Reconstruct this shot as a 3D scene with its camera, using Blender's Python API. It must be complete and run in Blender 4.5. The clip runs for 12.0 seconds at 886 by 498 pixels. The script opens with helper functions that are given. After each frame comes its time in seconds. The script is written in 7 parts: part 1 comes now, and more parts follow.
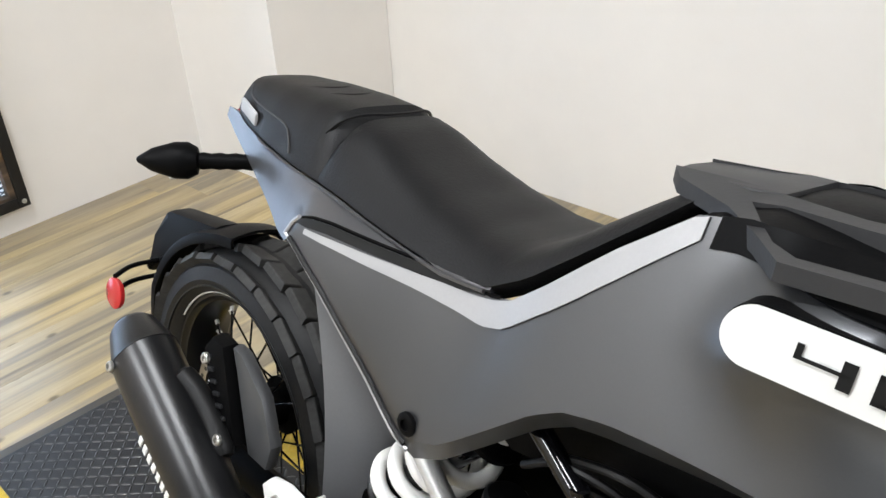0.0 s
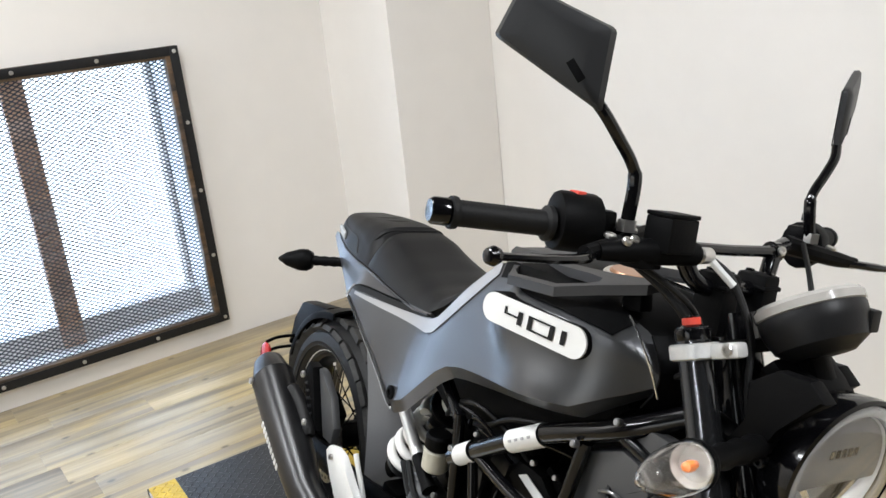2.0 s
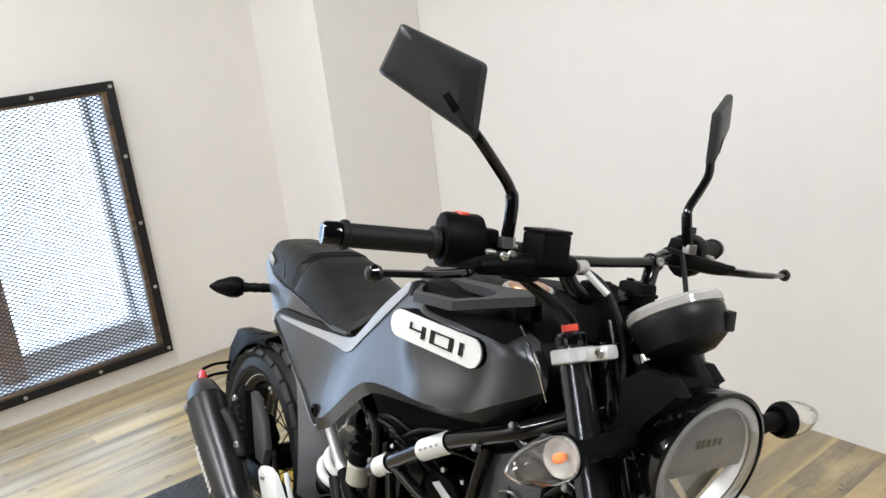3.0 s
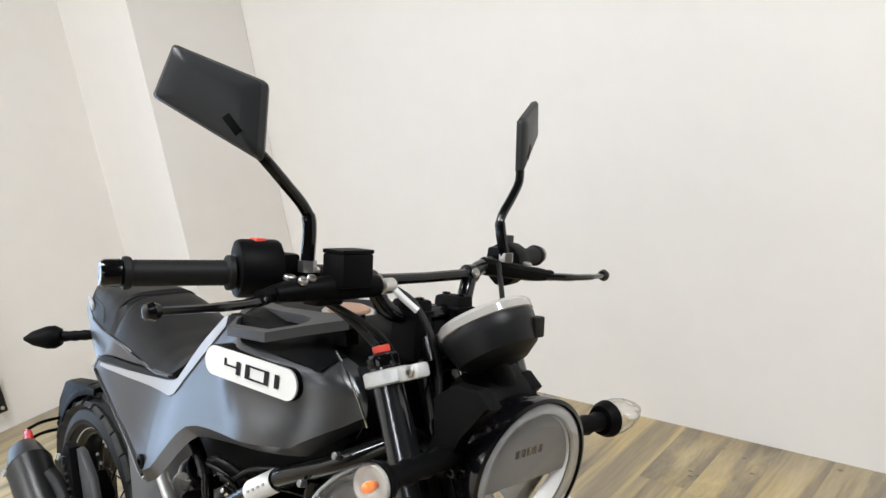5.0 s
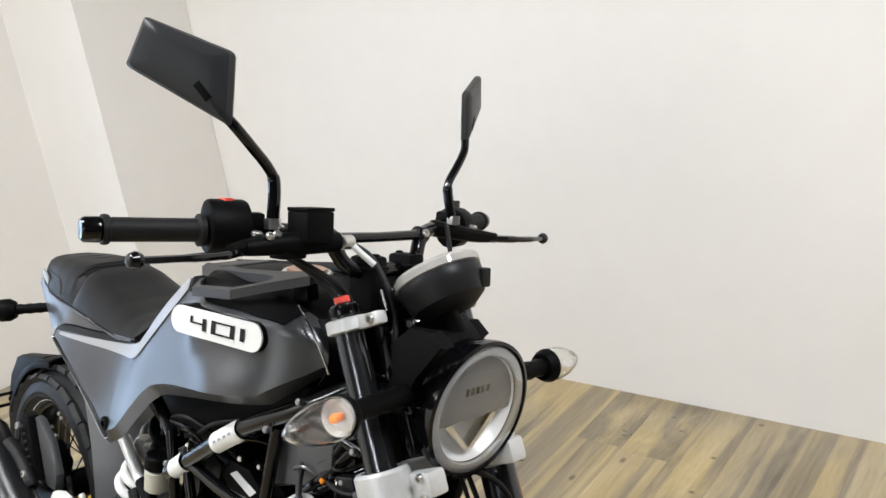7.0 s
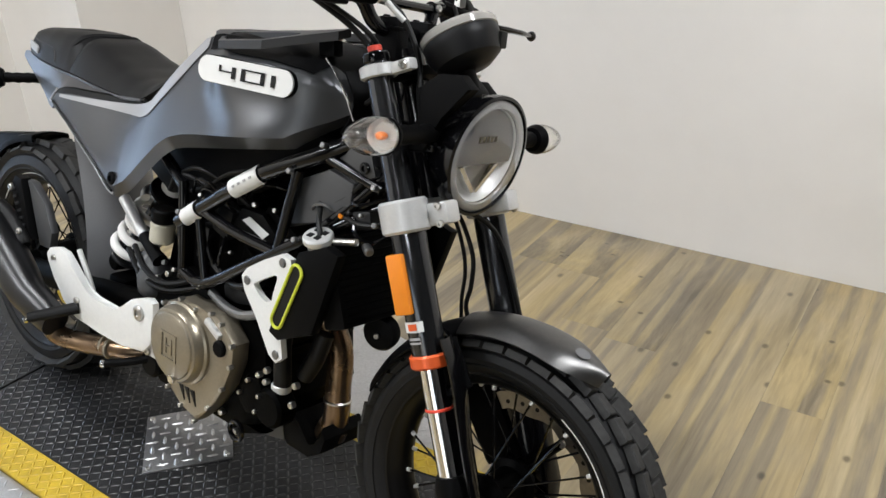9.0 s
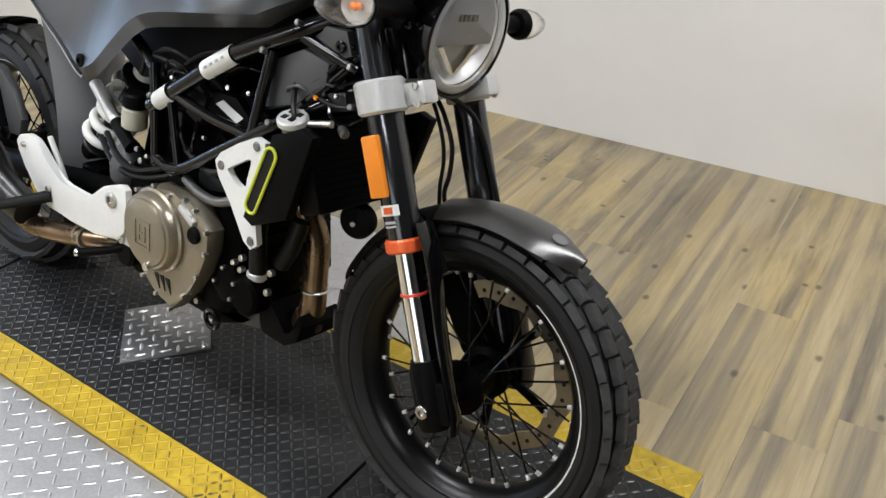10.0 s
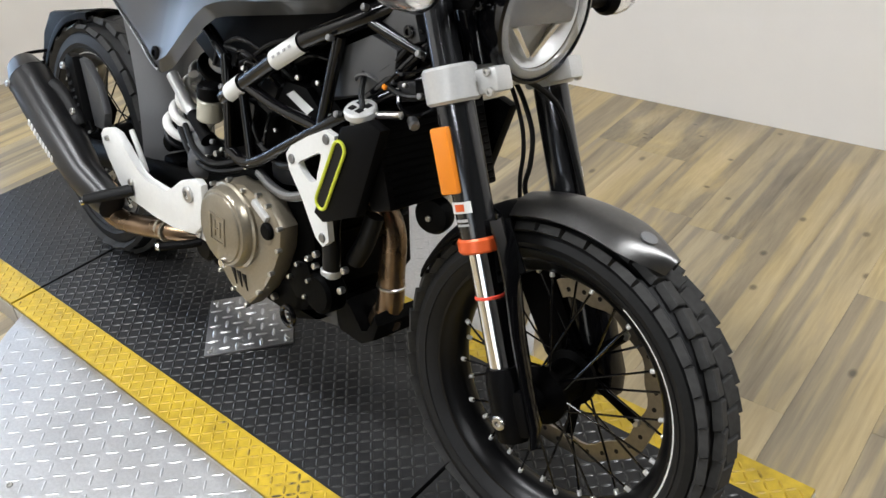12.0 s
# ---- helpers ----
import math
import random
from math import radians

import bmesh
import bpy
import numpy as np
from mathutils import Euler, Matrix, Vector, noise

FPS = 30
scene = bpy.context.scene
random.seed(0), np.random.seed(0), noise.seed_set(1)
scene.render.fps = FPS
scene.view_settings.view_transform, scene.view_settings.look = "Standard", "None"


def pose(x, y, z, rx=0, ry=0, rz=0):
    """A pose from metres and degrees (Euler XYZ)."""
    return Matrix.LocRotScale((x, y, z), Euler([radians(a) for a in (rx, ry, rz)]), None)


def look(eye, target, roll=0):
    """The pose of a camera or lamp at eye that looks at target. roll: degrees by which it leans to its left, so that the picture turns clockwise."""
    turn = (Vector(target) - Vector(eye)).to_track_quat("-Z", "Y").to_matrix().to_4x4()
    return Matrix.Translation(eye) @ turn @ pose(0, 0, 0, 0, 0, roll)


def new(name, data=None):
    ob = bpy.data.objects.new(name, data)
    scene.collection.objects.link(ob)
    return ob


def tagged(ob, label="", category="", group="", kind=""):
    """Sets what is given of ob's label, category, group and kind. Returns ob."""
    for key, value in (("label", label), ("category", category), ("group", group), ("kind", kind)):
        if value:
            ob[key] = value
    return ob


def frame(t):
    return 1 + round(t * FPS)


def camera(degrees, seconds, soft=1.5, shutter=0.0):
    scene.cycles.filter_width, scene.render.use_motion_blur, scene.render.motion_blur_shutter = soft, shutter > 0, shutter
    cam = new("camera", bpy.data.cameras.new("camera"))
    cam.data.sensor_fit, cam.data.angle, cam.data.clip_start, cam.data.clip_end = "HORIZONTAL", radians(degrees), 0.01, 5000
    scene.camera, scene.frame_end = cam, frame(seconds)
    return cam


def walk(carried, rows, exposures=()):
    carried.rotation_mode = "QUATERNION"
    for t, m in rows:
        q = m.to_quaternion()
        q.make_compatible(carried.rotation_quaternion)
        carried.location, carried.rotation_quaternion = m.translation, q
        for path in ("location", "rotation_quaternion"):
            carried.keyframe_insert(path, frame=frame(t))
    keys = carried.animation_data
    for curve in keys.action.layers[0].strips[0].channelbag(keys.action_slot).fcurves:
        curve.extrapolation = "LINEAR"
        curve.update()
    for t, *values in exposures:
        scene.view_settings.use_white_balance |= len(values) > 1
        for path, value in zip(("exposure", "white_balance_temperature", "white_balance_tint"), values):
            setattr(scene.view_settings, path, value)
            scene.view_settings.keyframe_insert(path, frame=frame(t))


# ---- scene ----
cam = camera(55.0, 12.0)
PATH = [
    (0, (0.032, 1.468, 1.325), (-1.14, 2.722, 0.298), -3.1),
    (0.5, (0.082, 1.421, 1.353), (-1.288, 2.576, 0.465), -6.1),
    (0.7, (0.172, 1.386, 1.352), (-1.233, 2.569, 0.556), -6.2),
    (1, (0.334, 1.309, 1.371), (-1.057, 2.484, 0.544), -6.8),
    (1.5, (0.552, 1.234, 1.406), (-0.901, 2.388, 0.661), -4.4),
    (2, (0.795, 1.227, 1.457), (-0.781, 2.289, 0.833), -6.0),
    (2.5, (0.887, 1.221, 1.473), (-0.699, 2.299, 0.905), -5.7),
    (3, (0.908, 1.243, 1.466), (-0.618, 2.398, 0.888), -6.9),
    (3.5, (0.916, 1.269, 1.461), (-0.556, 2.497, 0.892), -7.8),
    (5.5, (0.95, 1.338, 1.441), (-0.325, 2.766, 0.862), -9.2),
    (6, (0.964, 1.342, 1.441), (-0.274, 2.8, 0.855), -9.2),
    (6.5, (0.982, 1.324, 1.437), (-0.25, 2.784, 0.846), -8.9),
    (7, (0.991, 1.233, 1.438), (-0.22, 2.698, 0.818), -8.4),
    (7.2, (0.988, 1.17, 1.443), (-0.166, 2.667, 0.789), -8.4),
    (8.8, (0.981, 0.956, 1.368), (-0.025, 2.446, 0.491), -3.0),
    (9, (0.982, 0.964, 1.345), (-0.014, 2.442, 0.438), -2.3),
    (9.5, (0.988, 0.963, 1.33), (0.029, 2.421, 0.353), -1.8),
    (10, (0.996, 0.967, 1.29), (0.075, 2.379, 0.214), -1.0),
    (10.5, (0.999, 0.972, 1.245), (0.141, 2.347, 0.073), 0.2),
    (11, (1.001, 0.975, 1.217), (0.171, 2.313, -0.015), 0.0),
    (11.5, (0.999, 0.986, 1.219), (0.162, 2.303, -0.033), -1.9),
    (12, (0.975, 1.07, 1.269), (-0.128, 2.311, 0.154), -6.1),
]
LIGHTNESS = [(0.0, 0.09), (0.5, 0.02), (1.5, -0.06), (3.5, -0.03), (7.2, 0.0), (8.8, -0.28), (10.5, -0.28), (12.0, -0.12)]
walk(cam, [(t, look(eye, target, roll)) for t, eye, target, roll in PATH], LIGHTNESS)


# ---- light ----
world = bpy.data.worlds.new("world")
scene.world = world
world.use_nodes = True
wn = world.node_tree.nodes
sky = wn.new("ShaderNodeTexSky")
sky.sky_type, sky.sun_disc = "NISHITA", False
sky.sun_elevation, sky.sun_rotation = radians(35), radians(200)
world.node_tree.links.new(sky.outputs[0], wn["Background"].inputs[0])
wn["Background"].inputs[1].default_value = 0.12


FILL_W, WIN_W = 42.0, 20.0
CEIL_W = (58.0, 74.0, 98.0, 42.0)


def area_lamp(name, place, target, sx, sy, watts, colour):
    d = bpy.data.lights.new(name, "AREA")
    d.shape, d.size, d.size_y, d.energy, d.color = "RECTANGLE", sx, sy, watts, colour
    ob = new(name, d)
    ob.matrix_world = look(place, target)
    return tagged(ob, kind="structure")


# ---- materials ----
def node_mat(name, base, rough=0.5, metal=0.0, var=0.08, scale=40.0, bump=0.05, coarse=4.0, coat=0.0, spec=0.5, per_object=0.0):
    """Base colour with grain at two scales, uneven gloss and a fine relief."""
    m = bpy.data.materials.new(name)
    m.use_nodes = True
    n, l = m.node_tree.nodes, m.node_tree.links
    b = n["Principled BSDF"]
    tc = n.new("ShaderNodeTexCoord")
    n1, n2 = n.new("ShaderNodeTexNoise"), n.new("ShaderNodeTexNoise")
    n1.inputs["Scale"].default_value, n1.inputs["Detail"].default_value = scale, 6
    n2.inputs["Scale"].default_value, n2.inputs["Detail"].default_value = coarse, 3
    for q in (n1, n2):
        l.new(tc.outputs["Object"], q.inputs["Vector"])
    add = n.new("ShaderNodeMath")
    add.operation = "ADD"
    l.new(n1.outputs["Fac"], add.inputs[0])
    l.new(n2.outputs["Fac"], add.inputs[1])
    ramp = n.new("ShaderNodeMapRange")
    ramp.inputs["From Min"].default_value, ramp.inputs["From Max"].default_value = 0.6, 1.4
    ramp.inputs["To Min"].default_value, ramp.inputs["To Max"].default_value = 1 - var, 1 + var
    l.new(add.outputs[0], ramp.inputs["Value"])
    last = ramp.outputs[0]
    if per_object:
        info = n.new("ShaderNodeObjectInfo")
        pr = n.new("ShaderNodeMapRange")
        pr.inputs["To Min"].default_value, pr.inputs["To Max"].default_value = 1 - per_object, 1 + per_object
        l.new(info.outputs["Random"], pr.inputs["Value"])
        mu = n.new("ShaderNodeMath")
        mu.operation = "MULTIPLY"
        l.new(last, mu.inputs[0])
        l.new(pr.outputs[0], mu.inputs[1])
        last = mu.outputs[0]
    hs = n.new("ShaderNodeHueSaturation")
    hs.inputs["Color"].default_value = (*base, 1)
    l.new(last, hs.inputs["Value"])
    l.new(hs.outputs[0], b.inputs["Base Color"])
    rr = n.new("ShaderNodeMapRange")
    rr.inputs["To Min"].default_value, rr.inputs["To Max"].default_value = max(0.02, rough * 0.8), min(1, rough * 1.2)
    l.new(n2.outputs["Fac"], rr.inputs["Value"])
    l.new(rr.outputs[0], b.inputs["Roughness"])
    b.inputs["Metallic"].default_value = metal
    b.inputs["Coat Weight"].default_value = coat
    b.inputs["Specular IOR Level"].default_value = spec
    if bump:
        bp = n.new("ShaderNodeBump")
        bp.inputs["Strength"].default_value, bp.inputs["Distance"].default_value = bump, 0.002
        l.new(n1.outputs["Fac"], bp.inputs["Height"])
        l.new(bp.outputs[0], b.inputs["Normal"])
    return m


def glass_mat(name, colour=(1, 1, 1), rough=0.02):
    m = bpy.data.materials.new(name)
    m.use_nodes = True
    b = m.node_tree.nodes["Principled BSDF"]
    b.inputs["Base Color"].default_value = (*colour, 1)
    b.inputs["Transmission Weight"].default_value = 1.0
    b.inputs["Roughness"].default_value = rough
    b.inputs["IOR"].default_value = 1.45
    return m


def glow_mat(name, colour, strength):
    m = bpy.data.materials.new(name)
    m.use_nodes = True
    b = m.node_tree.nodes["Principled BSDF"]
    b.inputs["Base Color"].default_value = (0.8, 0.8, 0.8, 1)
    b.inputs["Emission Color"].default_value = (*colour, 1)
    b.inputs["Emission Strength"].default_value = strength
    return m


def wood_mat(name, light, dark, stretch, rough, per_object):
    """Boards with long grain along local y, knots and weathered streaks; each board has its own shift and tone."""
    m = bpy.data.materials.new(name)
    m.use_nodes = True
    n, l = m.node_tree.nodes, m.node_tree.links
    b = n["Principled BSDF"]
    tc, info = n.new("ShaderNodeTexCoord"), n.new("ShaderNodeObjectInfo")
    shift = n.new("ShaderNodeVectorMath")
    shift.operation = "MULTIPLY_ADD"
    comb = n.new("ShaderNodeCombineXYZ")
    for k in range(3):
        l.new(info.outputs["Random"], comb.inputs[k])
    l.new(comb.outputs[0], shift.inputs[0])
    shift.inputs[1].default_value = (31.0, 57.0, 13.0)
    l.new(tc.outputs["Object"], shift.inputs[2])
    mp = n.new("ShaderNodeMapping")
    mp.inputs["Scale"].default_value = (1.0, stretch, 1.0)
    l.new(shift.outputs[0], mp.inputs["Vector"])
    streak, fine, blot = (n.new("ShaderNodeTexNoise") for _ in range(3))
    streak.inputs["Scale"].default_value, streak.inputs["Detail"].default_value, streak.inputs["Distortion"].default_value = 22.0, 7, 1.0
    fine.inputs["Scale"].default_value, fine.inputs["Detail"].default_value = 120.0, 5
    blot.inputs["Scale"].default_value, blot.inputs["Detail"].default_value = 5.0, 4
    for q in (streak, fine):
        l.new(mp.outputs[0], q.inputs["Vector"])
    l.new(shift.outputs[0], blot.inputs["Vector"])
    vor = n.new("ShaderNodeTexVoronoi")
    vor.inputs["Scale"].default_value = 3.2
    mk = n.new("ShaderNodeMapping")
    mk.inputs["Scale"].default_value = (1.6, 0.7, 1.0)
    l.new(shift.outputs[0], mk.inputs["Vector"])
    l.new(mk.outputs[0], vor.inputs["Vector"])
    knot = n.new("ShaderNodeMapRange")
    knot.inputs["From Min"].default_value, knot.inputs["From Max"].default_value = 0.02, 0.10
    knot.inputs["To Min"].default_value, knot.inputs["To Max"].default_value = 0.45, 1.0
    l.new(vor.outputs["Distance"], knot.inputs["Value"])
    ramp = n.new("ShaderNodeValToRGB")
    ramp.color_ramp.elements[0].position, ramp.color_ramp.elements[0].color = 0.33, (*dark, 1)
    ramp.color_ramp.elements[1].position, ramp.color_ramp.elements[1].color = 0.64, (*light, 1)
    mixf = n.new("ShaderNodeMath")
    mixf.operation = "MULTIPLY_ADD"
    l.new(blot.outputs["Fac"], mixf.inputs[0])
    mixf.inputs[1].default_value = 0.26
    sub = n.new("ShaderNodeMath")
    sub.operation = "MULTIPLY_ADD"
    l.new(streak.outputs["Fac"], sub.inputs[0])
    sub.inputs[1].default_value, sub.inputs[2].default_value = 0.75, 0.01
    l.new(sub.outputs[0], mixf.inputs[2])
    l.new(mixf.outputs[0], ramp.inputs[0])
    fr = n.new("ShaderNodeMapRange")
    fr.inputs["To Min"].default_value, fr.inputs["To Max"].default_value = 0.68, 1.32
    l.new(fine.outputs["Fac"], fr.inputs["Value"])
    tone = n.new("ShaderNodeMapRange")
    tone.inputs["To Min"].default_value, tone.inputs["To Max"].default_value = 1 - per_object, 1 + per_object
    l.new(info.outputs["Random"], tone.inputs["Value"])
    a, c = n.new("ShaderNodeMath"), n.new("ShaderNodeMath")
    a.operation = c.operation = "MULTIPLY"
    l.new(fr.outputs[0], a.inputs[0])
    l.new(tone.outputs[0], a.inputs[1])
    l.new(a.outputs[0], c.inputs[0])
    l.new(knot.outputs[0], c.inputs[1])
    hs = n.new("ShaderNodeHueSaturation")
    l.new(ramp.outputs[0], hs.inputs["Color"])
    # thin dark cracks along the grain and paler grey weathering
    crk = n.new("ShaderNodeTexNoise")
    crk.inputs["Scale"].default_value, crk.inputs["Detail"].default_value = 9.0, 3
    l.new(mp.outputs[0], crk.inputs["Vector"])
    dist, edge, gate = n.new("ShaderNodeMath"), n.new("ShaderNodeMapRange"), n.new("ShaderNodeMath")
    dist.operation, gate.operation = "COMPARE", "MULTIPLY"
    dist.inputs[1].default_value, dist.inputs[2].default_value = 0.5, 0.006
    l.new(crk.outputs["Fac"], dist.inputs[0])
    edge.inputs["From Min"].default_value, edge.inputs["From Max"].default_value = 0.52, 0.62
    l.new(blot.outputs["Fac"], edge.inputs["Value"])
    l.new(dist.outputs[0], gate.inputs[0])
    l.new(edge.outputs[0], gate.inputs[1])
    deep = n.new("ShaderNodeMapRange")
    deep.inputs["To Min"].default_value, deep.inputs["To Max"].default_value = 1.0, 0.86
    l.new(gate.outputs[0], deep.inputs["Value"])
    cc = n.new("ShaderNodeMath")
    cc.operation = "MULTIPLY"
    l.new(c.outputs[0], cc.inputs[0])
    l.new(deep.outputs[0], cc.inputs[1])
    l.new(cc.outputs[0], hs.inputs["Value"])
    grey = n.new("ShaderNodeMapRange")
    grey.inputs["From Min"].default_value, grey.inputs["From Max"].default_value = 0.40, 0.62
    grey.inputs["To Min"].default_value, grey.inputs["To Max"].default_value = 0.78, 1.10
    l.new(crk.outputs["Fac"], grey.inputs["Value"])
    l.new(grey.outputs[0], hs.inputs["Saturation"])
    l.new(hs.outputs[0], b.inputs["Base Color"])
    b.inputs["Roughness"].default_value = rough
    bp = n.new("ShaderNodeBump")
    bp.inputs["Strength"].default_value, bp.inputs["Distance"].default_value = 0.12, 0.001
    l.new(fine.outputs["Fac"], bp.inputs["Height"])
    l.new(bp.outputs[0], b.inputs["Normal"])
    return m


def plank_mat(name):
    """Printed rustic planks: cloudy ochre and grey-brown figure along local y, fine grain, dark knots and cracks."""
    m = bpy.data.materials.new(name)
    m.use_nodes = True
    n, l = m.node_tree.nodes, m.node_tree.links
    b = n["Principled BSDF"]
    tc, info = n.new("ShaderNodeTexCoord"), n.new("ShaderNodeObjectInfo")
    comb, shift = n.new("ShaderNodeCombineXYZ"), n.new("ShaderNodeVectorMath")
    for k in range(3):
        l.new(info.outputs["Random"], comb.inputs[k])
    shift.operation = "MULTIPLY_ADD"
    l.new(comb.outputs[0], shift.inputs[0])
    shift.inputs[1].default_value = (31.0, 57.0, 13.0)
    l.new(tc.outputs["Object"], shift.inputs[2])

    def noise_at(stretch, scale, detail, rough, twist):
        mp, q = n.new("ShaderNodeMapping"), n.new("ShaderNodeTexNoise")
        mp.inputs["Scale"].default_value = (1.0, stretch, 1.0)
        l.new(shift.outputs[0], mp.inputs["Vector"])
        l.new(mp.outputs[0], q.inputs["Vector"])
        q.inputs["Scale"].default_value, q.inputs["Detail"].default_value = scale, detail
        q.inputs["Roughness"].default_value, q.inputs["Distortion"].default_value = rough, twist
        return q.outputs["Fac"]

    def fit_range(value, lo, hi, to_lo, to_hi):
        r = n.new("ShaderNodeMapRange")
        for key, v in (("From Min", lo), ("From Max", hi), ("To Min", to_lo), ("To Max", to_hi)):
            r.inputs[key].default_value = v
        l.new(value, r.inputs["Value"])
        return r.outputs[0]

    def times(p, q):
        mu = n.new("ShaderNodeMath")
        mu.operation = "MULTIPLY"
        l.new(p, mu.inputs[0])
        l.new(q, mu.inputs[1])
        return mu.outputs[0]

    cloud = noise_at(0.085, 13.0, 7, 0.62, 0.5)
    ramp = n.new("ShaderNodeValToRGB")
    el = ramp.color_ramp.elements
    el[0].position, el[0].color = 0.34, (0.185, 0.150, 0.102, 1)
    el[1].position, el[1].color = 0.66, (0.455, 0.362, 0.210, 1)
    for pos, col in ((0.46, (0.275, 0.224, 0.148, 1)), (0.53, (0.385, 0.300, 0.164, 1))):
        e = el.new(pos)
        e.color = col
    strip = fit_range(noise_at(0.018, 17.0, 2, 0.5, 0.0), 0.45, 0.55, -0.065, 0.065)
    add = n.new("ShaderNodeMath")
    add.operation = "ADD"
    l.new(fit_range(cloud, 0.3, 0.7, 0.40, 0.62), add.inputs[0])
    l.new(strip, add.inputs[1])
    l.new(add.outputs[0], ramp.inputs[0])
    fine = noise_at(0.05, 110.0, 5, 0.65, 0.3)
    value = times(fit_range(fine, 0.3, 0.7, 0.86, 1.12), fit_range(info.outputs["Random"], 0, 1, 0.94, 1.06))
    wide = noise_at(0.6, 2.2, 3, 0.5, 0.4)
    value = times(value, fit_range(wide, 0.35, 0.65, 0.88, 1.10))
    vor, mk = n.new("ShaderNodeTexVoronoi"), n.new("ShaderNodeMapping")
    mk.inputs["Scale"].default_value = (1.0, 0.6, 1.0)
    l.new(shift.outputs[0], mk.inputs["Vector"])
    l.new(mk.outputs[0], vor.inputs["Vector"])
    vor.voronoi_dimensions = "2D"
    vor.inputs["Scale"].default_value = 4.6
    value = times(value, fit_range(vor.outputs["Distance"], 0.020, 0.052, 0.40, 1.0))
    streak = noise_at(0.05, 26.0, 3, 0.5, 0.6)
    value = times(value, fit_range(streak, 0.28, 0.40, 0.74, 1.0))
    hs = n.new("ShaderNodeHueSaturation")
    l.new(ramp.outputs[0], hs.inputs["Color"])
    l.new(value, hs.inputs["Value"])
    l.new(fit_range(wide, 0.38, 0.62, 0.90, 1.10), hs.inputs["Saturation"])
    l.new(hs.outputs[0], b.inputs["Base Color"])
    l.new(fit_range(cloud, 0.3, 0.7, 0.44, 0.32), b.inputs["Roughness"])
    bp = n.new("ShaderNodeBump")
    bp.inputs["Strength"].default_value, bp.inputs["Distance"].default_value = 0.12, 0.001
    l.new(fine, bp.inputs["Height"])
    l.new(bp.outputs[0], b.inputs["Normal"])
    return m


def worn_mat(name, paint, bare, scale):
    """Painted lugs, worn to the dark metal in patches."""
    m = node_mat(name, paint, 0.45, var=0.2, scale=60, bump=0.1, coarse=14)
    n, l = m.node_tree.nodes, m.node_tree.links
    tc, q, r, mix = n.new("ShaderNodeTexCoord"), n.new("ShaderNodeTexNoise"), n.new("ShaderNodeMapRange"), n.new("ShaderNodeMix")
    q.inputs["Scale"].default_value, q.inputs["Detail"].default_value, q.inputs["Roughness"].default_value = scale, 6, 0.7
    l.new(tc.outputs["Object"], q.inputs["Vector"])
    r.inputs["From Min"].default_value, r.inputs["From Max"].default_value = 0.60, 0.68
    l.new(q.outputs["Fac"], r.inputs["Value"])
    mix.data_type = "RGBA"
    b = n["Principled BSDF"]
    l.new(b.inputs["Base Color"].links[0].from_socket, mix.inputs[6])
    mix.inputs[7].default_value = (*bare, 1)
    l.new(r.outputs[0], mix.inputs[0])
    l.new(mix.outputs[2], b.inputs["Base Color"])
    return m


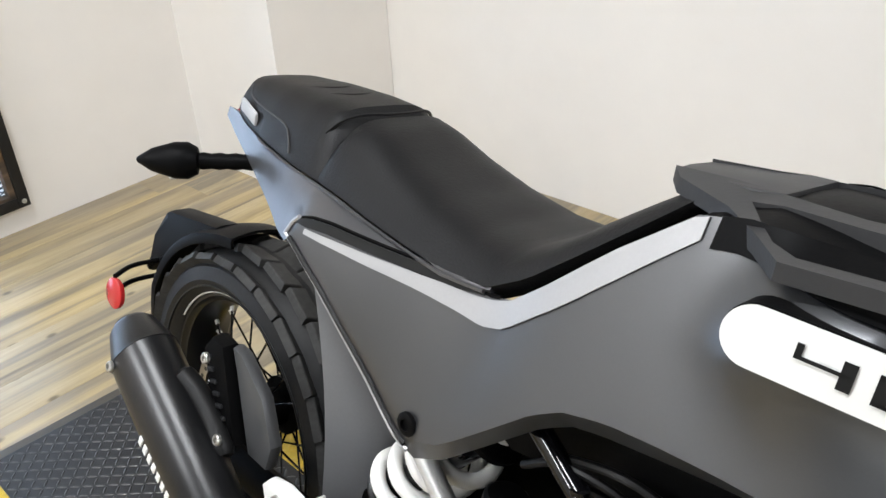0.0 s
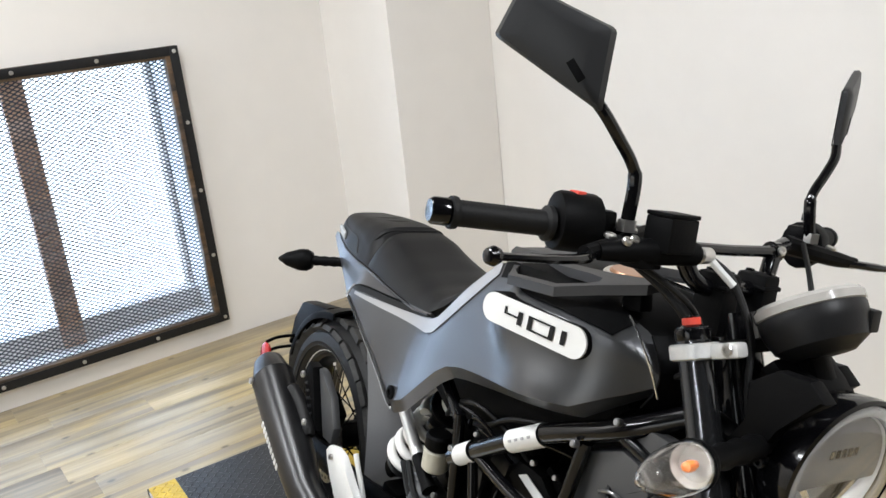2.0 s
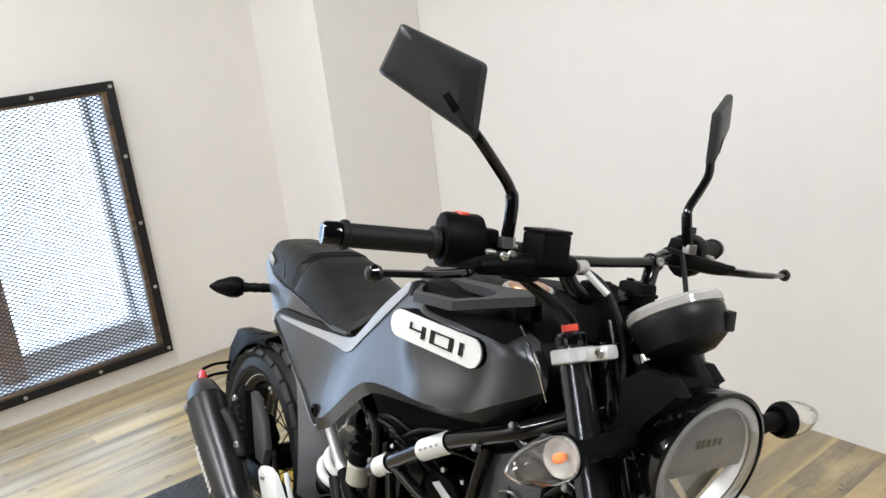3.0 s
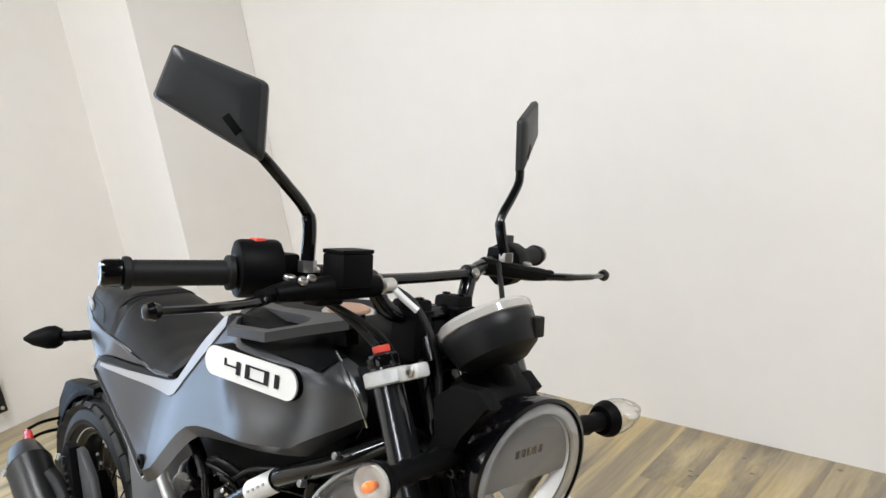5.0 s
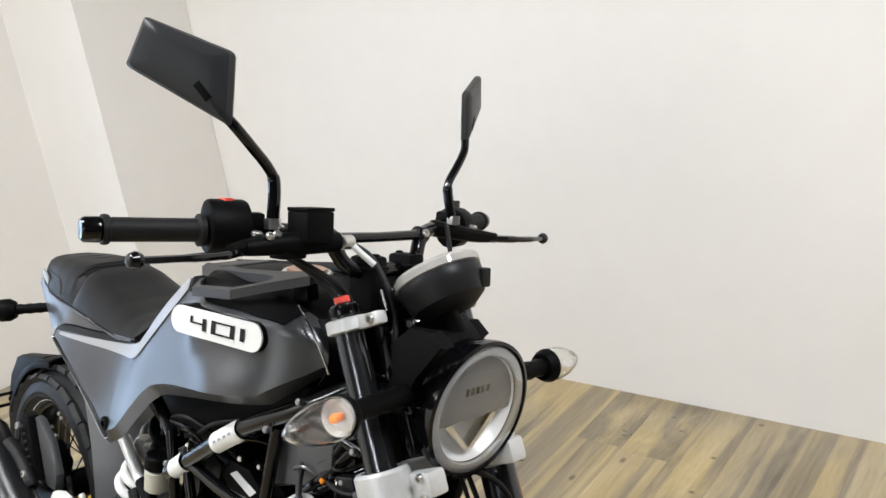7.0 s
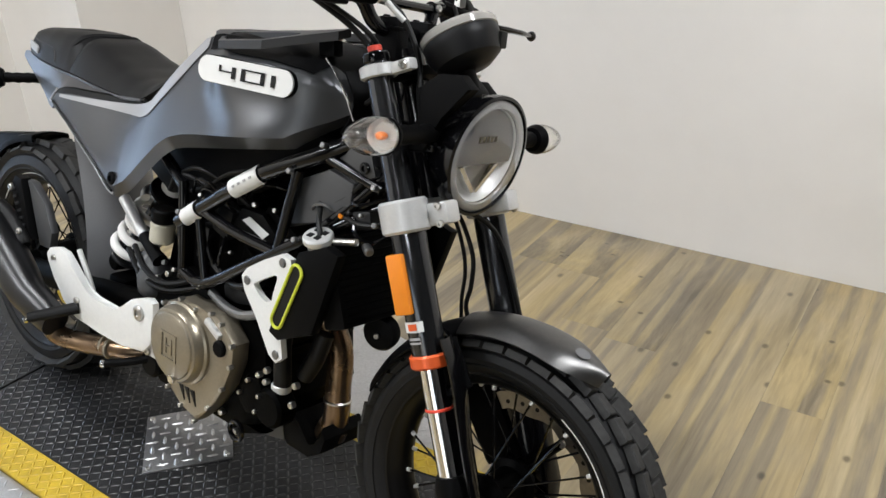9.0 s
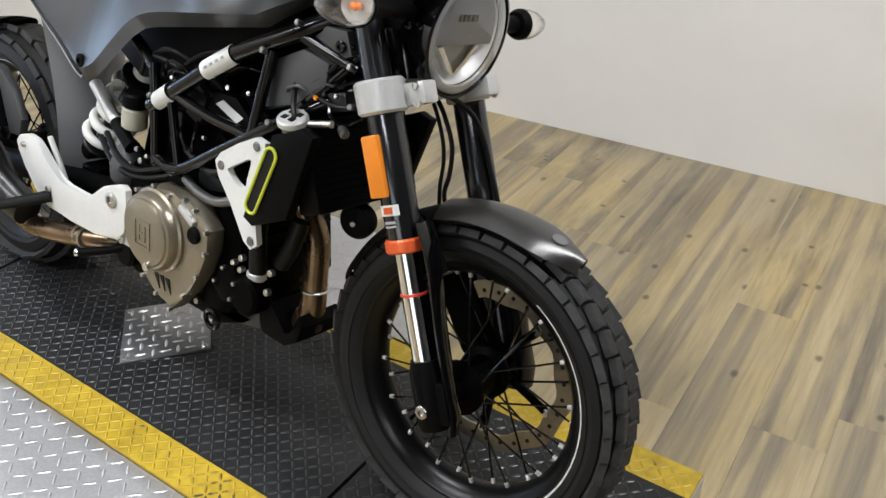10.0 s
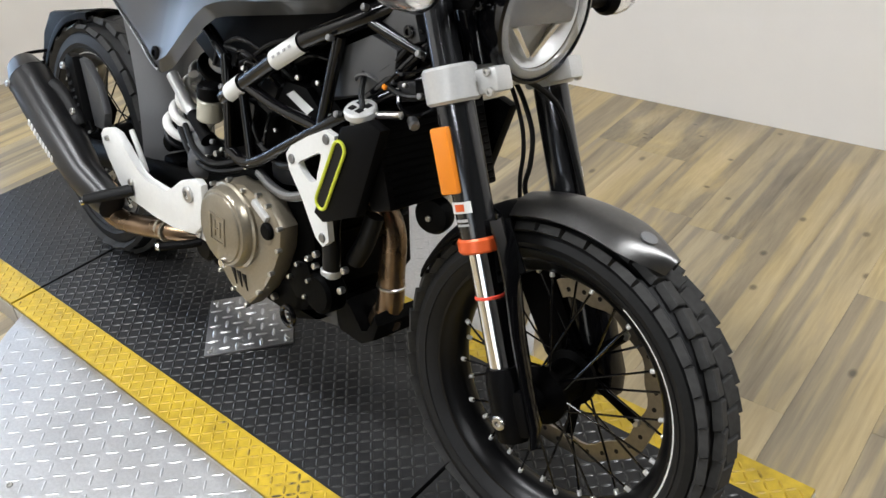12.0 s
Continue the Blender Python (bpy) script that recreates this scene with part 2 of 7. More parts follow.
M = {
    "wall": node_mat("painted_wall", (0.80, 0.77, 0.73), 0.58, var=0.022, scale=9, bump=0.03, coarse=1.6),
    "far_wall": node_mat("charcoal_wall", (0.07, 0.07, 0.072), 0.7, var=0.06, scale=40, bump=0.1, coarse=1.0),
    "ceiling": node_mat("ceiling_paint", (0.10, 0.10, 0.10), 0.8, var=0.03, coarse=1.0),
    "plank": plank_mat("vinyl_plank"),
    "joint": node_mat("floor_joint", (0.12, 0.09, 0.06), 0.8),
    "frame_wood": wood_mat("rustic_wood", (0.15, 0.088, 0.042), (0.010, 0.008, 0.006), 0.2, 0.6, 0.1),
    "post_wood": wood_mat("brown_post_wood", (0.62, 0.40, 0.27), (0.40, 0.24, 0.15), 0.2, 0.55, 0.1),
    "flat_bar": node_mat("black_steel", (0.010, 0.010, 0.0105), 0.4, var=0.25, scale=80, bump=0.15, spec=0.3),
    "screen": node_mat("mesh_metal", (0.045, 0.049, 0.056), 0.5, 0.2, spec=0.2),
    "plate_black": node_mat("black_tread_plate", (0.019, 0.019, 0.0195), 0.42, 0.0, var=0.4, scale=60, bump=0.15, coarse=9, spec=0.3),
    "plate_lug": node_mat("worn_lug", (0.043, 0.043, 0.042), 0.34, 0.3, var=0.4, scale=60, bump=0.1, coarse=5, spec=0.35),
    "plate_yellow": node_mat("yellow_paint", (0.52, 0.355, 0.022), 0.45, var=0.34, scale=45, bump=0.15, coarse=16),
    "yellow_lug": worn_mat("worn_yellow_lug", (0.50, 0.33, 0.02), (0.035, 0.026, 0.012), 6.0),
    "plate_alu": node_mat("aluminium_tread_plate", (0.56, 0.56, 0.565), 0.44, 0.8, var=0.16, scale=150, bump=0.1, coarse=6),
    "cover_alu": node_mat("dull_aluminium", (0.34, 0.34, 0.34), 0.36, 0.85, var=0.16, scale=150, bump=0.1, coarse=6),
    "paint": node_mat("matte_grey_paint", (0.098, 0.100, 0.105), 0.33, 0.82, var=0.03, scale=500, bump=0.02, coat=0.0),
    "stripe": node_mat("silver_stripe", (0.34, 0.34, 0.345), 0.40, 0.35, var=0.04, scale=300, bump=0.02),
    "silver": node_mat("silver_tail", (0.13, 0.13, 0.137), 0.36, 0.8, var=0.04, scale=300, bump=0.02),
    "badge": node_mat("white_badge", (0.70, 0.70, 0.68), 0.4, 0.1, var=0.03),
    "ink": node_mat("black_ink", (0.006, 0.006, 0.006), 0.5, spec=0.2),
    "greyink": node_mat("grey_ink", (0.35, 0.35, 0.35), 0.5),
    "seat": node_mat("seat_vinyl", (0.0070, 0.0070, 0.0074), 0.50, var=0.1, scale=350, bump=0.25, coarse=9, spec=0.2),
    "seam": node_mat("seam_thread", (0.045, 0.045, 0.045), 0.7),
    "plastic": node_mat("black_plastic", (0.0025, 0.0025, 0.0027), 0.50, var=0.15, scale=260, bump=0.12, spec=0.06),
    "satin": node_mat("dark_satin_plastic", (0.012, 0.0125, 0.0135), 0.42, var=0.08, scale=260, bump=0.06, spec=0.35),
    "lamp_grey": node_mat("lamp_grey_plastic", (0.095, 0.095, 0.10), 0.35, var=0.05, bump=0.02),
    "cover_grey": node_mat("dark_grey_cover", (0.048, 0.049, 0.051), 0.45, var=0.06, scale=260, bump=0.05),
    "fork": node_mat("anodised_fork", (0.075, 0.077, 0.082), 0.18, 0.9, var=0.05, scale=300, bump=0.0),
    "guard_grey": node_mat("grey_guard_plastic", (0.15, 0.151, 0.155), 0.42, var=0.06, scale=260, bump=0.05),
    "bottle": node_mat("brake_fluid_bottle", (0.46, 0.44, 0.36), 0.3),
    "milk": node_mat("clouded_plastic", (0.36, 0.345, 0.32), 0.12, coat=0.6),
    "pod": node_mat("instrument_plastic", (0.009, 0.009, 0.0095), 0.42, var=0.1, scale=260, bump=0.06, spec=0.2),
    "rack": node_mat("satin_rack_plastic", (0.022, 0.022, 0.023), 0.48, var=0.1, scale=260, bump=0.08, coarse=9, spec=0.4),
    "gloss": node_mat("gloss_black", (0.0025, 0.0025, 0.003), 0.13, var=0.1, bump=0.0, coat=0.0, spec=0.35),
    "rubber": node_mat("tyre_rubber", (0.010, 0.010, 0.0104), 0.55, var=0.3, scale=120, bump=0.2, coarse=12, spec=0.25),
    "tread": node_mat("dusty_tread_rubber", (0.040, 0.0395, 0.0385), 0.65, var=0.3, scale=120, bump=0.2, coarse=12, spec=0.15),
    "grip": node_mat("grip_rubber", (0.008, 0.008, 0.008), 0.6, var=0.15, scale=200, bump=0.25, spec=0.2),
    "rim": node_mat("rim_black", (0.003, 0.003, 0.0033), 0.30, 0.0, var=0.1, scale=200, bump=0.03, spec=0.25),
    "nipple": node_mat("zinc_nipple", (0.70, 0.70, 0.69), 0.35, 0.5, var=0.05, bump=0.0),
    "chrome": node_mat("bright_metal", (0.78, 0.78, 0.78), 0.14, 1.0, var=0.04, bump=0.0),
    "steel": node_mat("brushed_steel", (0.55, 0.54, 0.52), 0.3, 1.0, var=0.12, scale=150, bump=0.05),
    "guard_steel": node_mat("brushed_guard_steel", (0.135, 0.132, 0.128), 0.36, 0.95, var=0.10, scale=160, bump=0.05),
    "disc": node_mat("brake_disc_steel", (0.24, 0.22, 0.19), 0.3, 1.0, var=0.2, scale=120, bump=0.05),
    "steel_dark": node_mat("brushed_dark_steel", (0.20, 0.20, 0.20), 0.34, 0.8, var=0.12, scale=160, bump=0.05),
    "alu": node_mat("cast_aluminium", (0.62, 0.62, 0.61), 0.45, 0.45, var=0.06, scale=220, bump=0.08),
    "white": node_mat("white_powder_coat", (0.74, 0.74, 0.72), 0.4, var=0.05, scale=120, bump=0.06),
    "spring": node_mat("white_spring", (0.78, 0.77, 0.74), 0.35, var=0.05),
    "bronze": node_mat("bronze_engine_cover", (0.29, 0.255, 0.195), 0.32, 0.65, var=0.12, scale=180, bump=0.06),
    "pipe": node_mat("heated_pipe", (0.21, 0.145, 0.092), 0.28, 0.9, var=0.3, scale=30, bump=0.03, coarse=14),
    "engine": node_mat("black_engine", (0.001, 0.001, 0.001), 0.45, 0.0, var=0.25, scale=140, bump=0.2, spec=0.03),
    "muffler": node_mat("muffler_black", (0.0045, 0.0045, 0.005), 0.34, 0.0, var=0.2, scale=300, bump=0.10, spec=0.45),
    "orange": node_mat("orange_reflector", (0.85, 0.26, 0.02), 0.25, var=0.05),
    "red": node_mat("red_lens", (0.42, 0.02, 0.02), 0.2, var=0.08),
    "redsw": node_mat("red_switch", (0.75, 0.07, 0.04), 0.4),
    "ringorange": node_mat("orange_ring", (0.75, 0.12, 0.03), 0.35, 0.2),
    "lime": node_mat("lime_trim", (0.62, 0.68, 0.05), 0.4),
    "label": node_mat("paper_label", (0.72, 0.72, 0.70), 0.5, var=0.04),
    "cap": node_mat("copper_cap", (0.42, 0.24, 0.15), 0.3, 0.8, var=0.08),
    "bulb": node_mat("amber_bulb", (0.62, 0.15, 0.02), 0.2),
    "translucent": node_mat("milky_plastic", (0.19, 0.19, 0.187), 0.22),
    "hose": node_mat("hose_rubber", (0.004, 0.004, 0.004), 0.45, spec=0.25, var=0.1, bump=0.1),
    "glass": glass_mat("clear_glass"),
    "frosted": glass_mat("frosted_lens", (0.96, 0.955, 0.94), 0.07),
    "lens": glass_mat("lens_glass", (0.98, 0.98, 0.98), 0.03),
    "mirror": node_mat("mirror_glass", (0.9, 0.9, 0.9), 0.02, 1.0, var=0.0, bump=0.0),
    "bright": glow_mat("daylight_backdrop", (0.74, 0.87, 1.0), 3.0),
    "panel_glow": glow_mat("lamp_diffuser", (1.0, 0.97, 0.92), 6.0),
}


# ---- mesh helpers ----
def finish(name, bm, mat, sharp=35):
    me = bpy.data.meshes.new(name)
    bmesh.ops.recalc_face_normals(bm, faces=bm.faces)
    bm.to_mesh(me)
    bm.free()
    me.materials.append(M[mat])
    me.polygons.foreach_set("use_smooth", [True] * len(me.polygons))
    me.set_sharp_from_angle(angle=radians(sharp))
    return me


def part(name, bm, mat, parent, label="", sharp=35):
    """Links bm as one mesh object under a thing or a part, in the thing's own frame."""
    ob = new(name, finish(name, bm, mat, sharp))
    ob.parent = parent
    return tagged(ob, label) if label else ob


def thing(name, label, category, m=None, group="", kind=""):
    ob = new(name)
    if m is not None:
        ob.matrix_world = m
    return tagged(ob, label, category, group, kind)


def solid(name, bm, mat, label="", category="", group="", kind="", m=None, sharp=35):
    ob = new(name, finish(name, bm, mat, sharp))
    if m is not None:
        ob.matrix_world = m
    return tagged(ob, label, category, group, kind)


def box(bm, c, s, m=None, bev=0.0):
    r = bmesh.ops.create_cube(bm, size=1.0)
    mat = Matrix.Translation(c) @ (m or Matrix()) @ Matrix.Diagonal((*s, 1))
    bmesh.ops.transform(bm, matrix=mat, verts=r["verts"])
    if bev:
        es = {e for v in r["verts"] for e in v.link_edges}
        bmesh.ops.bevel(bm, geom=list(es), offset=bev, segments=2, profile=0.6, affect="EDGES")
    return bm


def smooth_path(pts, steps=6):
    p = [Vector(q) for q in pts]
    p = [p[0] * 2 - p[1]] + p + [p[-1] * 2 - p[-2]]
    out = []
    for i in range(1, len(p) - 2):
        for k in range(steps):
            t = k / steps
            out.append(0.5 * (2 * p[i] + (p[i + 1] - p[i - 1]) * t + (2 * p[i - 1] - 5 * p[i] + 4 * p[i + 1] - p[i + 2]) * t * t + (3 * p[i] - p[i - 1] - 3 * p[i + 1] + p[i + 2]) * t**3))
    return out + [p[-2]]


def tube(bm, pts, r, n=10, closed=False, flat=1.0, up=None):
    """A round (or flattened) bar along points; r is one radius or one for each point."""
    p = [Vector(q) for q in pts]
    rs = [r] * len(p) if not hasattr(r, "__len__") else list(r)
    rings, side = [], None
    for i, q in enumerate(p):
        if closed:
            d = (p[(i + 1) % len(p)] - p[i - 1]).normalized()
        else:
            d = (p[min(i + 1, len(p) - 1)] - p[max(i - 1, 0)]).normalized()
        ref = Vector(up) if up else (side if side is not None else (Vector((0, 0, 1)) if abs(d.z) < 0.9 else Vector((0, 1, 0))))
        a = (ref - d * ref.dot(d)).normalized()
        side = a
        b = d.cross(a)
        rings.append([bm.verts.new(q + (a * math.cos(2 * math.pi * k / n) * rs[i] * flat + b * math.sin(2 * math.pi * k / n) * rs[i])) for k in range(n)])
    for i in range(len(rings) - (0 if closed else 1)):
        u, v = rings[i], rings[(i + 1) % len(rings)]
        for k in range(n):
            bm.faces.new((u[k], u[(k + 1) % n], v[(k + 1) % n], v[k]))
    if not closed:
        bm.faces.new(rings[0][::-1])
        bm.faces.new(rings[-1])
    return bm


def bar(bm, a, b, r, n=10):
    return tube(bm, [a, b], r, n)


def lathe(bm, prof, m=None, n=32, closed=False, caps=True):
    """Turns (radius, height) pairs round the local z of m."""
    m = m or Matrix()
    rings = []
    for r, h in prof:
        if r < 1e-6:
            rings.append([bm.verts.new(m @ Vector((0, 0, h)))])
        else:
            rings.append([bm.verts.new(m @ Vector((r * math.cos(2 * math.pi * k / n), r * math.sin(2 * math.pi * k / n), h))) for k in range(n)])
    pairs = list(zip(rings, rings[1:])) + ([(rings[-1], rings[0])] if closed else [])
    for u, v in pairs:
        for k in range(n):
            a, b, c, d = u[k % len(u)], u[(k + 1) % len(u)], v[(k + 1) % len(v)], v[k % len(v)]
            f = list(dict.fromkeys((a, b, c, d)))
            if len(f) > 2:
                bm.faces.new(f)
    if caps and not closed:
        for q in (rings[0], rings[-1]):
            if len(q) > 1:
                bm.faces.new(q)
    return bm


def plate(bm, outline, t, m=None, bev=0.0):
    """A flat outline in local xy, made t thick along local z."""
    m = m or Matrix()
    lo = [bm.verts.new(m @ Vector((x, y, -t / 2))) for x, y in outline]
    hi = [bm.verts.new(m @ Vector((x, y, t / 2))) for x, y in outline]
    n = len(outline)
    fs = [bm.faces.new(lo[::-1]), bm.faces.new(hi)]
    for k in range(n):
        bm.faces.new((lo[k], lo[(k + 1) % n], hi[(k + 1) % n], hi[k]))
    if bev:
        bmesh.ops.bevel(bm, geom=list({e for f in fs for e in f.edges}), offset=bev, segments=2, profile=0.6, affect="EDGES")
    return bm


def ring_plate(bm, outer, inner, t, m=None):
    """A plate with one hole: outer and inner outlines of equal length."""
    m = m or Matrix()
    n = len(outer)
    v = [[bm.verts.new(m @ Vector((x, y, z))) for x, y in o] for z in (-t / 2, t / 2) for o in (outer, inner)]
    for k in range(n):
        j = (k + 1) % n
        bm.faces.new((v[0][k], v[0][j], v[1][j], v[1][k]))
        bm.faces.new((v[2][k], v[3][k], v[3][j], v[2][j]))
        bm.faces.new((v[0][k], v[2][k], v[2][j], v[0][j]))
        bm.faces.new((v[1][k], v[1][j], v[3][j], v[3][k]))
    return bm


def shell(bm, rows, thick):
    """A sheet through rows of points, given a thickness along its normals."""
    P = [[Vector(q) for q in row] for row in rows]
    nu, nv = len(P), len(P[0])
    A = [[bm.verts.new(q) for q in row] for row in P]
    B = []
    for i in range(nu):
        row = []
        for j in range(nv):
            du = P[min(i + 1, nu - 1)][j] - P[max(i - 1, 0)][j]
            dv = P[i][min(j + 1, nv - 1)] - P[i][max(j - 1, 0)]
            nn = du.cross(dv)
            nn = nn.normalized() if nn.length > 1e-9 else Vector((0, 1, 0))
            row.append(bm.verts.new(P[i][j] + nn * thick))
        B.append(row)
    for i in range(nu - 1):
        for j in range(nv - 1):
            bm.faces.new((A[i][j], A[i + 1][j], A[i + 1][j + 1], A[i][j + 1]))
            bm.faces.new((B[i][j], B[i][j + 1], B[i + 1][j + 1], B[i + 1][j]))
    edge = [(i, 0) for i in range(nu)] + [(nu - 1, j) for j in range(1, nv)] + [(i, nv - 1) for i in range(nu - 2, -1, -1)] + [(0, j) for j in range(nv - 2, 0, -1)]
    for (a, b), (c, d) in zip(edge, edge[1:] + edge[:1]):
        bm.faces.new((A[a][b], B[a][b], B[c][d], A[c][d]))
    return bm


def frame_to(p, z, x=(1, 0, 0)):
    """A matrix at p whose z looks along z."""
    z = Vector(z).normalized()
    x = Vector(x)
    x = x - z * x.dot(z)
    x = x.normalized() if x.length > 1e-6 else z.orthogonal().normalized()
    y = z.cross(x)
    return Matrix(((x.x, y.x, z.x, p[0]), (x.y, y.y, z.y, p[1]), (x.z, y.z, z.z, p[2]), (0, 0, 0, 1)))


def cyl(bm, p, z, r, h, n=20, bev=0.0):
    """A cylinder from p along z, h long."""
    b = min(bev, r * 0.4, h * 0.4)
    prof = [(r - b, 0), (r, b), (r, h - b), (r - b, h)] if b else [(r, 0), (r, h)]
    return lathe(bm, prof, frame_to(p, z), n)


def bolt(bm, p, z, r, h=0.004):
    """A round bolt head with a hexagon socket."""
    m = frame_to(p, z)
    lathe(bm, [(r, 0), (r, h * 0.7), (r * 0.8, h), (r * 0.48, h), (r * 0.48, h * 0.4), (0, h * 0.4)], m, 12)
    return bm


def soft_table(table, reach=0.03):
    """A table read with its bends rounded over the given reach."""
    f = lerp_table(table)
    return lambda x: sum(f(x + reach * k / 4) * (5 - abs(k)) for k in range(-4, 5)) / 25


def lerp_table(table):
    xs, ys = [a for a, _ in table], [b for _, b in table]
    return lambda x: float(np.interp(x, xs, ys))



# ---- the room ----
XW, YN, XE, YS, ZC = -2.676, 3.56, 5.6, -5.5, 3.1
TH = 0.16


def wall_box(name, lo, hi, label, mat="wall"):
    bm = bmesh.new()
    box(bm, [(a + b) / 2 for a, b in zip(lo, hi)], [b - a for a, b in zip(lo, hi)])
    return solid(name, bm, mat, label, "wall", kind="structure")


# the floor's base lies just under the planks
bm = bmesh.new()
box(bm, ((XW + XE) / 2, (YS + YN) / 2, -0.054), (XE - XW + 2 * TH, YN - YS + 2 * TH, 0.10))
floor = solid("floor", bm, "joint", "weathered oak-look vinyl plank floor in brown and grey", "floor", kind="structure")

wall_box("wall_north", (XW - TH, YN, 0), (XE + TH, YN + TH, ZC), "smooth off-white painted wall, lightly scuffed")
# unseen east and south walls are charcoal so that black parts reflect less
wall_box("wall_east", (XE, YS, 0), (XE + TH, YN, ZC), "plain dark wall added out of view", "far_wall")
wall_box("column", (XW, 3.05, 0), (-2.128, YN - 0.002, ZC), "boxed corner column painted off-white")
# west wall with the screened window opening
WY0, WY1, WZ0, WZ1 = 1.196, 2.322, 0.138, 1.226
wall_box("wall_west_2", (XW - TH, YS, 0), (XW, 1.10, ZC), "plain off-white painted wall")
bm = bmesh.new()
for lo, hi in (((1.10, 0), (WY0, ZC)), ((WY1, 0), (YN, ZC)), ((WY0, 0), (WY1, WZ0)), ((WY0, WZ1), (WY1, ZC))):
    box(bm, (XW - TH / 2, (lo[0] + hi[0]) / 2, (lo[1] + hi[1]) / 2), (TH, hi[0] - lo[0], hi[1] - lo[1]))
solid("wall_west", bm, "wall", "off-white painted wall with a low window", "wall", kind="structure")
# unseen south wall; its doorway is added as an opening for a fill lamp
DX0, DX1, DZ1 = -0.6, 2.6, 2.4
bm = bmesh.new()
for lo, hi in (((XW - TH, 0), (DX0, ZC)), ((DX1, 0), (XE + TH, ZC)), ((DX0, DZ1), (DX1, ZC))):
    box(bm, ((lo[0] + hi[0]) / 2, YS - TH / 2, (lo[1] + hi[1]) / 2), (hi[0] - lo[0], TH, hi[1] - lo[1]))
solid("wall_south", bm, "far_wall", "dark wall with a wide doorway, added out of view", "wall", kind="structure")
# unseen ceiling, kept dark so that upward faces reflect less
bm = bmesh.new()
box(bm, ((XW + XE) / 2, (YS + YN) / 2, ZC + 0.05), (XE - XW + 2 * TH, YN - YS + 2 * TH, 0.10))
solid("ceiling", bm, "ceiling", "plain grey ceiling", "ceiling", kind="structure")
# the first is an added fill lamp behind the camera, the second the window's daylight
area_lamp("south_fill_lamp", ((DX0 + DX1) / 2, YS + 0.02, 1.25), ((DX0 + DX1) / 2, 0, 1.25), DX1 - DX0, 2.3, FILL_W, (0.86, 0.93, 1.0))
area_lamp("window_daylight", (XW - 0.222, 1.76, 0.70), (XW + 2.0, 1.76, 0.70), 1.06, 1.02, WIN_W, (0.45, 0.66, 1.0))

# ceiling lamps out of view; number, places and power chosen for wall and paint brightness
for k, (lx, ly) in enumerate(((-0.8, 1.35), (1.9, 2.2), (-1.85, -0.6), (1.5, -1.8))):
    lamp = thing("ceiling_light", "long white ceiling light with a glowing diffuser", "ceiling light", Matrix.Translation((lx, ly, ZC)), "ceiling lights")
    bm = bmesh.new()
    box(bm, (0, 0, -0.03), (1.25, 0.32, 0.058), bev=0.006)
    part("lamp_housing", bm, "alu", lamp)
    bm = bmesh.new()
    box(bm, (0, 0, -0.063), (1.19, 0.26, 0.006))
    part("diffuser", bm, "panel_glow", lamp)
    area_lamp("ceiling_lamp", (lx, ly, ZC - 0.075), (lx, ly, 0), 1.19, 0.26, CEIL_W[k], (0.955, 0.985, 1.03))

# ---- the screened window ----
window = thing("window_1", "low window behind expanded metal mesh in a dark bolted wooden frame", "window", Matrix.Translation((XW, 0, 0)), kind="structure")
bm = bmesh.new()
fy0, fy1, fz0, fz1 = 1.145, 2.377, 0.092, 1.273
for c, s in (((0.019, (fy0 + WY0) / 2, (fz0 + fz1) / 2), (0.036, WY0 - fy0, fz1 - fz0)), ((0.019, (fy1 + WY1) / 2, (fz0 + fz1) / 2), (0.036, fy1 - WY1, fz1 - fz0)),
             ((0.019, (WY0 + WY1) / 2, (fz0 + WZ0) / 2), (0.036, WY1 - WY0, WZ0 - fz0)), ((0.019, (WY0 + WY1) / 2, (fz1 + WZ1) / 2), (0.036, WY1 - WY0, fz1 - WZ1))):
    box(bm, c, s, bev=0.003)
part("window_frame", bm, "frame_wood", window, "dark rustic wooden frame")
bm = bmesh.new()
w = 0.036
for c, s in (((0.0395, fy0 + w / 2, (fz0 + fz1) / 2), (0.005, w, fz1 - fz0)), ((0.0395, fy1 - w / 2, (fz0 + fz1) / 2), (0.005, w, fz1 - fz0)),
             ((0.0395, (fy0 + fy1) / 2, fz0 + w / 2), (0.0052, fy1 - fy0 - 2 * w, w)), ((0.0395, (fy0 + fy1) / 2, fz1 - w / 2), (0.0052, fy1 - fy0 - 2 * w, w))):
    box(bm, c, s, bev=0.0015)
part("steel_edging", bm, "flat_bar", window, "black steel flat bar edging")
for k in range(9):
    z = fz0 + 0.02 + k * (fz1 - fz0 - 0.04) / 8
    for y in (fy0 + 0.018, fy1 - 0.018):
        if k % 2 == 0:
            part("screw", bolt(bmesh.new(), (0.042, y, z), (1, 0, 0), 0.008), "steel", window)
for k in range(1, 8):
    y = fy0 + 0.018 + k * (fy1 - fy0 - 0.036) / 8
    for z in (fz0 + 0.018, fz1 - 0.018):
        if k % 2 == 0:
            part("screw", bolt(bmesh.new(), (0.042, y, z), (1, 0, 0), 0.008), "steel", window)
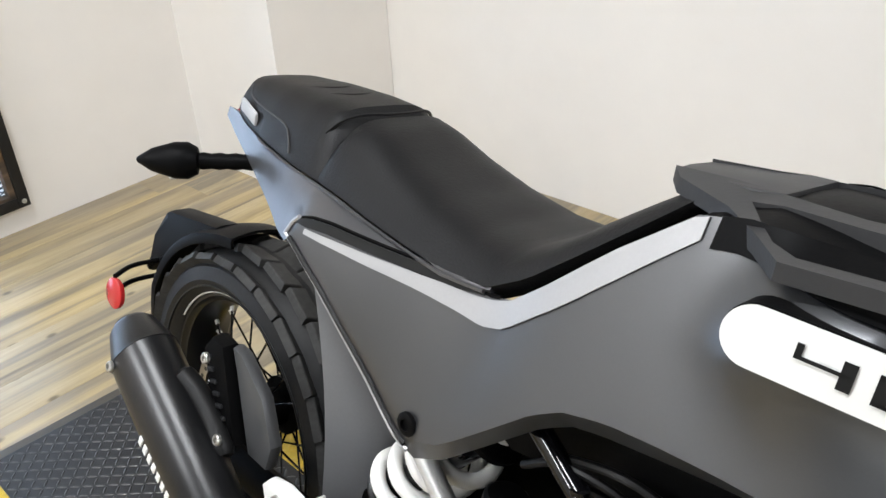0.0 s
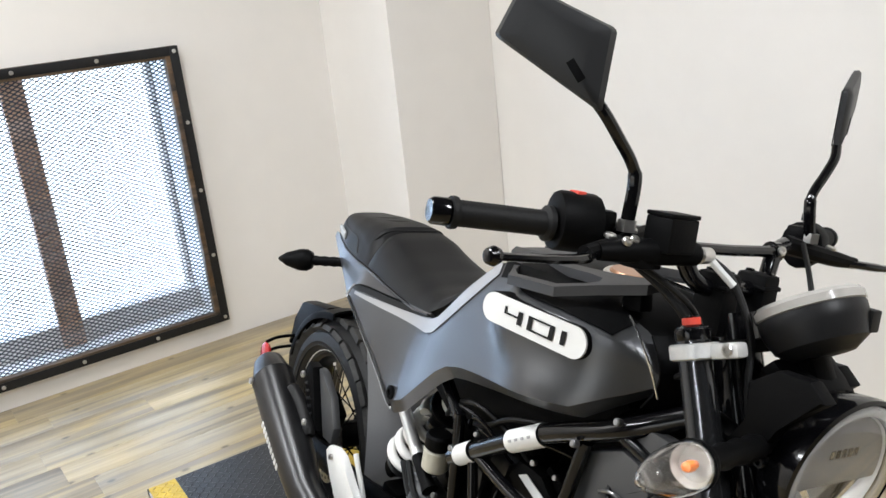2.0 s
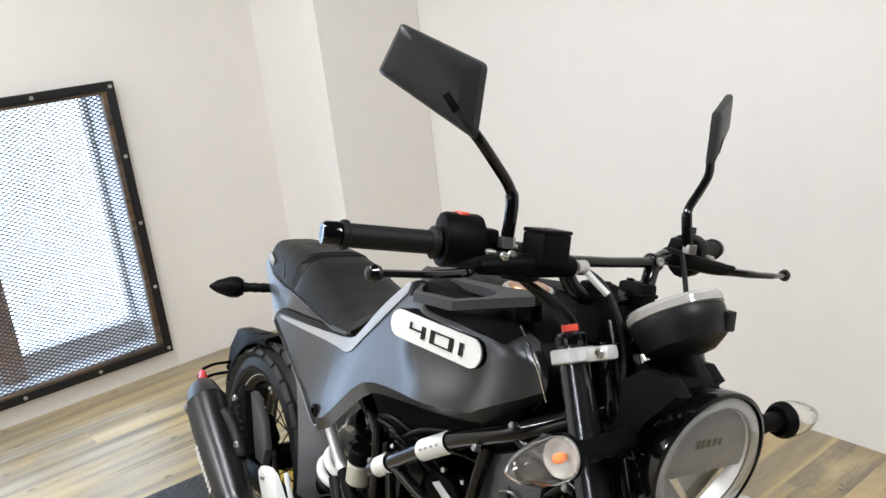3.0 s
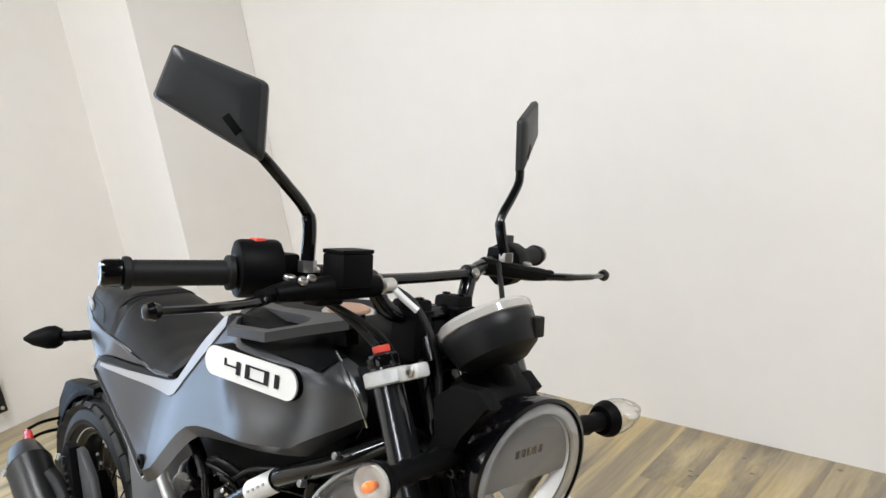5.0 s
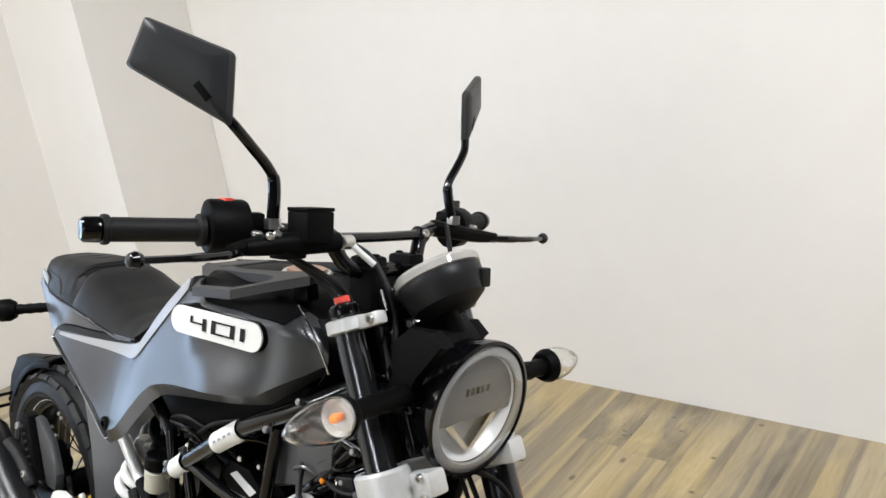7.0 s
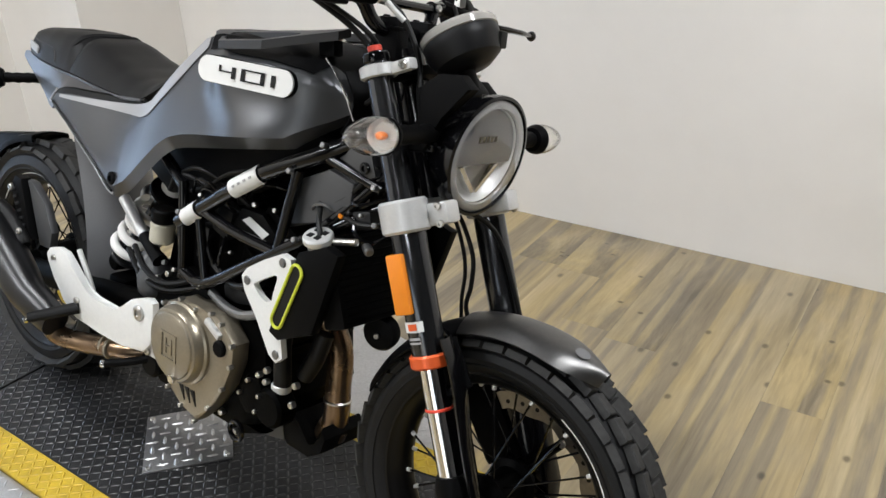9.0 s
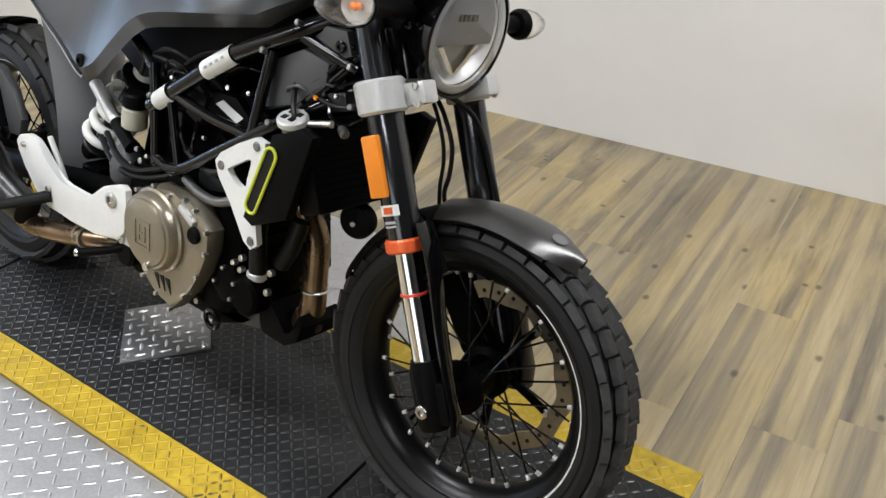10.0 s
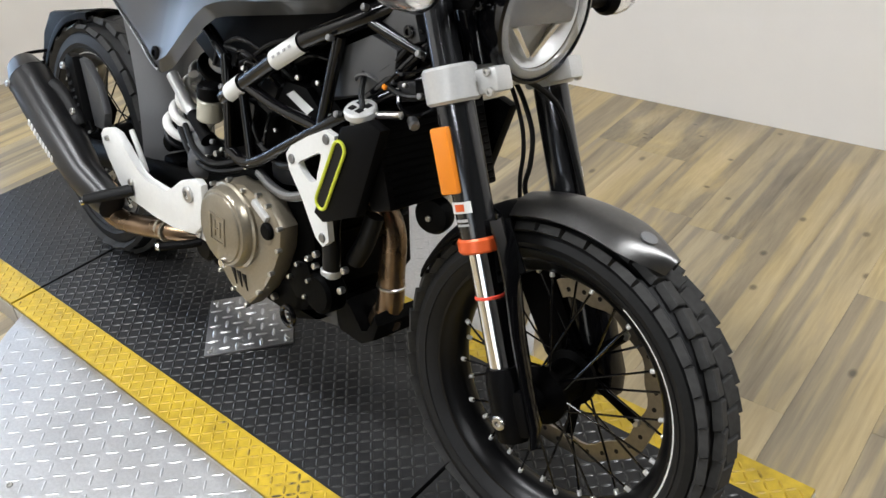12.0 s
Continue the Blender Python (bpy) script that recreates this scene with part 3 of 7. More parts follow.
# mesh of crossed flattened strands
bm = bmesh.new()
rise = math.tan(radians(30))
hw, hz = WY1 - WY0 + 0.03, WZ1 - WZ0 + 0.03
yc, zc = (WY0 + WY1) / 2, (WZ0 + WZ1) / 2
step = 0.0165
n = int((hz + hw * rise) / step) + 2
for sgn in (1, -1):
    for k in range(-n, n):
        c0 = k * step
        ya, yb = -hw / 2, hw / 2
        pts = []
        za, zb = c0 + sgn * rise * ya, c0 + sgn * rise * yb
        lo, hi = -hz / 2, hz / 2
        t0, t1 = 0.0, 1.0
        dz = zb - za
        ta, tb = (lo - za) / dz, (hi - za) / dz
        t0, t1 = max(t0, min(ta, tb)), min(t1, max(ta, tb))
        if t1 - t0 < 0.02:
            continue
        p = Vector((0.002 * sgn, yc + ya + (yb - ya) * t0, zc + za + dz * t0))
        q = Vector((0.002 * sgn, yc + ya + (yb - ya) * t1, zc + za + dz * t1))
        tube(bm, [p, q], 0.0024, 4)
part("mesh_screen", bm, "screen", window, "dark expanded metal mesh", sharp=60)
# deep reveal, posts and bright glazing behind the mesh
bm = bmesh.new()
dp = TH + 0.16
for c, s in (((-dp / 2, WY1 + 0.011, zc), (dp, 0.02, WZ1 - WZ0)), ((-dp / 2, WY0 - 0.011, zc), (dp, 0.02, WZ1 - WZ0)), ((-dp / 2, yc, WZ0 - 0.011), (dp, WY1 - WY0 + 0.04, 0.02)), ((-dp / 2, yc, WZ1 + 0.011), (dp, WY1 - WY0 + 0.04, 0.02))):
    box(bm, c, s)
part("window_reveal", bm, "wall", window, "pale painted window reveal")
bm = bmesh.new()
box(bm, (-0.11, 1.768, zc), (0.05, 0.086, WZ1 - WZ0), bev=0.003)
part("window_post", bm, "post_wood", window, "brown wooden post")
bm = bmesh.new()
box(bm, (-0.20, WY1 - 0.012, zc), (0.03, 0.022, WZ1 - WZ0), bev=0.003)
part("window_jamb", bm, "wall", window, "grey window jamb")
bm = bmesh.new()
box(bm, (-0.17, yc, WZ0 + 0.045), (0.09, WY1 - WY0, 0.09), bev=0.004)
part("window_sill", bm, "wall", window, "pale window sill")
bm = bmesh.new()
box(bm, (-0.235, yc, zc), (0.006, WY1 - WY0, WZ1 - WZ0))
pane = part("pane", bm, "glass", window, "clear glass pane")
pane.visible_shadow = False
bm = bmesh.new()
box(bm, (XW - 1.1, 0.9, 0.9), (0.02, 6.5, 3.0))
solid("backdrop", bm, "bright", "bright overcast daylight outside the window", "backdrop", kind="structure")

# ---- lift platform and turntable ----
PYAW = -2.65
PM = pose(0, 0, 0, 0, 0, PYAW)
PV0, PV1, PU0, PU1, PH = 1.605, 2.185, -1.645, 0.692, 0.08
JU = (-1.055, 0.155)
lift = thing("lift_platform", "low black tread-plate lift platform with yellow painted edges", "lift", PM)


def lug_mesh(bm, cu, cv, z, ang, ln, wd, ht):
    """One raised lens-shaped lug of a tread plate."""
    c, s = math.cos(ang), math.sin(ang)
    pts = [(-ln, 0, 0), (-ln * 0.45, -wd, 0), (ln * 0.45, -wd, 0), (ln, 0, 0), (ln * 0.45, wd, 0), (-ln * 0.45, wd, 0), (-ln * 0.5, 0, ht), (ln * 0.5, 0, ht)]
    v = [bm.verts.new((cu + c * x - s * y, cv + s * x + c * y, z + h)) for x, y, h in pts]
    for f in ((0, 1, 6), (1, 2, 7, 6), (2, 3, 7), (3, 4, 7), (4, 5, 6, 7), (5, 0, 6)):
        bm.faces.new([v[i] for i in f])


def lugs(name, parent, mat, u0, u1, v0, v1, z, pitch, keep=lambda u, v: True, size=(0.0112, 0.0032, 0.0017)):
    bm = bmesh.new()
    nu, nv = int((u1 - u0) / pitch) + 1, int((v1 - v0) / pitch) + 1
    for i in range(nu):
        for j in range(nv):
            u, v = u0 + (i + 0.5) * pitch, v0 + (j + 0.5) * pitch
            if u < u1 - 0.008 and v < v1 - 0.008 and keep(u, v):
                lug_mesh(bm, u, v, z - 0.0002, radians(45) if (i + j) % 2 else radians(-45), *size)
    ob = part(name, bm, mat, parent, sharp=20)
    return tagged(ob, kind="stuff")


cuts = [PU0, JU[0], JU[1], PU1]
for k in range(3):
    a, b = cuts[k] + (0.004 if k else 0), cuts[k + 1] - (0.004 if k < 2 else 0)
    for v0, v1, mat, name in ((PV0, PV0 + 0.08, "plate_yellow", "yellow_edge"), (PV0 + 0.08, PV1 - 0.072, "plate_black", "deck_plate"), (PV1 - 0.072, PV1, "plate_yellow", "yellow_edge")):
        bm = bmesh.new()
        g = 0.0004
        box(bm, ((a + b) / 2, (v0 + v1) / 2, PH - 0.004), (b - a, v1 - v0 - g, 0.008))
        p = part(name, bm, mat, lift, "worn yellow painted edge" if mat == "plate_yellow" else "")
        lugs("tread_pattern", p, "yellow_lug" if mat == "plate_yellow" else "plate_lug", a + 0.006, b - 0.004, v0 + 0.003, v1 - 0.002, PH, 0.0180)
bm = bmesh.new()
for k in range(3):
    a, b = cuts[k] + (0.004 if k else 0), cuts[k + 1] - (0.004 if k < 2 else 0)
    box(bm, ((a + b) / 2, (PV0 + PV1) / 2, (PH - 0.008) / 2), (b - a, PV1 - PV0 - 0.004, PH - 0.0085))
part("deck_body", bm, "plate_black", lift)
for a, b in ((cuts[0], cuts[1] - 0.004), (cuts[1] + 0.004, cuts[2] - 0.004), (cuts[2] + 0.004, cuts[3])):
    for v in (PV0 + 0.0003, PV1 - 0.0003):
        part("side_flange", box(bmesh.new(), ((a + b) / 2, v, 0.034), (b - a, 0.003, 0.066), None, 0.0008), "plate_alu", lift, "bare aluminium side flange")
part("end_flange", box(bmesh.new(), (cuts[3] + 0.0012, (PV0 + PV1) / 2, 0.037), (0.003, PV1 - PV0 - 0.006, 0.072), None, 0.0008), "plate_alu", lift, "bare aluminium end flange")
# sloping flap at the rear end
bm = bmesh.new()
prof = [(PU0, 0.0), (PU0, PH - 0.002), (PU0 - 0.10, 0.022), (PU0 - 0.105, 0.0)]
plate(bm, [(u, z) for u, z in prof], PV1 - PV0 - 0.02, frame_to((0, (PV0 + PV1) / 2, 0), (0, -1, 0)))
part("ramp_flap", bm, "plate_black", lift)
# square cover set diagonally on the deck
CM = pose(-0.4867, 1.908, PH + 0.0035, 0, 0, -40.6)
bm = bmesh.new()
box(bm, (0, 0, 0), (0.204, 0.196, 0.0045), bev=0.001)
bm.transform(CM)
cover = part("cover_plate", bm, "cover_alu", lift, "bare aluminium tread-plate cover, screwed at its corners")
bm = bmesh.new()
for i in range(7):
    for j in range(7):
        lug_mesh(bm, -0.084 + i * 0.028, -0.081 + j * 0.027, 0.002, radians(90) if (i + j) % 2 else 0.0, 0.0150, 0.0042, 0.0022)
bm.transform(CM)
tagged(part("tread_pattern", bm, "plate_alu", cover, sharp=20), kind="stuff")
for sx, sy in ((-1, -1), (1, 1), (-1, 1), (1, -1)):
    part("screw", bolt(bmesh.new(), CM @ Vector((sx * 0.09, sy * 0.086, 0.002)), (0, 0, 1), 0.006), "steel", cover)

# round turntable that the deck crosses
TC, TR, TZ = (-0.457, 1.910), 0.622, 0.072
table = thing("turntable", "round aluminium tread-plate turntable under the lift", "turntable", PM)


def half_disc(sgn, r, v_edge, n=40):
    v_off = abs(v_edge - TC[1])
    a0 = math.asin(v_off / r)
    return [(TC[0] + r * math.cos(a0 + (math.pi - 2 * a0) * k / n), TC[1] + sgn * r * math.sin(a0 + (math.pi - 2 * a0) * k / n)) for k in range(n + 1)]


for sgn, edge in ((-1, PV0 - 0.003), (1, PV1 + 0.003)):
    o = half_disc(sgn, TR, edge)
    bm = bmesh.new()
    plate(bm, o if sgn > 0 else o[::-1], 0.005, Matrix.Translation((0, 0, TZ - 0.0025)), 0.001)
    top = part("tread_plate", bm, "plate_alu", table)
    bm = bmesh.new()
    oo = half_disc(sgn, TR - 0.004, edge + sgn * 0.001)
    plate(bm, oo if sgn > 0 else oo[::-1], TZ - 0.006, Matrix.Translation((0, 0, (TZ - 0.006) / 2)))
    part("rim_wall", bm, "plate_alu", table)
    v0, v1 = (TC[1] - TR, edge) if sgn < 0 else (edge, TC[1] + TR)
    lugs("tread_pattern", top, "plate_alu", TC[0] - TR, TC[0] + TR, v0, v1, TZ, 0.0315, lambda u, v: math.hypot(u - TC[0], v - TC[1]) < TR - 0.022, (0.0150, 0.0036, 0.0011))
    for k in range(7):
        a = math.asin(abs(edge - TC[1]) / TR) + 0.12 + k * 0.33
        if a < math.pi - 0.5:
            part("screw", bolt(bmesh.new(), (TC[0] + 0.585 * math.cos(a), TC[1] + sgn * 0.585 * math.sin(a), TZ), (0, 0, 1), 0.0065, 0.003), "steel", table)



# ---- the motorcycle, in its own frame: x ahead, y to its left, z up ----
LEAN, YAW = -13.5, -7.0
BIKE = Matrix.Translation((-0.8969, 1.982, 0.0801)) @ pose(0, 0, 0, 0, 0, YAW) @ pose(0, 0, 0, LEAN)
bike = thing("motorcycle", "matte grey and black motorcycle leaning on its stand on the lift", "motorcycle", BIKE)
RAKE = radians(21.6)
UP = Vector((-math.sin(RAKE), 0, math.cos(RAKE)))
FA, RA = Vector((1.357, 0, 0.280)), Vector((-0.07, 0, 0.290))
WA = Vector((1.348, 0.006, 0.279))  # middle of the front wheel
HEAD = Vector((1.315, 0, 0.293))
STEER = Matrix.Translation(HEAD) @ Matrix.Rotation(radians(3.3), 4, UP) @ Matrix.Translation(-HEAD)
BARS = pose(0.0672, -0.1632, -0.0562, -3.70, -2.25, 6.75)
SIDES = (-1, 1)
SIDE = Matrix(((1, 0, 0, 0), (0, 0, -1, 0), (0, 1, 0, 0), (0, 0, 0, 1)))  # local (x, y, z) to (x, -z, y): outlines in the side view


def side_plate(outline, y, t, bev=0.0):
    """An outline (x, z) in the side view as a plate t thick round the plane y."""
    return plate(bmesh.new(), outline, t, Matrix.Translation((0, y, 0)) @ SIDE, bev)


def leg(s, y):
    """A point of a fork leg, s metres up from the axle."""
    return FA + Vector((-0.005, y, 0)) + UP * s


# wheels
def wheel(name, axle, R, wid, rim_r, m, rotor_side, hub_r, label, proud, count, arcs, rows, crown_k):
    w = new(name)
    w.parent = bike
    tagged(w, label)
    AX = m @ frame_to(axle, (0, 1, 0), (1, 0, 0))
    h = wid / 2
    bm = bmesh.new()
    crown = [(R - proud - crown_k * (t * h) ** 2 / h, t * h) for t in (-0.86, -0.6, -0.3, 0, 0.3, 0.6, 0.86)]
    prof = [(rim_r - 0.004, -h * 0.62), (rim_r + 0.006, -h * 0.80), (rim_r + 0.012, -h * 0.855), (rim_r + 0.0125, -h * 0.90), (rim_r + 0.0150, -h * 0.905), (rim_r + 0.0155, -h * 0.875), (rim_r + 0.024, -h * 0.93)] + crown + [(rim_r + 0.024, h * 0.93), (rim_r + 0.0155, h * 0.875), (rim_r + 0.0150, h * 0.905), (rim_r + 0.0125, h * 0.90), (rim_r + 0.012, h * 0.855), (rim_r + 0.006, h * 0.80), (rim_r - 0.004, h * 0.62)]
    lathe(bm, prof, AX, 72, closed=True)
    part("tyre", bm, "rubber", w, "black block-tread rubber tyre", sharp=30)
    for yc, bw, bl, off, skew in rows:
        yv = yc * h
        rr = R - 0.0065 - crown_k * yv * yv / h
        ln = 2 * math.pi * R / count * bl
        bm = bmesh.new()
        q = bmesh.ops.create_cube(bm, size=1.0)["verts"]
        for v in q:
            top = v.co.x > 0
            v.co = Vector((v.co.x * 0.013, v.co.y * ln * (0.96 if top else 1.0), v.co.z * bw * h * (0.96 if top else 1.0)))
        bmesh.ops.bevel(bm, geom=[e for e in bm.edges if e.verts[0].co.x > 0 and e.verts[1].co.x > 0], offset=0.0016, segments=1, affect="EDGES")
        block = finish("tread_block", bm, "tread", 30)
        for k in range(count):
            a = 2 * math.pi * (k + off) / count
            ob = new("tread_block", block)
            ob.parent = w
            ob.matrix_basis = AX @ Matrix.Rotation(-a, 4, "Z") @ Matrix.Translation((rr + 0.001, 0, yv)) @ Matrix.Rotation(math.atan(2 * crown_k * yv / h), 4, "Y") @ Matrix.Rotation(radians(skew if yc > 0 else -skew), 4, "X")
    bm = bmesh.new()
    f = h * 0.66
    lathe(bm, [(rim_r + 0.004, -f), (rim_r + 0.004, -f + 0.004), (rim_r - 0.010, -f + 0.008), (rim_r - 0.018, -0.012), (rim_r - 0.020, 0), (rim_r - 0.018, 0.012), (rim_r - 0.010, f - 0.008), (rim_r + 0.004, f - 0.004), (rim_r + 0.004, f), (rim_r - 0.007, f - 0.002), (rim_r - 0.012, f - 0.008), (rim_r - 0.016, f - 0.010), (rim_r - 0.029, 0.013), (rim_r - 0.031, 0), (rim_r - 0.029, -0.013), (rim_r - 0.016, -f + 0.010), (rim_r - 0.012, -f + 0.008), (rim_r - 0.007, -f + 0.002)], AX, 72, closed=True)
    part("rim", bm, "rim", w, "black laced rim")
    # reflective stripe on part of the flange
    bm = bmesh.new()
    for sd, a0, a1 in arcs:
        pts = [AX @ Vector(((rim_r + 0.001) * math.cos(radians(a)), -(rim_r + 0.001) * math.sin(radians(a)), sd * (f + 0.002))) for a in range(a0, a1 + 1, 3)]
        tube(bm, pts, 0.0022, 6)
    part("rim_stripe", bm, "label", w, "white reflective rim stripe")
    if rotor_side > 0:  # a row of tiny white marks ends the stripe
        for k in range(6):
            pts = [AX @ Vector(((rim_r + 0.001) * math.cos(radians(a)), -(rim_r + 0.001) * math.sin(radians(a)), -f - 0.002)) for a in (-42.6 - 2.1 * k, -44.0 - 2.1 * k)]
            part("rim_mark", tube(bmesh.new(), pts, 0.0021 if k < 5 else 0.0035, 6), "label", w)
    bm = bmesh.new()
    lathe(bm, [(0.018, -0.085), (0.022, -0.06), (hub_r, -0.045), (hub_r, -0.036), (0.034, -0.03), (0.034, 0.03), (hub_r, 0.036), (hub_r, 0.045), (0.022, 0.06), (0.018, 0.085)], AX, 32)
    part("hub", bm, "engine", w)
    for k in range(32):
        sd = -1 if k % 2 else 1
        a = 2 * math.pi * k / 32
        b = a + (0.42 if (k // 2) % 2 else -0.42)
        p = AX @ Vector(((hub_r - 0.006) * math.cos(b), (hub_r - 0.006) * math.sin(b), sd * 0.040))
        q = AX @ Vector(((rim_r - 0.029) * math.cos(a), (rim_r - 0.029) * math.sin(a), sd * 0.006))
        sp = part("spoke", bar(bmesh.new(), p, q, 0.0019, 6), "gloss", w)
        d = (p - q).normalized()
        part("nipple", cyl(bmesh.new(), q - d * 0.003, d, 0.0038, 0.013, 8, 0.001), "nipple", sp)
    # brake disc with wavy holes
    bm = bmesh.new()
    nn = 60
    ro = 0.152 if rotor_side > 0 else 0.112
    out = [(ro * (1 + 0.02 * math.cos(10 * 2 * math.pi * k / nn)) * math.cos(2 * math.pi * k / nn), ro * (1 + 0.02 * math.cos(10 * 2 * math.pi * k / nn)) * math.sin(2 * math.pi * k / nn)) for k in range(nn)]
    inn = [(ro * 0.80 * (1 + 0.03 * math.cos(10 * 2 * math.pi * k / nn)) * math.cos(2 * math.pi * k / nn), ro * 0.80 * (1 + 0.03 * math.cos(10 * 2 * math.pi * k / nn)) * math.sin(2 * math.pi * k / nn)) for k in range(nn)]
    ring_plate(bm, out, inn, 0.0045, AX @ Matrix.Translation((0, 0, rotor_side * 0.062)))
    disc = part("brake_disc", bm, "disc", w, "steel wave brake disc")
    for k in range(30):
        a = 2 * math.pi * k / 30
        part("disc_hole", cyl(bmesh.new(), AX @ Vector((ro * 0.90 * math.cos(a), ro * 0.90 * math.sin(a), rotor_side * 0.062 - 0.0027)), (AX.to_3x3() @ Vector((0, 0, 1))), 0.0040, 0.0054, 8), "ink", disc)
    bm = bmesh.new()
    for k in range(5):
        a = 2 * math.pi * k / 5
        bar(bm, AX @ Vector((0.03 * math.cos(a), 0.03 * math.sin(a), rotor_side * 0.058)), AX @ Vector((ro * 0.78 * math.cos(a + 0.3), ro * 0.78 * math.sin(a + 0.3), rotor_side * 0.062)), 0.008, 6)
    part("disc_carrier", bm, "engine", w)
    for k in range(5):
        a = 2 * math.pi * k / 5 + 0.3
        q = AX @ Vector((ro * 0.78 * math.cos(a), ro * 0.78 * math.sin(a), rotor_side * 0.055))
        part("disc_button", cyl(bmesh.new(), q, AX.to_3x3() @ Vector((0, 0, rotor_side)), 0.007, 0.014, 10, 0.001), "steel", disc)
    return w


wheel("front_wheel", WA, 0.278, 0.116, 0.2165, STEER, 1, 0.046, "black spoked front wheel with a white rim stripe", 0.0080, 40, ((-1, -41, 61),),
      ((-0.735, 0.465, 0.89, 0.5, 7), (-0.245, 0.465, 0.90, 0.15, 9), (0.245, 0.465, 0.90, 0.65, 9), (0.735, 0.465, 0.89, 0.0, 7)), 0.42)
wheel("rear_wheel", RA, 0.297, 0.150, 0.216, Matrix(), -1, 0.052, "black spoked rear wheel with a white rim stripe", 0.0042, 28, ((-1, -40, 150),),
      ((-0.74, 0.482, 0.955, 0.4, 5), (-0.25, 0.480, 0.96, 0.0, 6), (0.25, 0.480, 0.96, 0.5, 6), (0.74, 0.482, 0.955, 0.1, 5)), 0.56)



# ---- fork and front end ----
def steered(bm, m=STEER):
    bm.transform(m)
    return bm


fork = new("fork")
fork.parent = bike
tagged(fork, "black upside-down telescopic fork")
for s in SIDES:
    y = 0.112 * s
    bm = bmesh.new()
    lathe(bm, [(0.0265, 0.0), (0.0272, 0.004), (0.0272, 0.225), (0.0215, 0.250), (0.0195, 0.46), (0.0185, 0.468)], frame_to(leg(0.254, y), UP), 28)
    part("fork_tube", steered(bm), "fork", fork, "dark anodised upper fork tube")
    part("stanchion", steered(cyl(bmesh.new(), leg(0.07, y), UP, 0.0205, 0.19, 24)), "chrome", fork, "polished steel stanchion")
    bm = bmesh.new()
    lathe(bm, [(0.0295, 0), (0.032, 0.003), (0.032, 0.018), (0.0295, 0.021)], frame_to(leg(0.244, y), UP), 24)
    part("dust_seal", steered(bm), "ringorange", fork, "orange-red dust seal ring")
    bm = bmesh.new()
    lathe(bm, [(0.0208, 0), (0.0222, 0.001), (0.0222, 0.004), (0.0208, 0.005)], frame_to(leg(0.176, y), UP), 20)
    part("travel_ring", steered(bm), "redsw", fork, "thin red travel ring")
    bm = bmesh.new()
    lathe(bm, [(0.026, -0.035), (0.029, -0.02), (0.029, 0.055), (0.024, 0.075)], frame_to(leg(0.0, y), UP), 20)
    box(bm, leg(0.012, y) + Vector((0.012, 0, 0)), (0.055, 0.036, 0.07), Matrix.Rotation(-RAKE, 4, "Y"), 0.008)
    fo = part("fork_foot", steered(bm), "plastic", fork)
    bm = bmesh.new()
    bolt(bm, leg(0.0, y) + Vector((0, 0.029 * s, 0)), (0, s, 0), 0.011, 0.006)
    part("axle_bolt", steered(bm), "steel", fo, "bright axle bolt")
    bm = bmesh.new()
    lathe(bm, [(0.019, 0), (0.021, 0.004), (0.021, 0.014), (0.014, 0.018), (0.010, 0.02), (0.010, 0.03), (0, 0.03)], frame_to(leg(0.705, y), UP), 20)
    fc = part("fork_cap", steered(bm), "gloss", fork)
    part("adjuster", steered(cyl(bmesh.new(), leg(0.722, y), UP, 0.011, 0.012, 12, 0.002)), "redsw", fc, "red adjuster cap")
    # sculpted guard on the inner front of the leg
    bm = bmesh.new()
    rows = []
    for k in range(9):
        a = radians(-22 + 150 * k / 8)
        rows.append([leg(q, y) + Vector((g * math.cos(a), -s * g * 0.85 * math.sin(a), 0.0)) for q, g in ((0.300 if s < 0 else 0.25, 0.040), (0.275 if s < 0 else 0.24, 0.052), (0.22, 0.054), (0.14, 0.046), (0.06, 0.044), (0.0, 0.046), (-0.035, 0.036))])
    shell(bm, rows, 0.004)
    part("stone_guard", steered(bm), "gloss", fork, "black moulded guard beside the fork leg")
bm = bmesh.new()
cyl(bm, FA + Vector((0, -0.11, 0)), (0, 1, 0), 0.011, 0.22, 16)
part("axle", steered(bm), "rim", fork)
# orange reflector and stickers on each leg
for s in SIDES:
    y = 0.112 * s
    fwd = Vector((math.cos(RAKE), 0, math.sin(RAKE)))
    m = frame_to(leg(0.376, y) + Vector((0, 0.031 * s, 0)) - fwd * 0.008, (0, s, 0), fwd)
    bm = bmesh.new()
    box(bm, (0, 0, 0), (0.031, 0.092, 0.010), bev=0.004)
    bm.transform(m)
    part("side_reflector", steered(bm), "orange", fork, "orange oblong side reflector")
    for h0, h1, w0, mat, name in ((0.302, 0.318, 0.9, "label", "sticker"), (0.290, 0.294, 0.5, "greyink", "sticker_bar"), (0.284, 0.287, 0.5, "greyink", "sticker_bar"), (0.305, 0.315, 0.38, "ringorange", "sticker_mark")):
        rs = 0.0299 if name == "sticker_mark" else 0.0292
        bm = bmesh.new()
        rows = []
        for k in range(6):
            a = radians(s * 90) + radians((-40 + 80 * k / 5) * w0) * 1
            rows.append([leg(q, y) + fwd * (rs * math.cos(a)) + Vector((0, rs * math.sin(a), 0)) for q in (h0, h1)])
        shell(bm, rows, 0.0005)
        part(name, steered(bm), mat, fork)
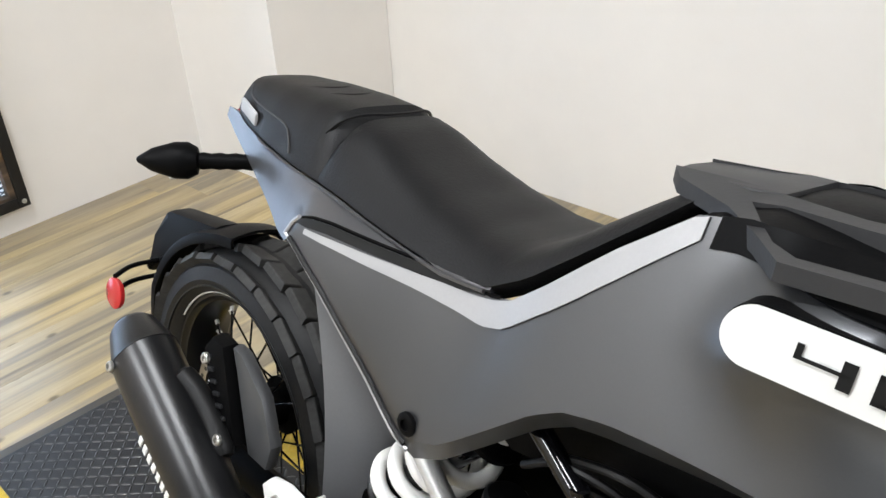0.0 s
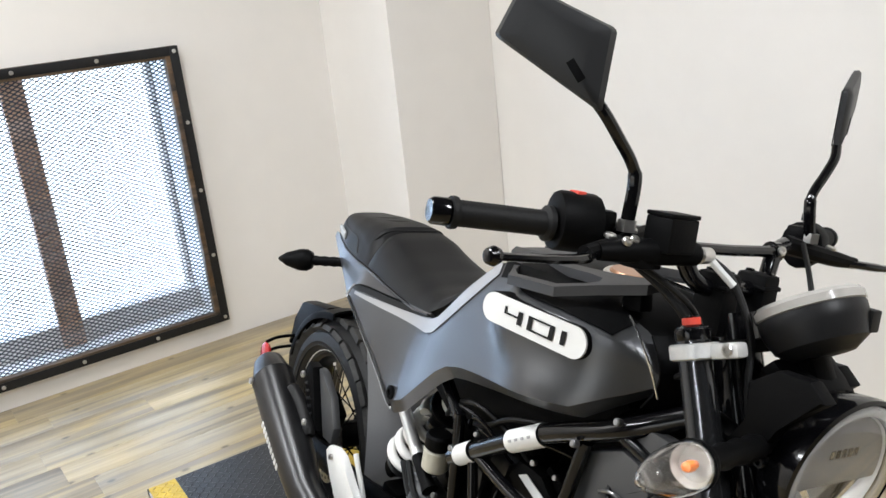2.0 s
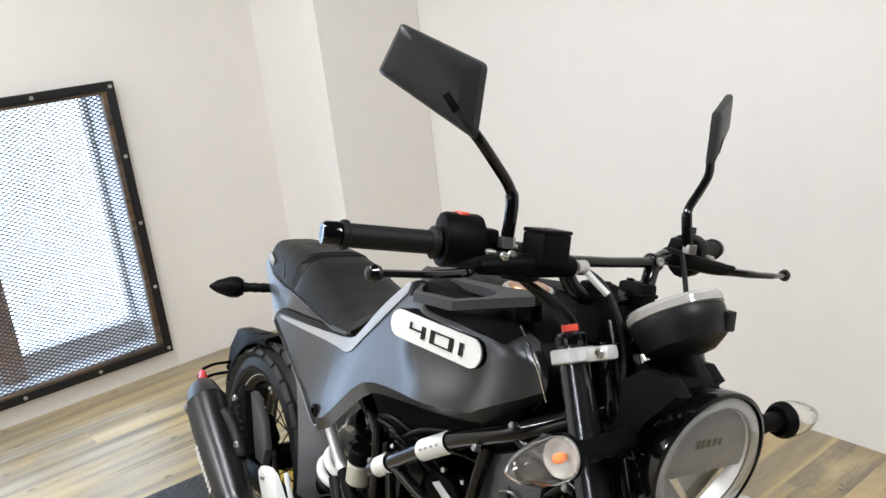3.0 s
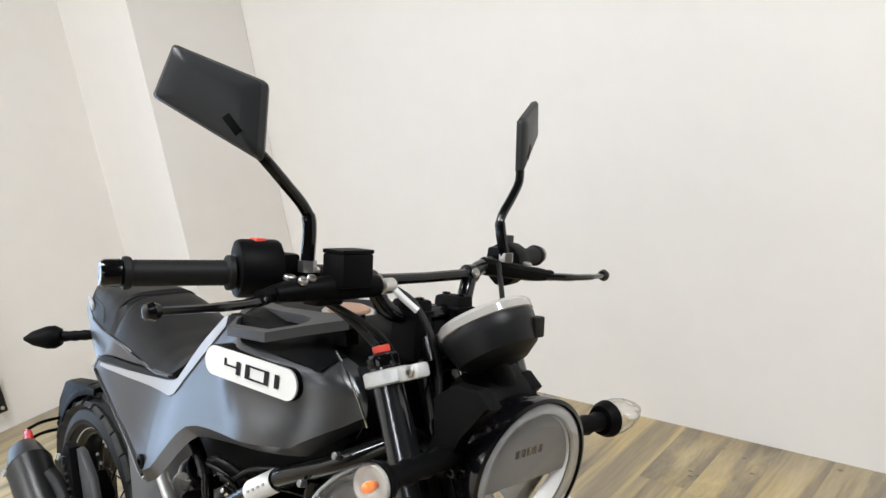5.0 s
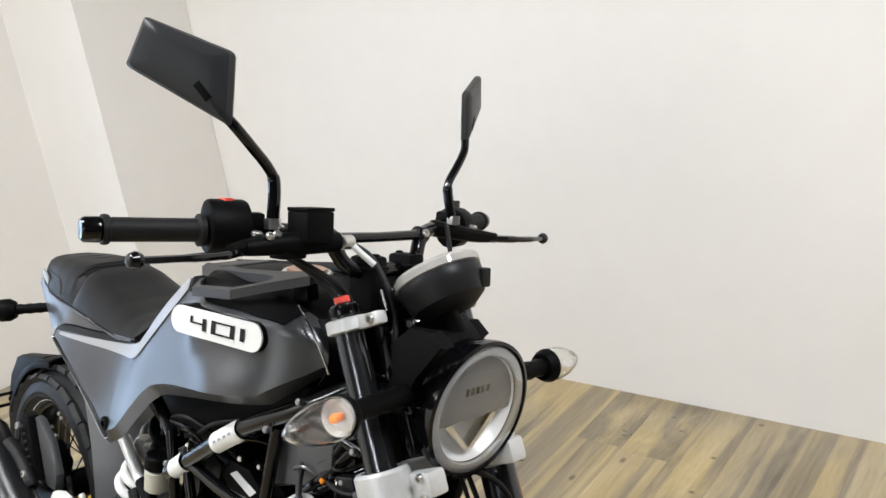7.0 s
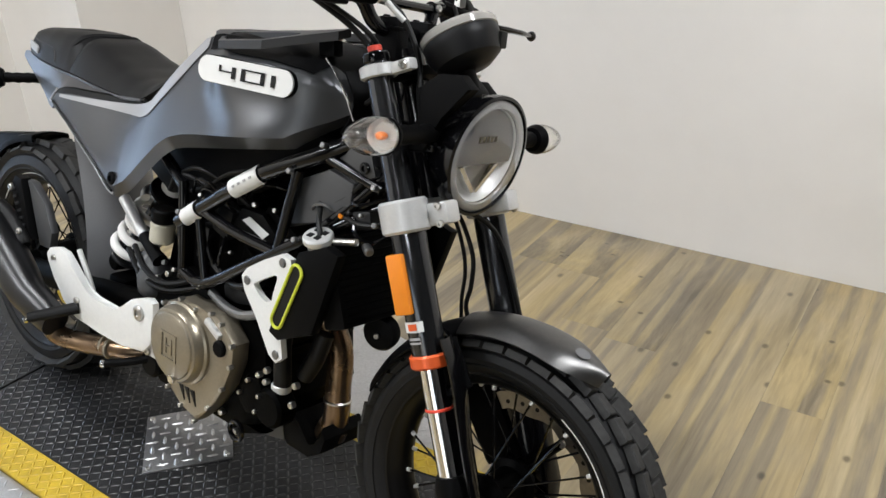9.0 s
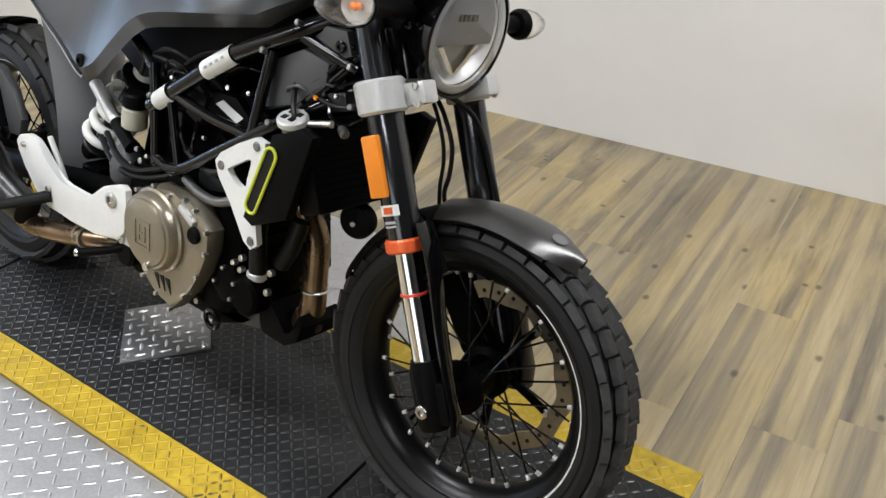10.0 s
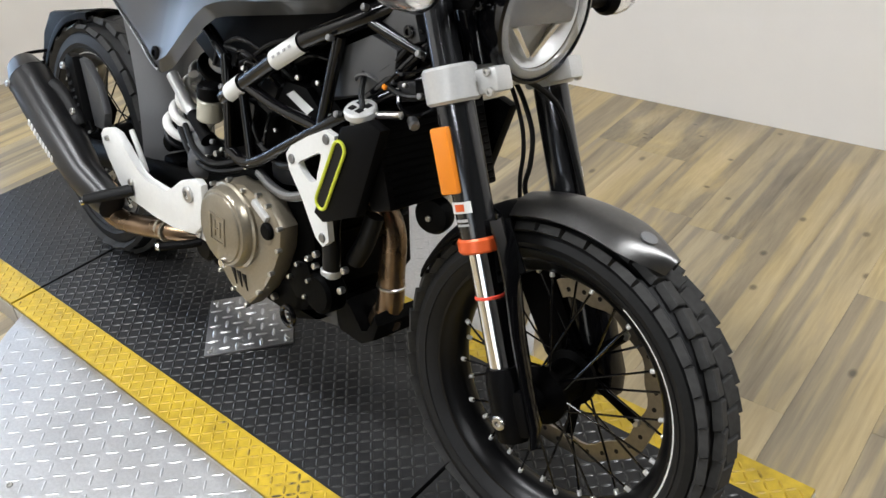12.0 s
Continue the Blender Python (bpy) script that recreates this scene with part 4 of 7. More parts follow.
# triple clamps
bm = bmesh.new()
for s in SIDES:
    lathe(bm, [(0.034, -0.002), (0.038, 0.002), (0.038, 0.044), (0.034, 0.048), (0.027, 0.048), (0.027, -0.002)], frame_to(leg(0.452, 0.112 * s), UP), 28, closed=True)
    box(bm, leg(0.476, 0.085 * s) + Vector((0.045, 0, 0.012)), (0.05, 0.034, 0.034), Matrix.Rotation(-RAKE, 4, "Y"), 0.006)
box(bm, leg(0.474, 0) + Vector((-0.012, 0, 0)), (0.06, 0.17, 0.034), Matrix.Rotation(-RAKE, 4, "Y"), 0.008)
clamp = part("lower_clamp", steered(bm), "alu", fork, "bare cast aluminium lower fork clamp")
for s in SIDES:
    bm = bmesh.new()
    lathe(bm, [(0.026, 0), (0.029, 0.002), (0.029, 0.017), (0.026, 0.019), (0.0212, 0.019), (0.0212, 0)], frame_to(leg(0.684, 0.112 * s), UP), 28, closed=True)
    if s < 0:
        box(bm, leg(0.693, 0.108 * s) + Vector((0.040, 0, 0.015)), (0.044, 0.020, 0.018), Matrix.Rotation(-RAKE, 4, "Y"), 0.005)
    uclamp = part("upper_clamp", steered(bm), "alu", fork, "bare cast aluminium upper fork clamp")
bm = bmesh.new()
box(bm, leg(0.692, 0) + Vector((-0.006, 0, 0)), (0.056, 0.165, 0.017), Matrix.Rotation(-RAKE, 4, "Y"), 0.005)
part("clamp_bridge", steered(bm), "plastic", uclamp)
for s in SIDES:
    for q in (0.462, 0.488):
        part("clamp_bolt", steered(bolt(bmesh.new(), leg(q, 0.102 * s) + Vector((0.055, 0.0, 0.015)), (0.3, s, 0), 0.006, 0.006)), "steel", clamp)
    if s < 0:
        part("clamp_bolt", steered(bolt(bmesh.new(), leg(0.695, 0.116 * s) + Vector((0.048, 0.0, 0.017)), (0.2, s, 0), 0.007, 0.006)), "steel", uclamp)
bm = bmesh.new()
cyl(bm, HEAD + UP * 0.47, UP, 0.03, 0.24, 20)
part("steering_head", bm, "gloss", bike)

bm = bmesh.new()
box(bm, FA + Vector((-0.080, 0.085, 0.078)), (0.075, 0.05, 0.145), Matrix.Rotation(radians(-35), 4, "Y"), 0.012)
cal = part("front_caliper", steered(bm), "engine", fork, "black front brake caliper")
bm = bmesh.new()
for k in range(2):
    cyl(bm, FA + Vector((-0.095 + 0.03 * k, 0.112, 0.055 + 0.045 * k)), (0, 1, 0), 0.017, 0.006, 16, 0.002)
part("piston_cap", steered(bm), "gloss", cal)

# front mudguard
fg = new("front_mudguard")
fg.parent = bike
tagged(fg, "brushed grey metal front mudguard with a black inner guard")


def guard_rows(a0, a1, rad, half, drop, n=16):
    rows = []
    for k in range(n + 1):
        a = radians(a0 + (a1 - a0) * k / n)
        taper = 1.0 - 0.80 * max(0, (k / n - 0.70) / 0.30) ** 1.6 if a1 < 90 else 1.0
        row = []
        for j in range(-5, 6):
            t = j / 5
            r = rad - drop * abs(t) ** 2.2
            row.append(FA + Vector((r * math.cos(a), half * taper * t, r * math.sin(a))))
        rows.append(row)
    return rows


bm = bmesh.new()
shell(bm, guard_rows(110, 62, 0.303, 0.054, 0.022, 20), 0.0025)
part("metal_guard", steered(bm), "guard_steel", fg, "brushed dark steel fender blade")
EA = radians(71)
bm = bmesh.new()
lathe(bm, [(0.012, 0.0), (0.012, 0.0012), (0.009, 0.0016), (0, 0.0016)], frame_to(FA + Vector((0.3050 * math.cos(EA), -0.010, 0.3050 * math.sin(EA))), (math.cos(EA), -0.08, math.sin(EA))), 20)
part("emblem", steered(bm), "guard_grey", fg, "small round embossed emblem")
bm = bmesh.new()
shell(bm, guard_rows(156, 110, 0.296, 0.060, 0.026), 0.003)
part("inner_plate", steered(bm), "plastic", fg)
for s in SIDES:
    bm = bmesh.new()
    tube(bm, [FA + Vector((-0.10, 0.075 * s, 0.26)), FA + Vector((-0.06, 0.082 * s, 0.20)), leg(0.20, 0.10 * s)], [0.012, 0.014, 0.012], 8, flat=2.0)
    part("guard_stay", steered(bm), "plastic", fg)
bm = bmesh.new()
rows = []
for k in range(9):
    a = radians(128 + 29 * k / 8)
    hw = 0.060 * (1 - (k / 8) ** 2.5) + 0.006
    rows.append([FA + Vector(((0.298 - 0.020 * abs(j / 4) ** 2) * math.cos(a), hw * j / 4, (0.298 - 0.020 * abs(j / 4) ** 2) * math.sin(a))) for j in range(-4, 5)])
shell(bm, rows, 0.004)
part("guard_tip", steered(bm), "plastic", fg, "black pointed rear end of the mudguard")


# ---- bodywork ----
Z_LOW = lerp_table([(0.190, 0.732), (0.197, 0.731), (0.26, 0.698), (0.33, 0.654), (0.40, 0.609), (0.430, 0.594), (0.460, 0.586), (0.496, 0.604), (0.60, 0.700), (0.630, 0.718), (0.66, 0.726), (0.945, 0.779), (1.005, 0.826), (1.03, 0.850)])
Z_TOP = lerp_table([(0.190, 0.740), (0.196, 0.752), (0.208, 0.762), (0.228, 0.769), (0.26, 0.773), (0.50, 0.782), (0.525, 0.790), (0.56, 0.820), (0.62, 0.878), (0.68, 0.928), (0.72, 0.938), (0.90, 0.936), (0.955, 0.928), (0.99, 0.912), (1.02, 0.885), (1.03, 0.868)])
W_UP = soft_table([(0.19, 0.150), (0.24, 0.153), (0.35, 0.154), (0.45, 0.151), (0.54, 0.147), (0.62, 0.1535), (0.70, 0.1620), (0.76, 0.1705), (0.79, 0.1715), (0.86, 0.1625), (0.94, 0.150), (0.97, 0.139), (0.99, 0.122), (1.01, 0.095), (1.03, 0.068)], 0.04)
W_LOW = soft_table([(0.19, 0.150), (0.24, 0.153), (0.35, 0.154), (0.45, 0.151), (0.54, 0.147), (0.62, 0.1545), (0.70, 0.164), (0.78, 0.1745), (0.85, 0.1775), (0.90, 0.1715), (0.95, 0.154), (0.985, 0.128), (1.01, 0.095), (1.03, 0.068)], 0.04)
TUCK = soft_table([(0.19, 0.006), (0.25, 0.014), (0.40, 0.030), (0.5, 0.048), (0.56, 0.056), (0.64, 0.068), (0.70, 0.078), (0.76, 0.078), (0.85, 0.074), (0.95, 0.066), (1.03, 0.02)], 0.045)
CURL = soft_table([(0.165, 0.003), (0.43, 0.004), (0.50, 0.020), (0.62, 0.027), (0.75, 0.036), (0.86, 0.036), (0.945, 0.030), (1.03, 0.020)])
START = soft_table([(0.165, 0.16), (0.45, 0.16), (0.56, 0.16), (0.66, 0.20), (0.70, 0.28), (0.745, 0.50), (0.785, 0.72), (0.85, 0.78), (1.03, 0.78)], 0.045)
BEND = soft_table([(0.165, 1.6), (0.40, 1.25), (0.60, 1.1), (0.68, 1.2), (0.80, 2.0), (1.03, 2.0)])
DIP = soft_table([(0.66, 0.0), (0.74, 0.001), (0.80, 0.0015), (0.90, 0.0015), (0.97, 0.0005), (1.02, 0.0)], 0.045)

FLAT = soft_table([(0.34, 0.0), (0.59, 1.0), (0.71, 1.0), (0.79, 0.0)], 0.035)


def side_y(x, z):
    """Half the width of the bodywork at a place of its side."""
    lo, hi = Z_LOW(x), Z_TOP(x)
    v = min(1.0, max(0.0, (z - lo) / max(hi - lo, 1e-4)))
    t = min(1.0, max(0.0, (v - 0.13) / 0.45))
    t = t * t * (3 - 2 * t)
    w = W_LOW(x) + (W_UP(x) - W_LOW(x)) * t
    v0 = START(x)
    if v > v0:
        w -= TUCK(x) * ((v - v0) / (1 - v0)) ** BEND(x)
    w -= DIP(x) * math.exp(-(((v - 0.42) / 0.17) ** 2))
    # the flat leaning face behind and below the badge
    k = FLAT(x - 0.07 * (1 - min(1.0, max(0.0, (v - 0.25) / 0.35))) if x > 0.66 else x)
    w += k * (0.1550 + 0.13 * (x - 0.64) - 0.30 * (z - 0.75) - w)
    if v < 0.13:
        w -= CURL(x) * (1 - v / 0.13)
    return w


xs = sorted(set([round(0.190 + 0.84 * k / 60, 4) for k in range(61)] + [0.196, 0.208] + [0.46, 0.525, 0.63]))
for s in SIDES:
    bm = bmesh.new()
    rows = []
    for x in xs:
        vs = [0, 0.03, 0.08, 0.13, 0.2, 0.28, 0.36, 0.44, 0.52, 0.6, 0.68, 0.76, 0.84, 0.9, 0.95, 1.0]
        rows.append([(x, s * side_y(x, Z_LOW(x) + v * (Z_TOP(x) - Z_LOW(x))), Z_LOW(x) + v * (Z_TOP(x) - Z_LOW(x))) for v in vs])
    shell(bm, rows, 0.004 * s)
    panel = part("side_panel", bm, "paint", bike, "matte dark grey tank side panel", sharp=28)
    # light stripe along the upper edge
    low = lerp_table([(0.225, 0.749), (0.30, 0.750), (0.44, 0.751), (0.50, 0.753), (0.53, 0.764), (0.59, 0.816), (0.66, 0.884), (0.69, 0.912)])
    hi = lerp_table([(0.225, 0.755), (0.30, 0.760), (0.40, 0.766), (0.47, 0.773), (0.50, 0.779), (0.525, 0.789), (0.56, 0.819), (0.62, 0.877), (0.68, 0.927), (0.69, 0.930)])
    bm = bmesh.new()
    rows = []
    for k in range(41):
        x = 0.225 + 0.465 * k / 40
        rows.append([(x, s * (side_y(x, z) + 0.0012), z) for z in (low(x) + (hi(x) - low(x)) * j / 4 for j in range(5))])
    shell(bm, rows, -0.0012 * s)
    part("stripe", bm, "stripe", panel, "light silver stripe along the panel's upper edge")
    bm = bmesh.new()
    edge = [(x, s * (side_y(x, Z_LOW(x)) + 0.001), Z_LOW(x) + 0.002) for x in np.linspace(0.192, 0.45, 24)]
    edge = [(x, s * (side_y(x, Z_TOP(x)) + 0.001), Z_TOP(x) + 0.001) for x in (0.208, 0.202, 0.196)] + [(0.190, s * 0.150, 0.738)] + edge[1:]
    tube(bm, edge, 0.0032, 8)
    part("edge_trim", bm, "stripe", panel, "thin bright trim along the rear edge")
    bm = bmesh.new()
    tube(bm, [(x + 0.006, s * (side_y(x + 0.006, Z_LOW(x + 0.006) + 0.008) + 0.0012), Z_LOW(x) + 0.005) for x in np.linspace(0.195, 0.44, 24)], 0.0030, 6)
    part("edge_gap", bm, "ink", panel)
    # raised black strip paints the dark groove between the tail rail and the stripe
    bm = bmesh.new()
    rows = []
    for k in range(29):
        x = 0.200 + 0.290 * k / 28
        zt = Z_TOP(x) - 0.001
        zb = zt - 0.0105 * min(1.0, (x - 0.196) / 0.03) * min(1.0, (0.497 - x) / 0.06) - 0.0006
        rows.append([(x, s * (side_y(x, z) + 0.0010), z) for z in (zb + (zt - zb) * j / 3 for j in range(4))])
    shell(bm, rows, -0.001 * s)
    part("groove_strip", bm, "ink", panel, "black strip drawn for the dark groove")
    bm = bmesh.new()
    bolt(bm, (0.449, s * (side_y(0.449, 0.623) - 0.001), 0.623), (0, s, 0), 0.0135, 0.006)
    part("panel_bolt", bm, "plastic", panel, "black panel bolt")
    # black strip added where the panel's paint looks dark, above the badge
    bm = bmesh.new()
    rows = []
    for k in range(25):
        x = 0.700 + 0.275 * k / 24
        lo, hi_ = Z_LOW(x), Z_TOP(x)
        rows.append([(x, s * (side_y(x, lo + v * (hi_ - lo)) + 0.0012), lo + v * (hi_ - lo) + 0.0012) for v in (0.875, 0.90, 0.93, 0.96, 1.0)])
    shell(bm, rows, -0.0012 * s)
    part("tank_shoulder", bm, "plastic", panel, "black strip added to darken the panel under the rack")
    # badge with the number
    def on_side(a, b, out, s=s):
        c, q = math.cos(radians(-0.6)), math.sin(radians(-0.6))
        a = 0.86 * a
        return (0.857 + c * a - q * b, s * (0.1655 + out - 0.141 * a - 0.10 * b), 0.886 + q * a + c * b)
    def pill(front, back, grow):
        bm = bmesh.new()
        rows = []
        for k in range(33):
            a = (0.120 + grow) * math.sin(math.pi / 2 * (-1 + 2 * k / 32))
            hh = 0.0215 + grow
            core = 0.120 + grow - hh * 1.16
            hgt = hh if abs(a) < core else math.sqrt(max(1e-7, hh**2 - ((abs(a) - core) / 1.16) ** 2))
            rows.append([on_side(a, hgt * j / 4, front) for j in range(-4, 5)])
        return shell(bm, rows, back * s)
    badge = part("badge", pill(0.0, 0.003, 0.0), "badge", panel, "white rounded badge")
    part("badge_base", pill(-0.003, 0.028, 0.0012), "plastic", panel, "black base behind the badge")
    flip = 1 if s < 0 else -1
    FIGS = {"figure_four": range(0, 3), "figure_nought": range(3, 7), "figure_one": range(7, 8)}
    strokes = {}
    thick, thin, line = 0.0050, 0.0026, 0.0013
    for a0, b0, a1, b1, wa, wb in ((-0.0607, 0.0095, -0.0607, 0.0005, thin, 0), (-0.0607, 0.0002, -0.0252, 0.0002, thin, line), (-0.0252, 0.0095, -0.0252, -0.0095, thick, 0),
                                   (-0.0012, 0.0088, 0.0480, 0.0088, thick, line), (-0.0012, -0.0088, 0.0480, -0.0088, thick, line), (-0.0012, -0.0095, -0.0012, 0.0095, thick, 0),
                                   (0.0480, -0.0095, 0.0480, 0.0095, thick, 0), (0.0737, -0.0095, 0.0737, 0.0095, thick, 0)):
        rows = []
        for k in range(7):
            a = (a0 - wa) + (a1 + wa - a0 + wa) * k / 6
            rows.append([on_side(flip * a, b, 0.0012) for b in np.linspace(min(b0, b1) - wb, max(b0, b1) + wb, 5)])
        strokes[len(strokes)] = rows
    for fig, ids in FIGS.items():
        bm = bmesh.new()
        for q in ids:
            shell(bm, strokes[q], -0.0006 * s)
        part(fig, bm, "ink", badge)
    

# tank top between the sides
bm = bmesh.new()
rows = []
for k in range(25):
    x = 0.66 + 0.368 * k / 24
    y = side_y(x, Z_TOP(x)) - 0.001
    crown = 0.018 * math.sin(math.pi * min(1, max(0, (x - 0.64) / 0.40)))
    rows.append([(x, y * j / 6, Z_TOP(x) - 0.002 + crown * (1 - (j / 6) ** 2)) for j in range(-6, 7)])
shell(bm, rows, -0.004)
tank = part("fuel_tank", bm, "plastic", bike, "black fuel tank top")
bm = bmesh.new()
lathe(bm, [(0.040, 0), (0.042, 0.004), (0.042, 0.010), (0.039, 0.013), (0.034, 0.013), (0.032, 0.010)], frame_to((0.85, 0.01, 0.940), (0.06, 0, 1)), 32)
part("cap_ring", bm, "steel", tank)
bm = bmesh.new()
lathe(bm, [(0.033, 0.0), (0.033, 0.013), (0.030, 0.016), (0, 0.017)], frame_to((0.85, 0.01, 0.941), (0.06, 0, 1)), 32)
part("fuel_cap", bm, "cap", tank, "copper-coloured round fuel cap")
# rounded frame cover at the front of the tank
for s in SIDES:
    bm = bmesh.new()
    tube(bm, smooth_path([(0.976, s * 0.099, 0.931), (0.995, s * 0.101, 0.917), (1.011, s * 0.101, 0.900), (1.029, s * 0.099, 0.875), (1.045, s * 0.096, 0.843)]), 0.0016, 6)
    part("front_seam", bm, "chrome", tank, "bright seam at the tank's front edge")
bm = bmesh.new()
rows = []
for k in range(9):
    a = k / 8
    x, z = 1.03 + 0.025 * math.sin(a * math.pi), 0.915 - 0.10 * a
    rows.append([(x - 0.02 * abs(j / 4) ** 2, 0.088 * j / 4, z) for j in range(-4, 5)])
shell(bm, rows, -0.004)
part("tank_nose", bm, "plastic", tank)

# luggage rack on the tank: two slotted rails joined behind
rack = new("tank_rack")
rack.parent = bike
tagged(rack, "dark grey plastic luggage rack on the tank")
for s in SIDES:
    bm = bmesh.new()
    m = Matrix(((1, 0, 0, 0), (0, s, 0, 0), (0.13, -0.22, 1, 0.858), (0, 0, 0, 1)))
    outer = [(0.606, 0.030), (0.625, 0.052), (0.690, 0.086), (0.735, 0.122), (0.765, 0.150), (0.882, 0.154), (0.930, 0.118), (0.985, 0.085), (0.990, 0.062), (0.900, 0.068), (0.780, 0.060), (0.670, 0.036)]
    inner = [(0.700, 0.070), (0.712, 0.084), (0.726, 0.101), (0.748, 0.125), (0.772, 0.139), (0.872, 0.142), (0.908, 0.118), (0.915, 0.105), (0.905, 0.092), (0.870, 0.084), (0.790, 0.076), (0.725, 0.066)]
    if s < 0:
        outer, inner = outer[::-1], inner[::-1]
    ring_plate(bm, outer, inner, 0.014, m)
    bmesh.ops.bevel(bm, geom=[e for e in bm.edges if len(e.link_faces) == 2 and e.calc_face_angle(0) > 1.0], offset=0.003, segments=2, affect="EDGES")
    part("rail", bm, "rack", rack, sharp=25)
    part("rail_foot", tube(bmesh.new(), [(0.700, s * 0.075, 0.934), (0.704, s * 0.077, 0.900)], [0.013, 0.011], 8), "plastic", rack)
    part("rail_foot", box(bmesh.new(), (0.955, s * 0.070, 0.944), (0.036, 0.022, 0.026), Matrix.Rotation(radians(-8), 4, "Y"), 0.004), "plastic", rack)
bm = bmesh.new()
plate(bm, [(0.606, -0.028), (0.690, -0.052), (0.715, -0.046), (0.715, 0.046), (0.690, 0.052), (0.606, 0.028), (0.601, 0.0)], 0.012, Matrix(((1, 0, 0, 0), (0, 1, 0, 0), (0.13, 0, 1, 0.850), (0, 0, 0, 1))), 0.003)
part("cross_piece", bm, "rack", rack)

# ---- seat ----
SX = [-0.100, -0.088, -0.04, 0.04, 0.12, 0.19, 0.235, 0.29, 0.36, 0.43, 0.49, 0.53, 0.57, 0.615, 0.655]
ST = [0.838, 0.856, 0.866, 0.873, 0.876, 0.874, 0.866, 0.846, 0.828, 0.818, 0.820, 0.842, 0.876, 0.912, 0.940]
SE = [0.812, 0.812, 0.808, 0.802, 0.797, 0.794, 0.792, 0.787, 0.783, 0.781, 0.788, 0.812, 0.848, 0.890, 0.928]
SW = [0.040, 0.058, 0.074, 0.092, 0.102, 0.105, 0.108, 0.112, 0.116, 0.119, 0.119, 0.112, 0.098, 0.080, 0.064]
top_z, edge_z, half_w = (lerp_table(list(zip(SX, q))) for q in (ST, SE, SW))


def seat_mesh(x0, x1, n, lift_z, name, mat, label):
    bm = bmesh.new()
    rings = []
    for k in range(n + 1):
        x = x0 + (x1 - x0) * k / n
        zt, ze, w = top_z(x) + lift_z, edge_z(x), half_w(x)
        end = min(k, n - k) / n * (x1 - x0)
        pinch = min(1.0, 0.55 + end / 0.022 * 0.45)
        ring = []
        for j in range(-9, 10):
            t = j / 9
            c = (1 - abs(t) ** 4.2)
            ring.append((x, w * math.copysign(abs(t) ** 0.9, t) * (0.985 + 0.015 * pinch), ze + (zt - ze) * (c ** 0.85) * pinch))
        ring += [(x, w * 0.85, ze - 0.018), (x, -w * 0.85, ze - 0.018)]
        rings.append([bm.verts.new(q) for q in ring])
    m = len(rings[0])
    for a, b in zip(rings, rings[1:]):
        for k in range(m):
            bm.faces.new((a[k], a[(k + 1) % m], b[(k + 1) % m], b[k]))
    bm.faces.new(rings[0])
    bm.faces.new(rings[-1][::-1])
    return part(name, bm, mat, seat, label, sharp=50)


seat = new("seat")
seat.parent = bike
tagged(seat, "black vinyl stepped saddle with a ribbed pillion pad")
seat_mesh(0.178, 0.655, 40, 0.0, "rider_pad", "seat", "smooth black vinyl rider pad")
seat_mesh(-0.100, 0.192, 24, 0.003, "pillion_pad", "seat", "ribbed black pillion pad")
for k in range(3):
    bm = bmesh.new()
    x = 0.0 + 0.045 * k
    pts = [(x + 0.012 * (1 - (j / 6) ** 2) * 2, 0.042 * j / 6, top_z(x) + 0.0015 - 0.004 * abs(j / 6) ** 2.4) for j in range(-6, 7)]
    tube(bm, pts, [0.001] + [0.0038] * 11 + [0.001], 6)
    part("rib", bm, "seat", seat)
def seat_point(x, t, out=0.001):
    """A point of the seat's skin; t runs from the middle (0) to the edge (1)."""
    zt, ze = top_z(x) + 0.003, edge_z(x)
    c = (1 - abs(t) ** 4.2) ** 0.85
    return (x, half_w(x) * math.copysign(abs(t) ** 0.9, t), ze + (zt - ze) * c + out)


for s in SIDES:
    bm = bmesh.new()
    tube(bm, smooth_path([seat_point(x, s * t) for x, t in ((-0.070, 0.70), (-0.04, 0.86), (0.02, 0.88), (0.075, 0.89), (0.095, 0.93), (0.108, 0.985))]), 0.0013, 5)
    part("seat_seam", bm, "seam", seat, "stitched seam")
# piping where the rider pad meets the pillion pad
bm = bmesh.new()
tube(bm, [seat_point(0.196 - 0.05 * abs(j / 10) ** 2.2, j / 10, -0.0015) for j in range(-8, 9)], 0.0020, 6)
part("piping", bm, "seat", seat)

